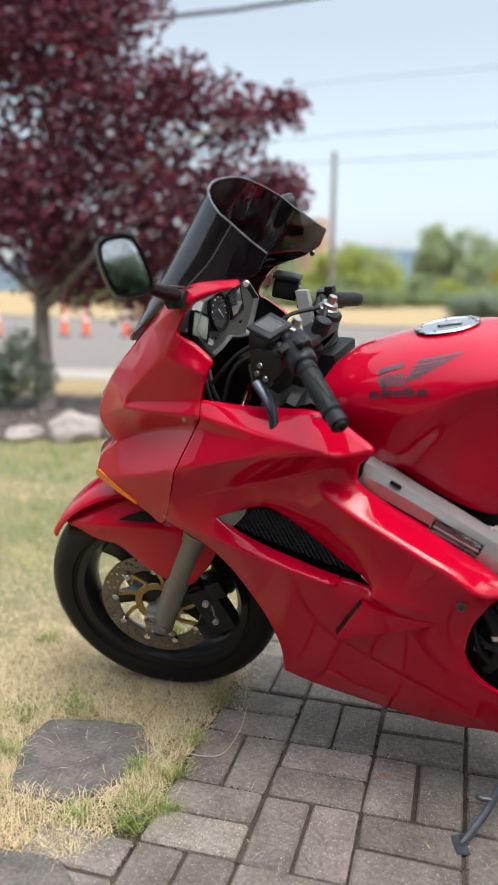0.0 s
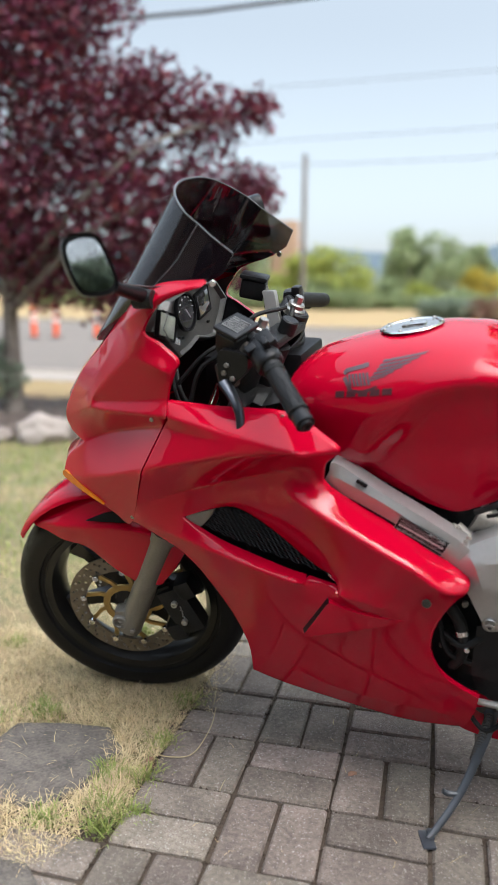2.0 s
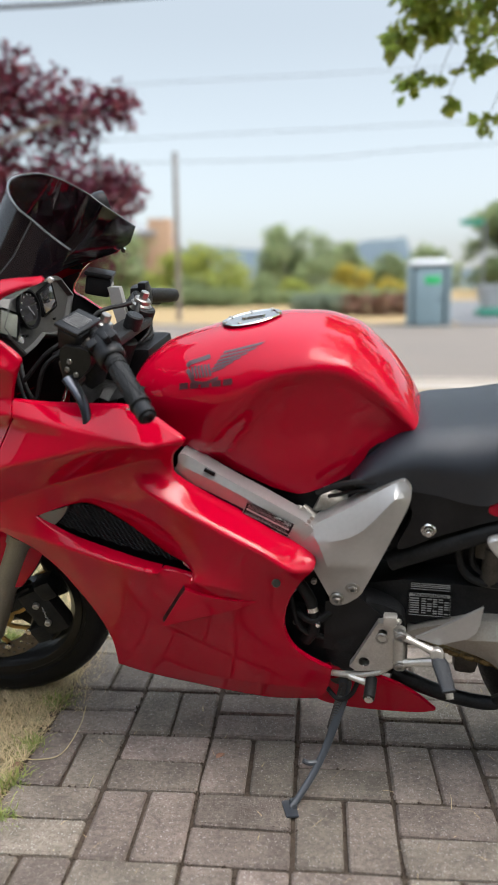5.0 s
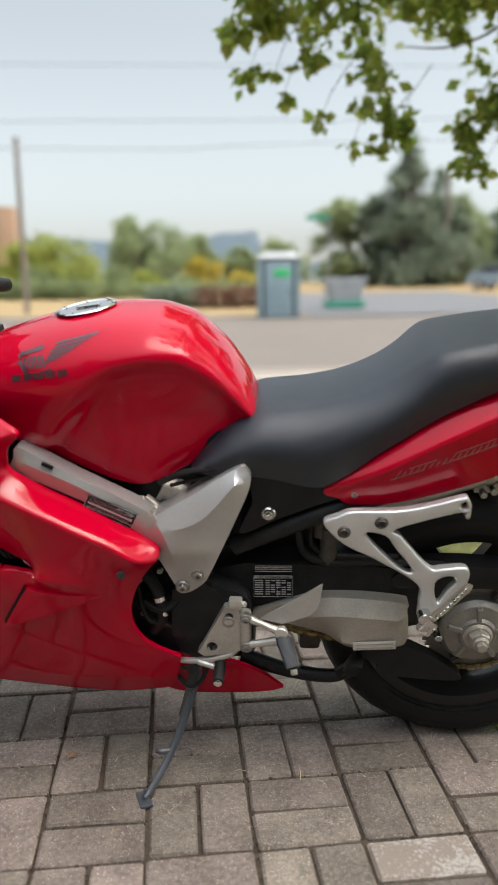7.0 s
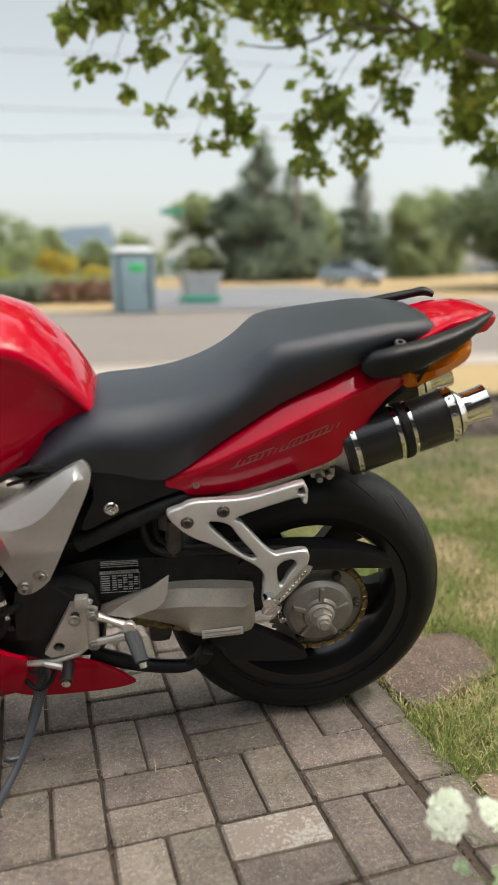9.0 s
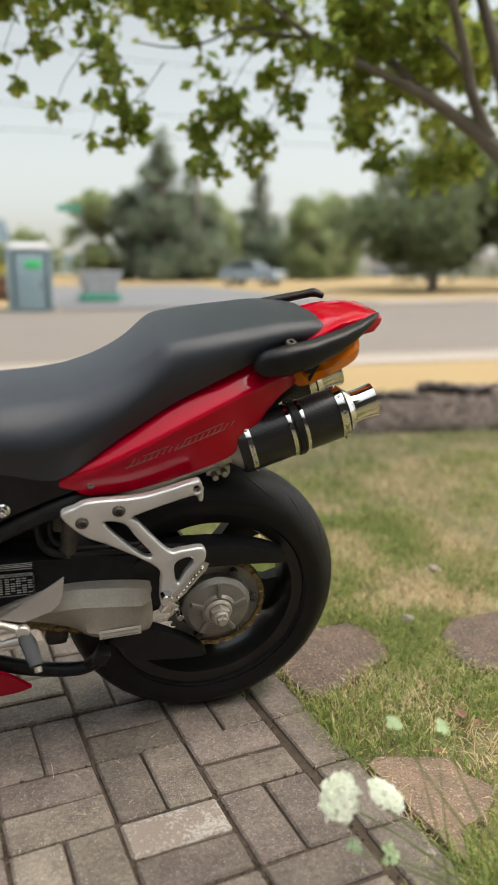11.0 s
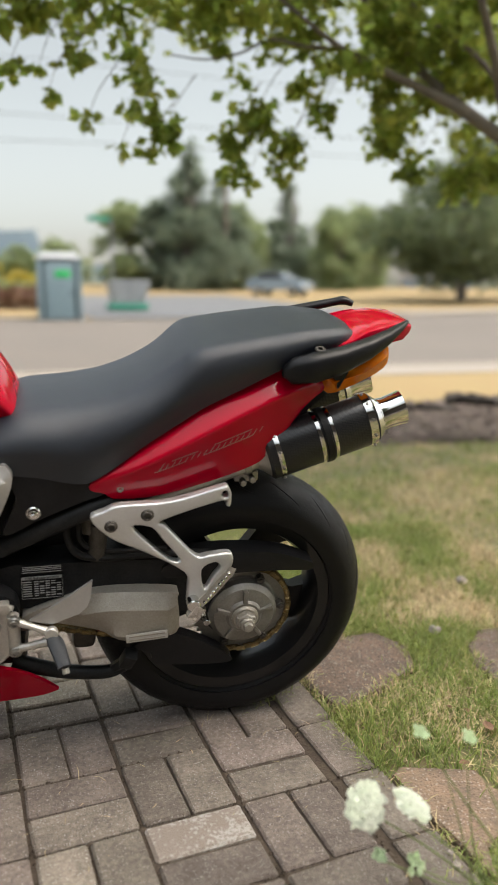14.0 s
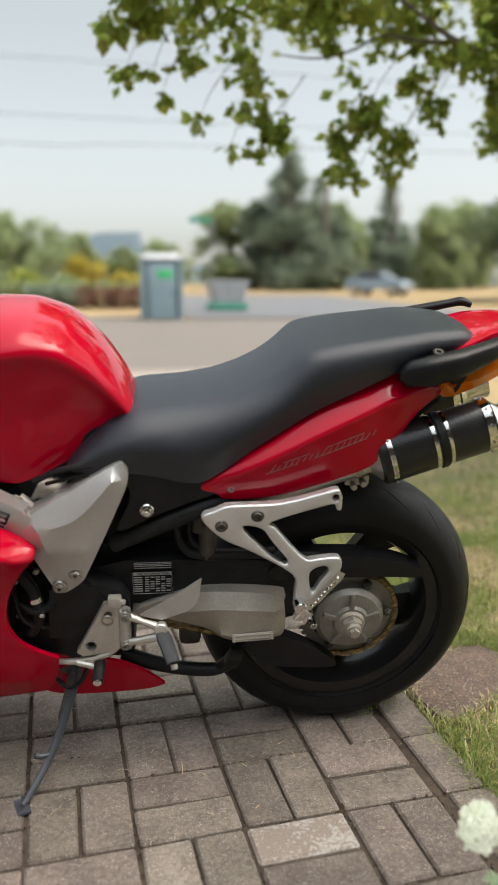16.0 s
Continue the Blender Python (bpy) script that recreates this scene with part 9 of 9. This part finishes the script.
def joint_soil():
    """Crumbs of soil and moss that fill and spill from the joints."""
    r = random.Random(31)
    v, f = [], []
    shape = [(1, 0, 0), (0, 1, 0), (-1, 0, 0), (0, -1, 0), (0, 0, 1)]
    for _ in range(5200):
        i, j = r.randrange(-1, 8), r.randrange(-3, 9)
        if i == -1 and j < 3:
            continue
        kind = r.random()
        x, y = i * MOD, -j * MOD
        if kind < 0.4:
            x += r.gauss(0, 0.0035)
            y -= r.uniform(0, MOD)
        elif kind < 0.8:
            y += r.gauss(0, 0.0035)
            x += r.uniform(0, MOD)
        elif (i + j) % 2:
            x += 0.1 + r.gauss(0, 0.003)
            y -= r.uniform(0, MOD)
        else:
            y -= 0.1 + r.gauss(0, 0.003)
            x += r.uniform(0, MOD)
        if x > 1.51 or noise.noise((x * 9, y * 9, 3)) < -0.1:
            continue
        s = r.uniform(0.0015, 0.0045)
        k = len(v)
        v += [(x + a * s * r.uniform(0.7, 1.4), y + b * s * r.uniform(0.7, 1.4), -0.0065 + c * s * 1.3) for a, b, c in shape]
        f += [(k, k + 1, k + 4), (k + 1, k + 2, k + 4), (k + 2, k + 3, k + 4), (k + 3, k, k + 4)]
    tagged(sheet("joint_soil", v, f, SOIL), "crumbs of dark soil in the paving joints", "soil", kind="stuff")


joint_soil()


def slab(name, pts, top, material, label):
    o = curve([(x, y, 0) for x, y in pts for _ in (0, 1)], 6, True)
    v = [(p.x + 0.012 * noise.noise((p.x * 25, p.y * 25, 1)), p.y + 0.012 * noise.noise((p.x * 25, p.y * 25, 7)), z) for z in (-0.05, top - 0.006) for p in o]
    c = Vector((sum(p.x for p in o) / len(o), sum(p.y for p in o) / len(o), 0))
    v += [(c.x + (p.x - c.x) * 0.965, c.y + (p.y - c.y) * 0.965, top) for p in o] + [(c.x, c.y, top + 0.002)]
    n = len(o)
    f = [(r * n + k, r * n + (k + 1) % n, (r + 1) * n + (k + 1) % n, (r + 1) * n + k) for r in (0, 1) for k in range(n)] + [(2 * n + k, 2 * n + (k + 1) % n, 3 * n) for k in range(n)]
    tagged(sheet(name, v, f, material, smooth=False), label, "stepping slab", "stepping slabs")


for pts, top, m, label in zip(SLABS, (0.002, 0.001, 0.0, 0.0, 0.0), (SLAB, SLAB, BROWNSLAB, BROWNSLAB, BUFF),
                              ("dark grey concrete stepping slab sunk in dry grass", "dark grey concrete slab sunk in dry grass", "brown-grey concrete slab behind the wheel", "brown-grey concrete slab in the lawn", "buff concrete slab beside the paving")):
    slab("stepping_slab", pts, top, m, label)
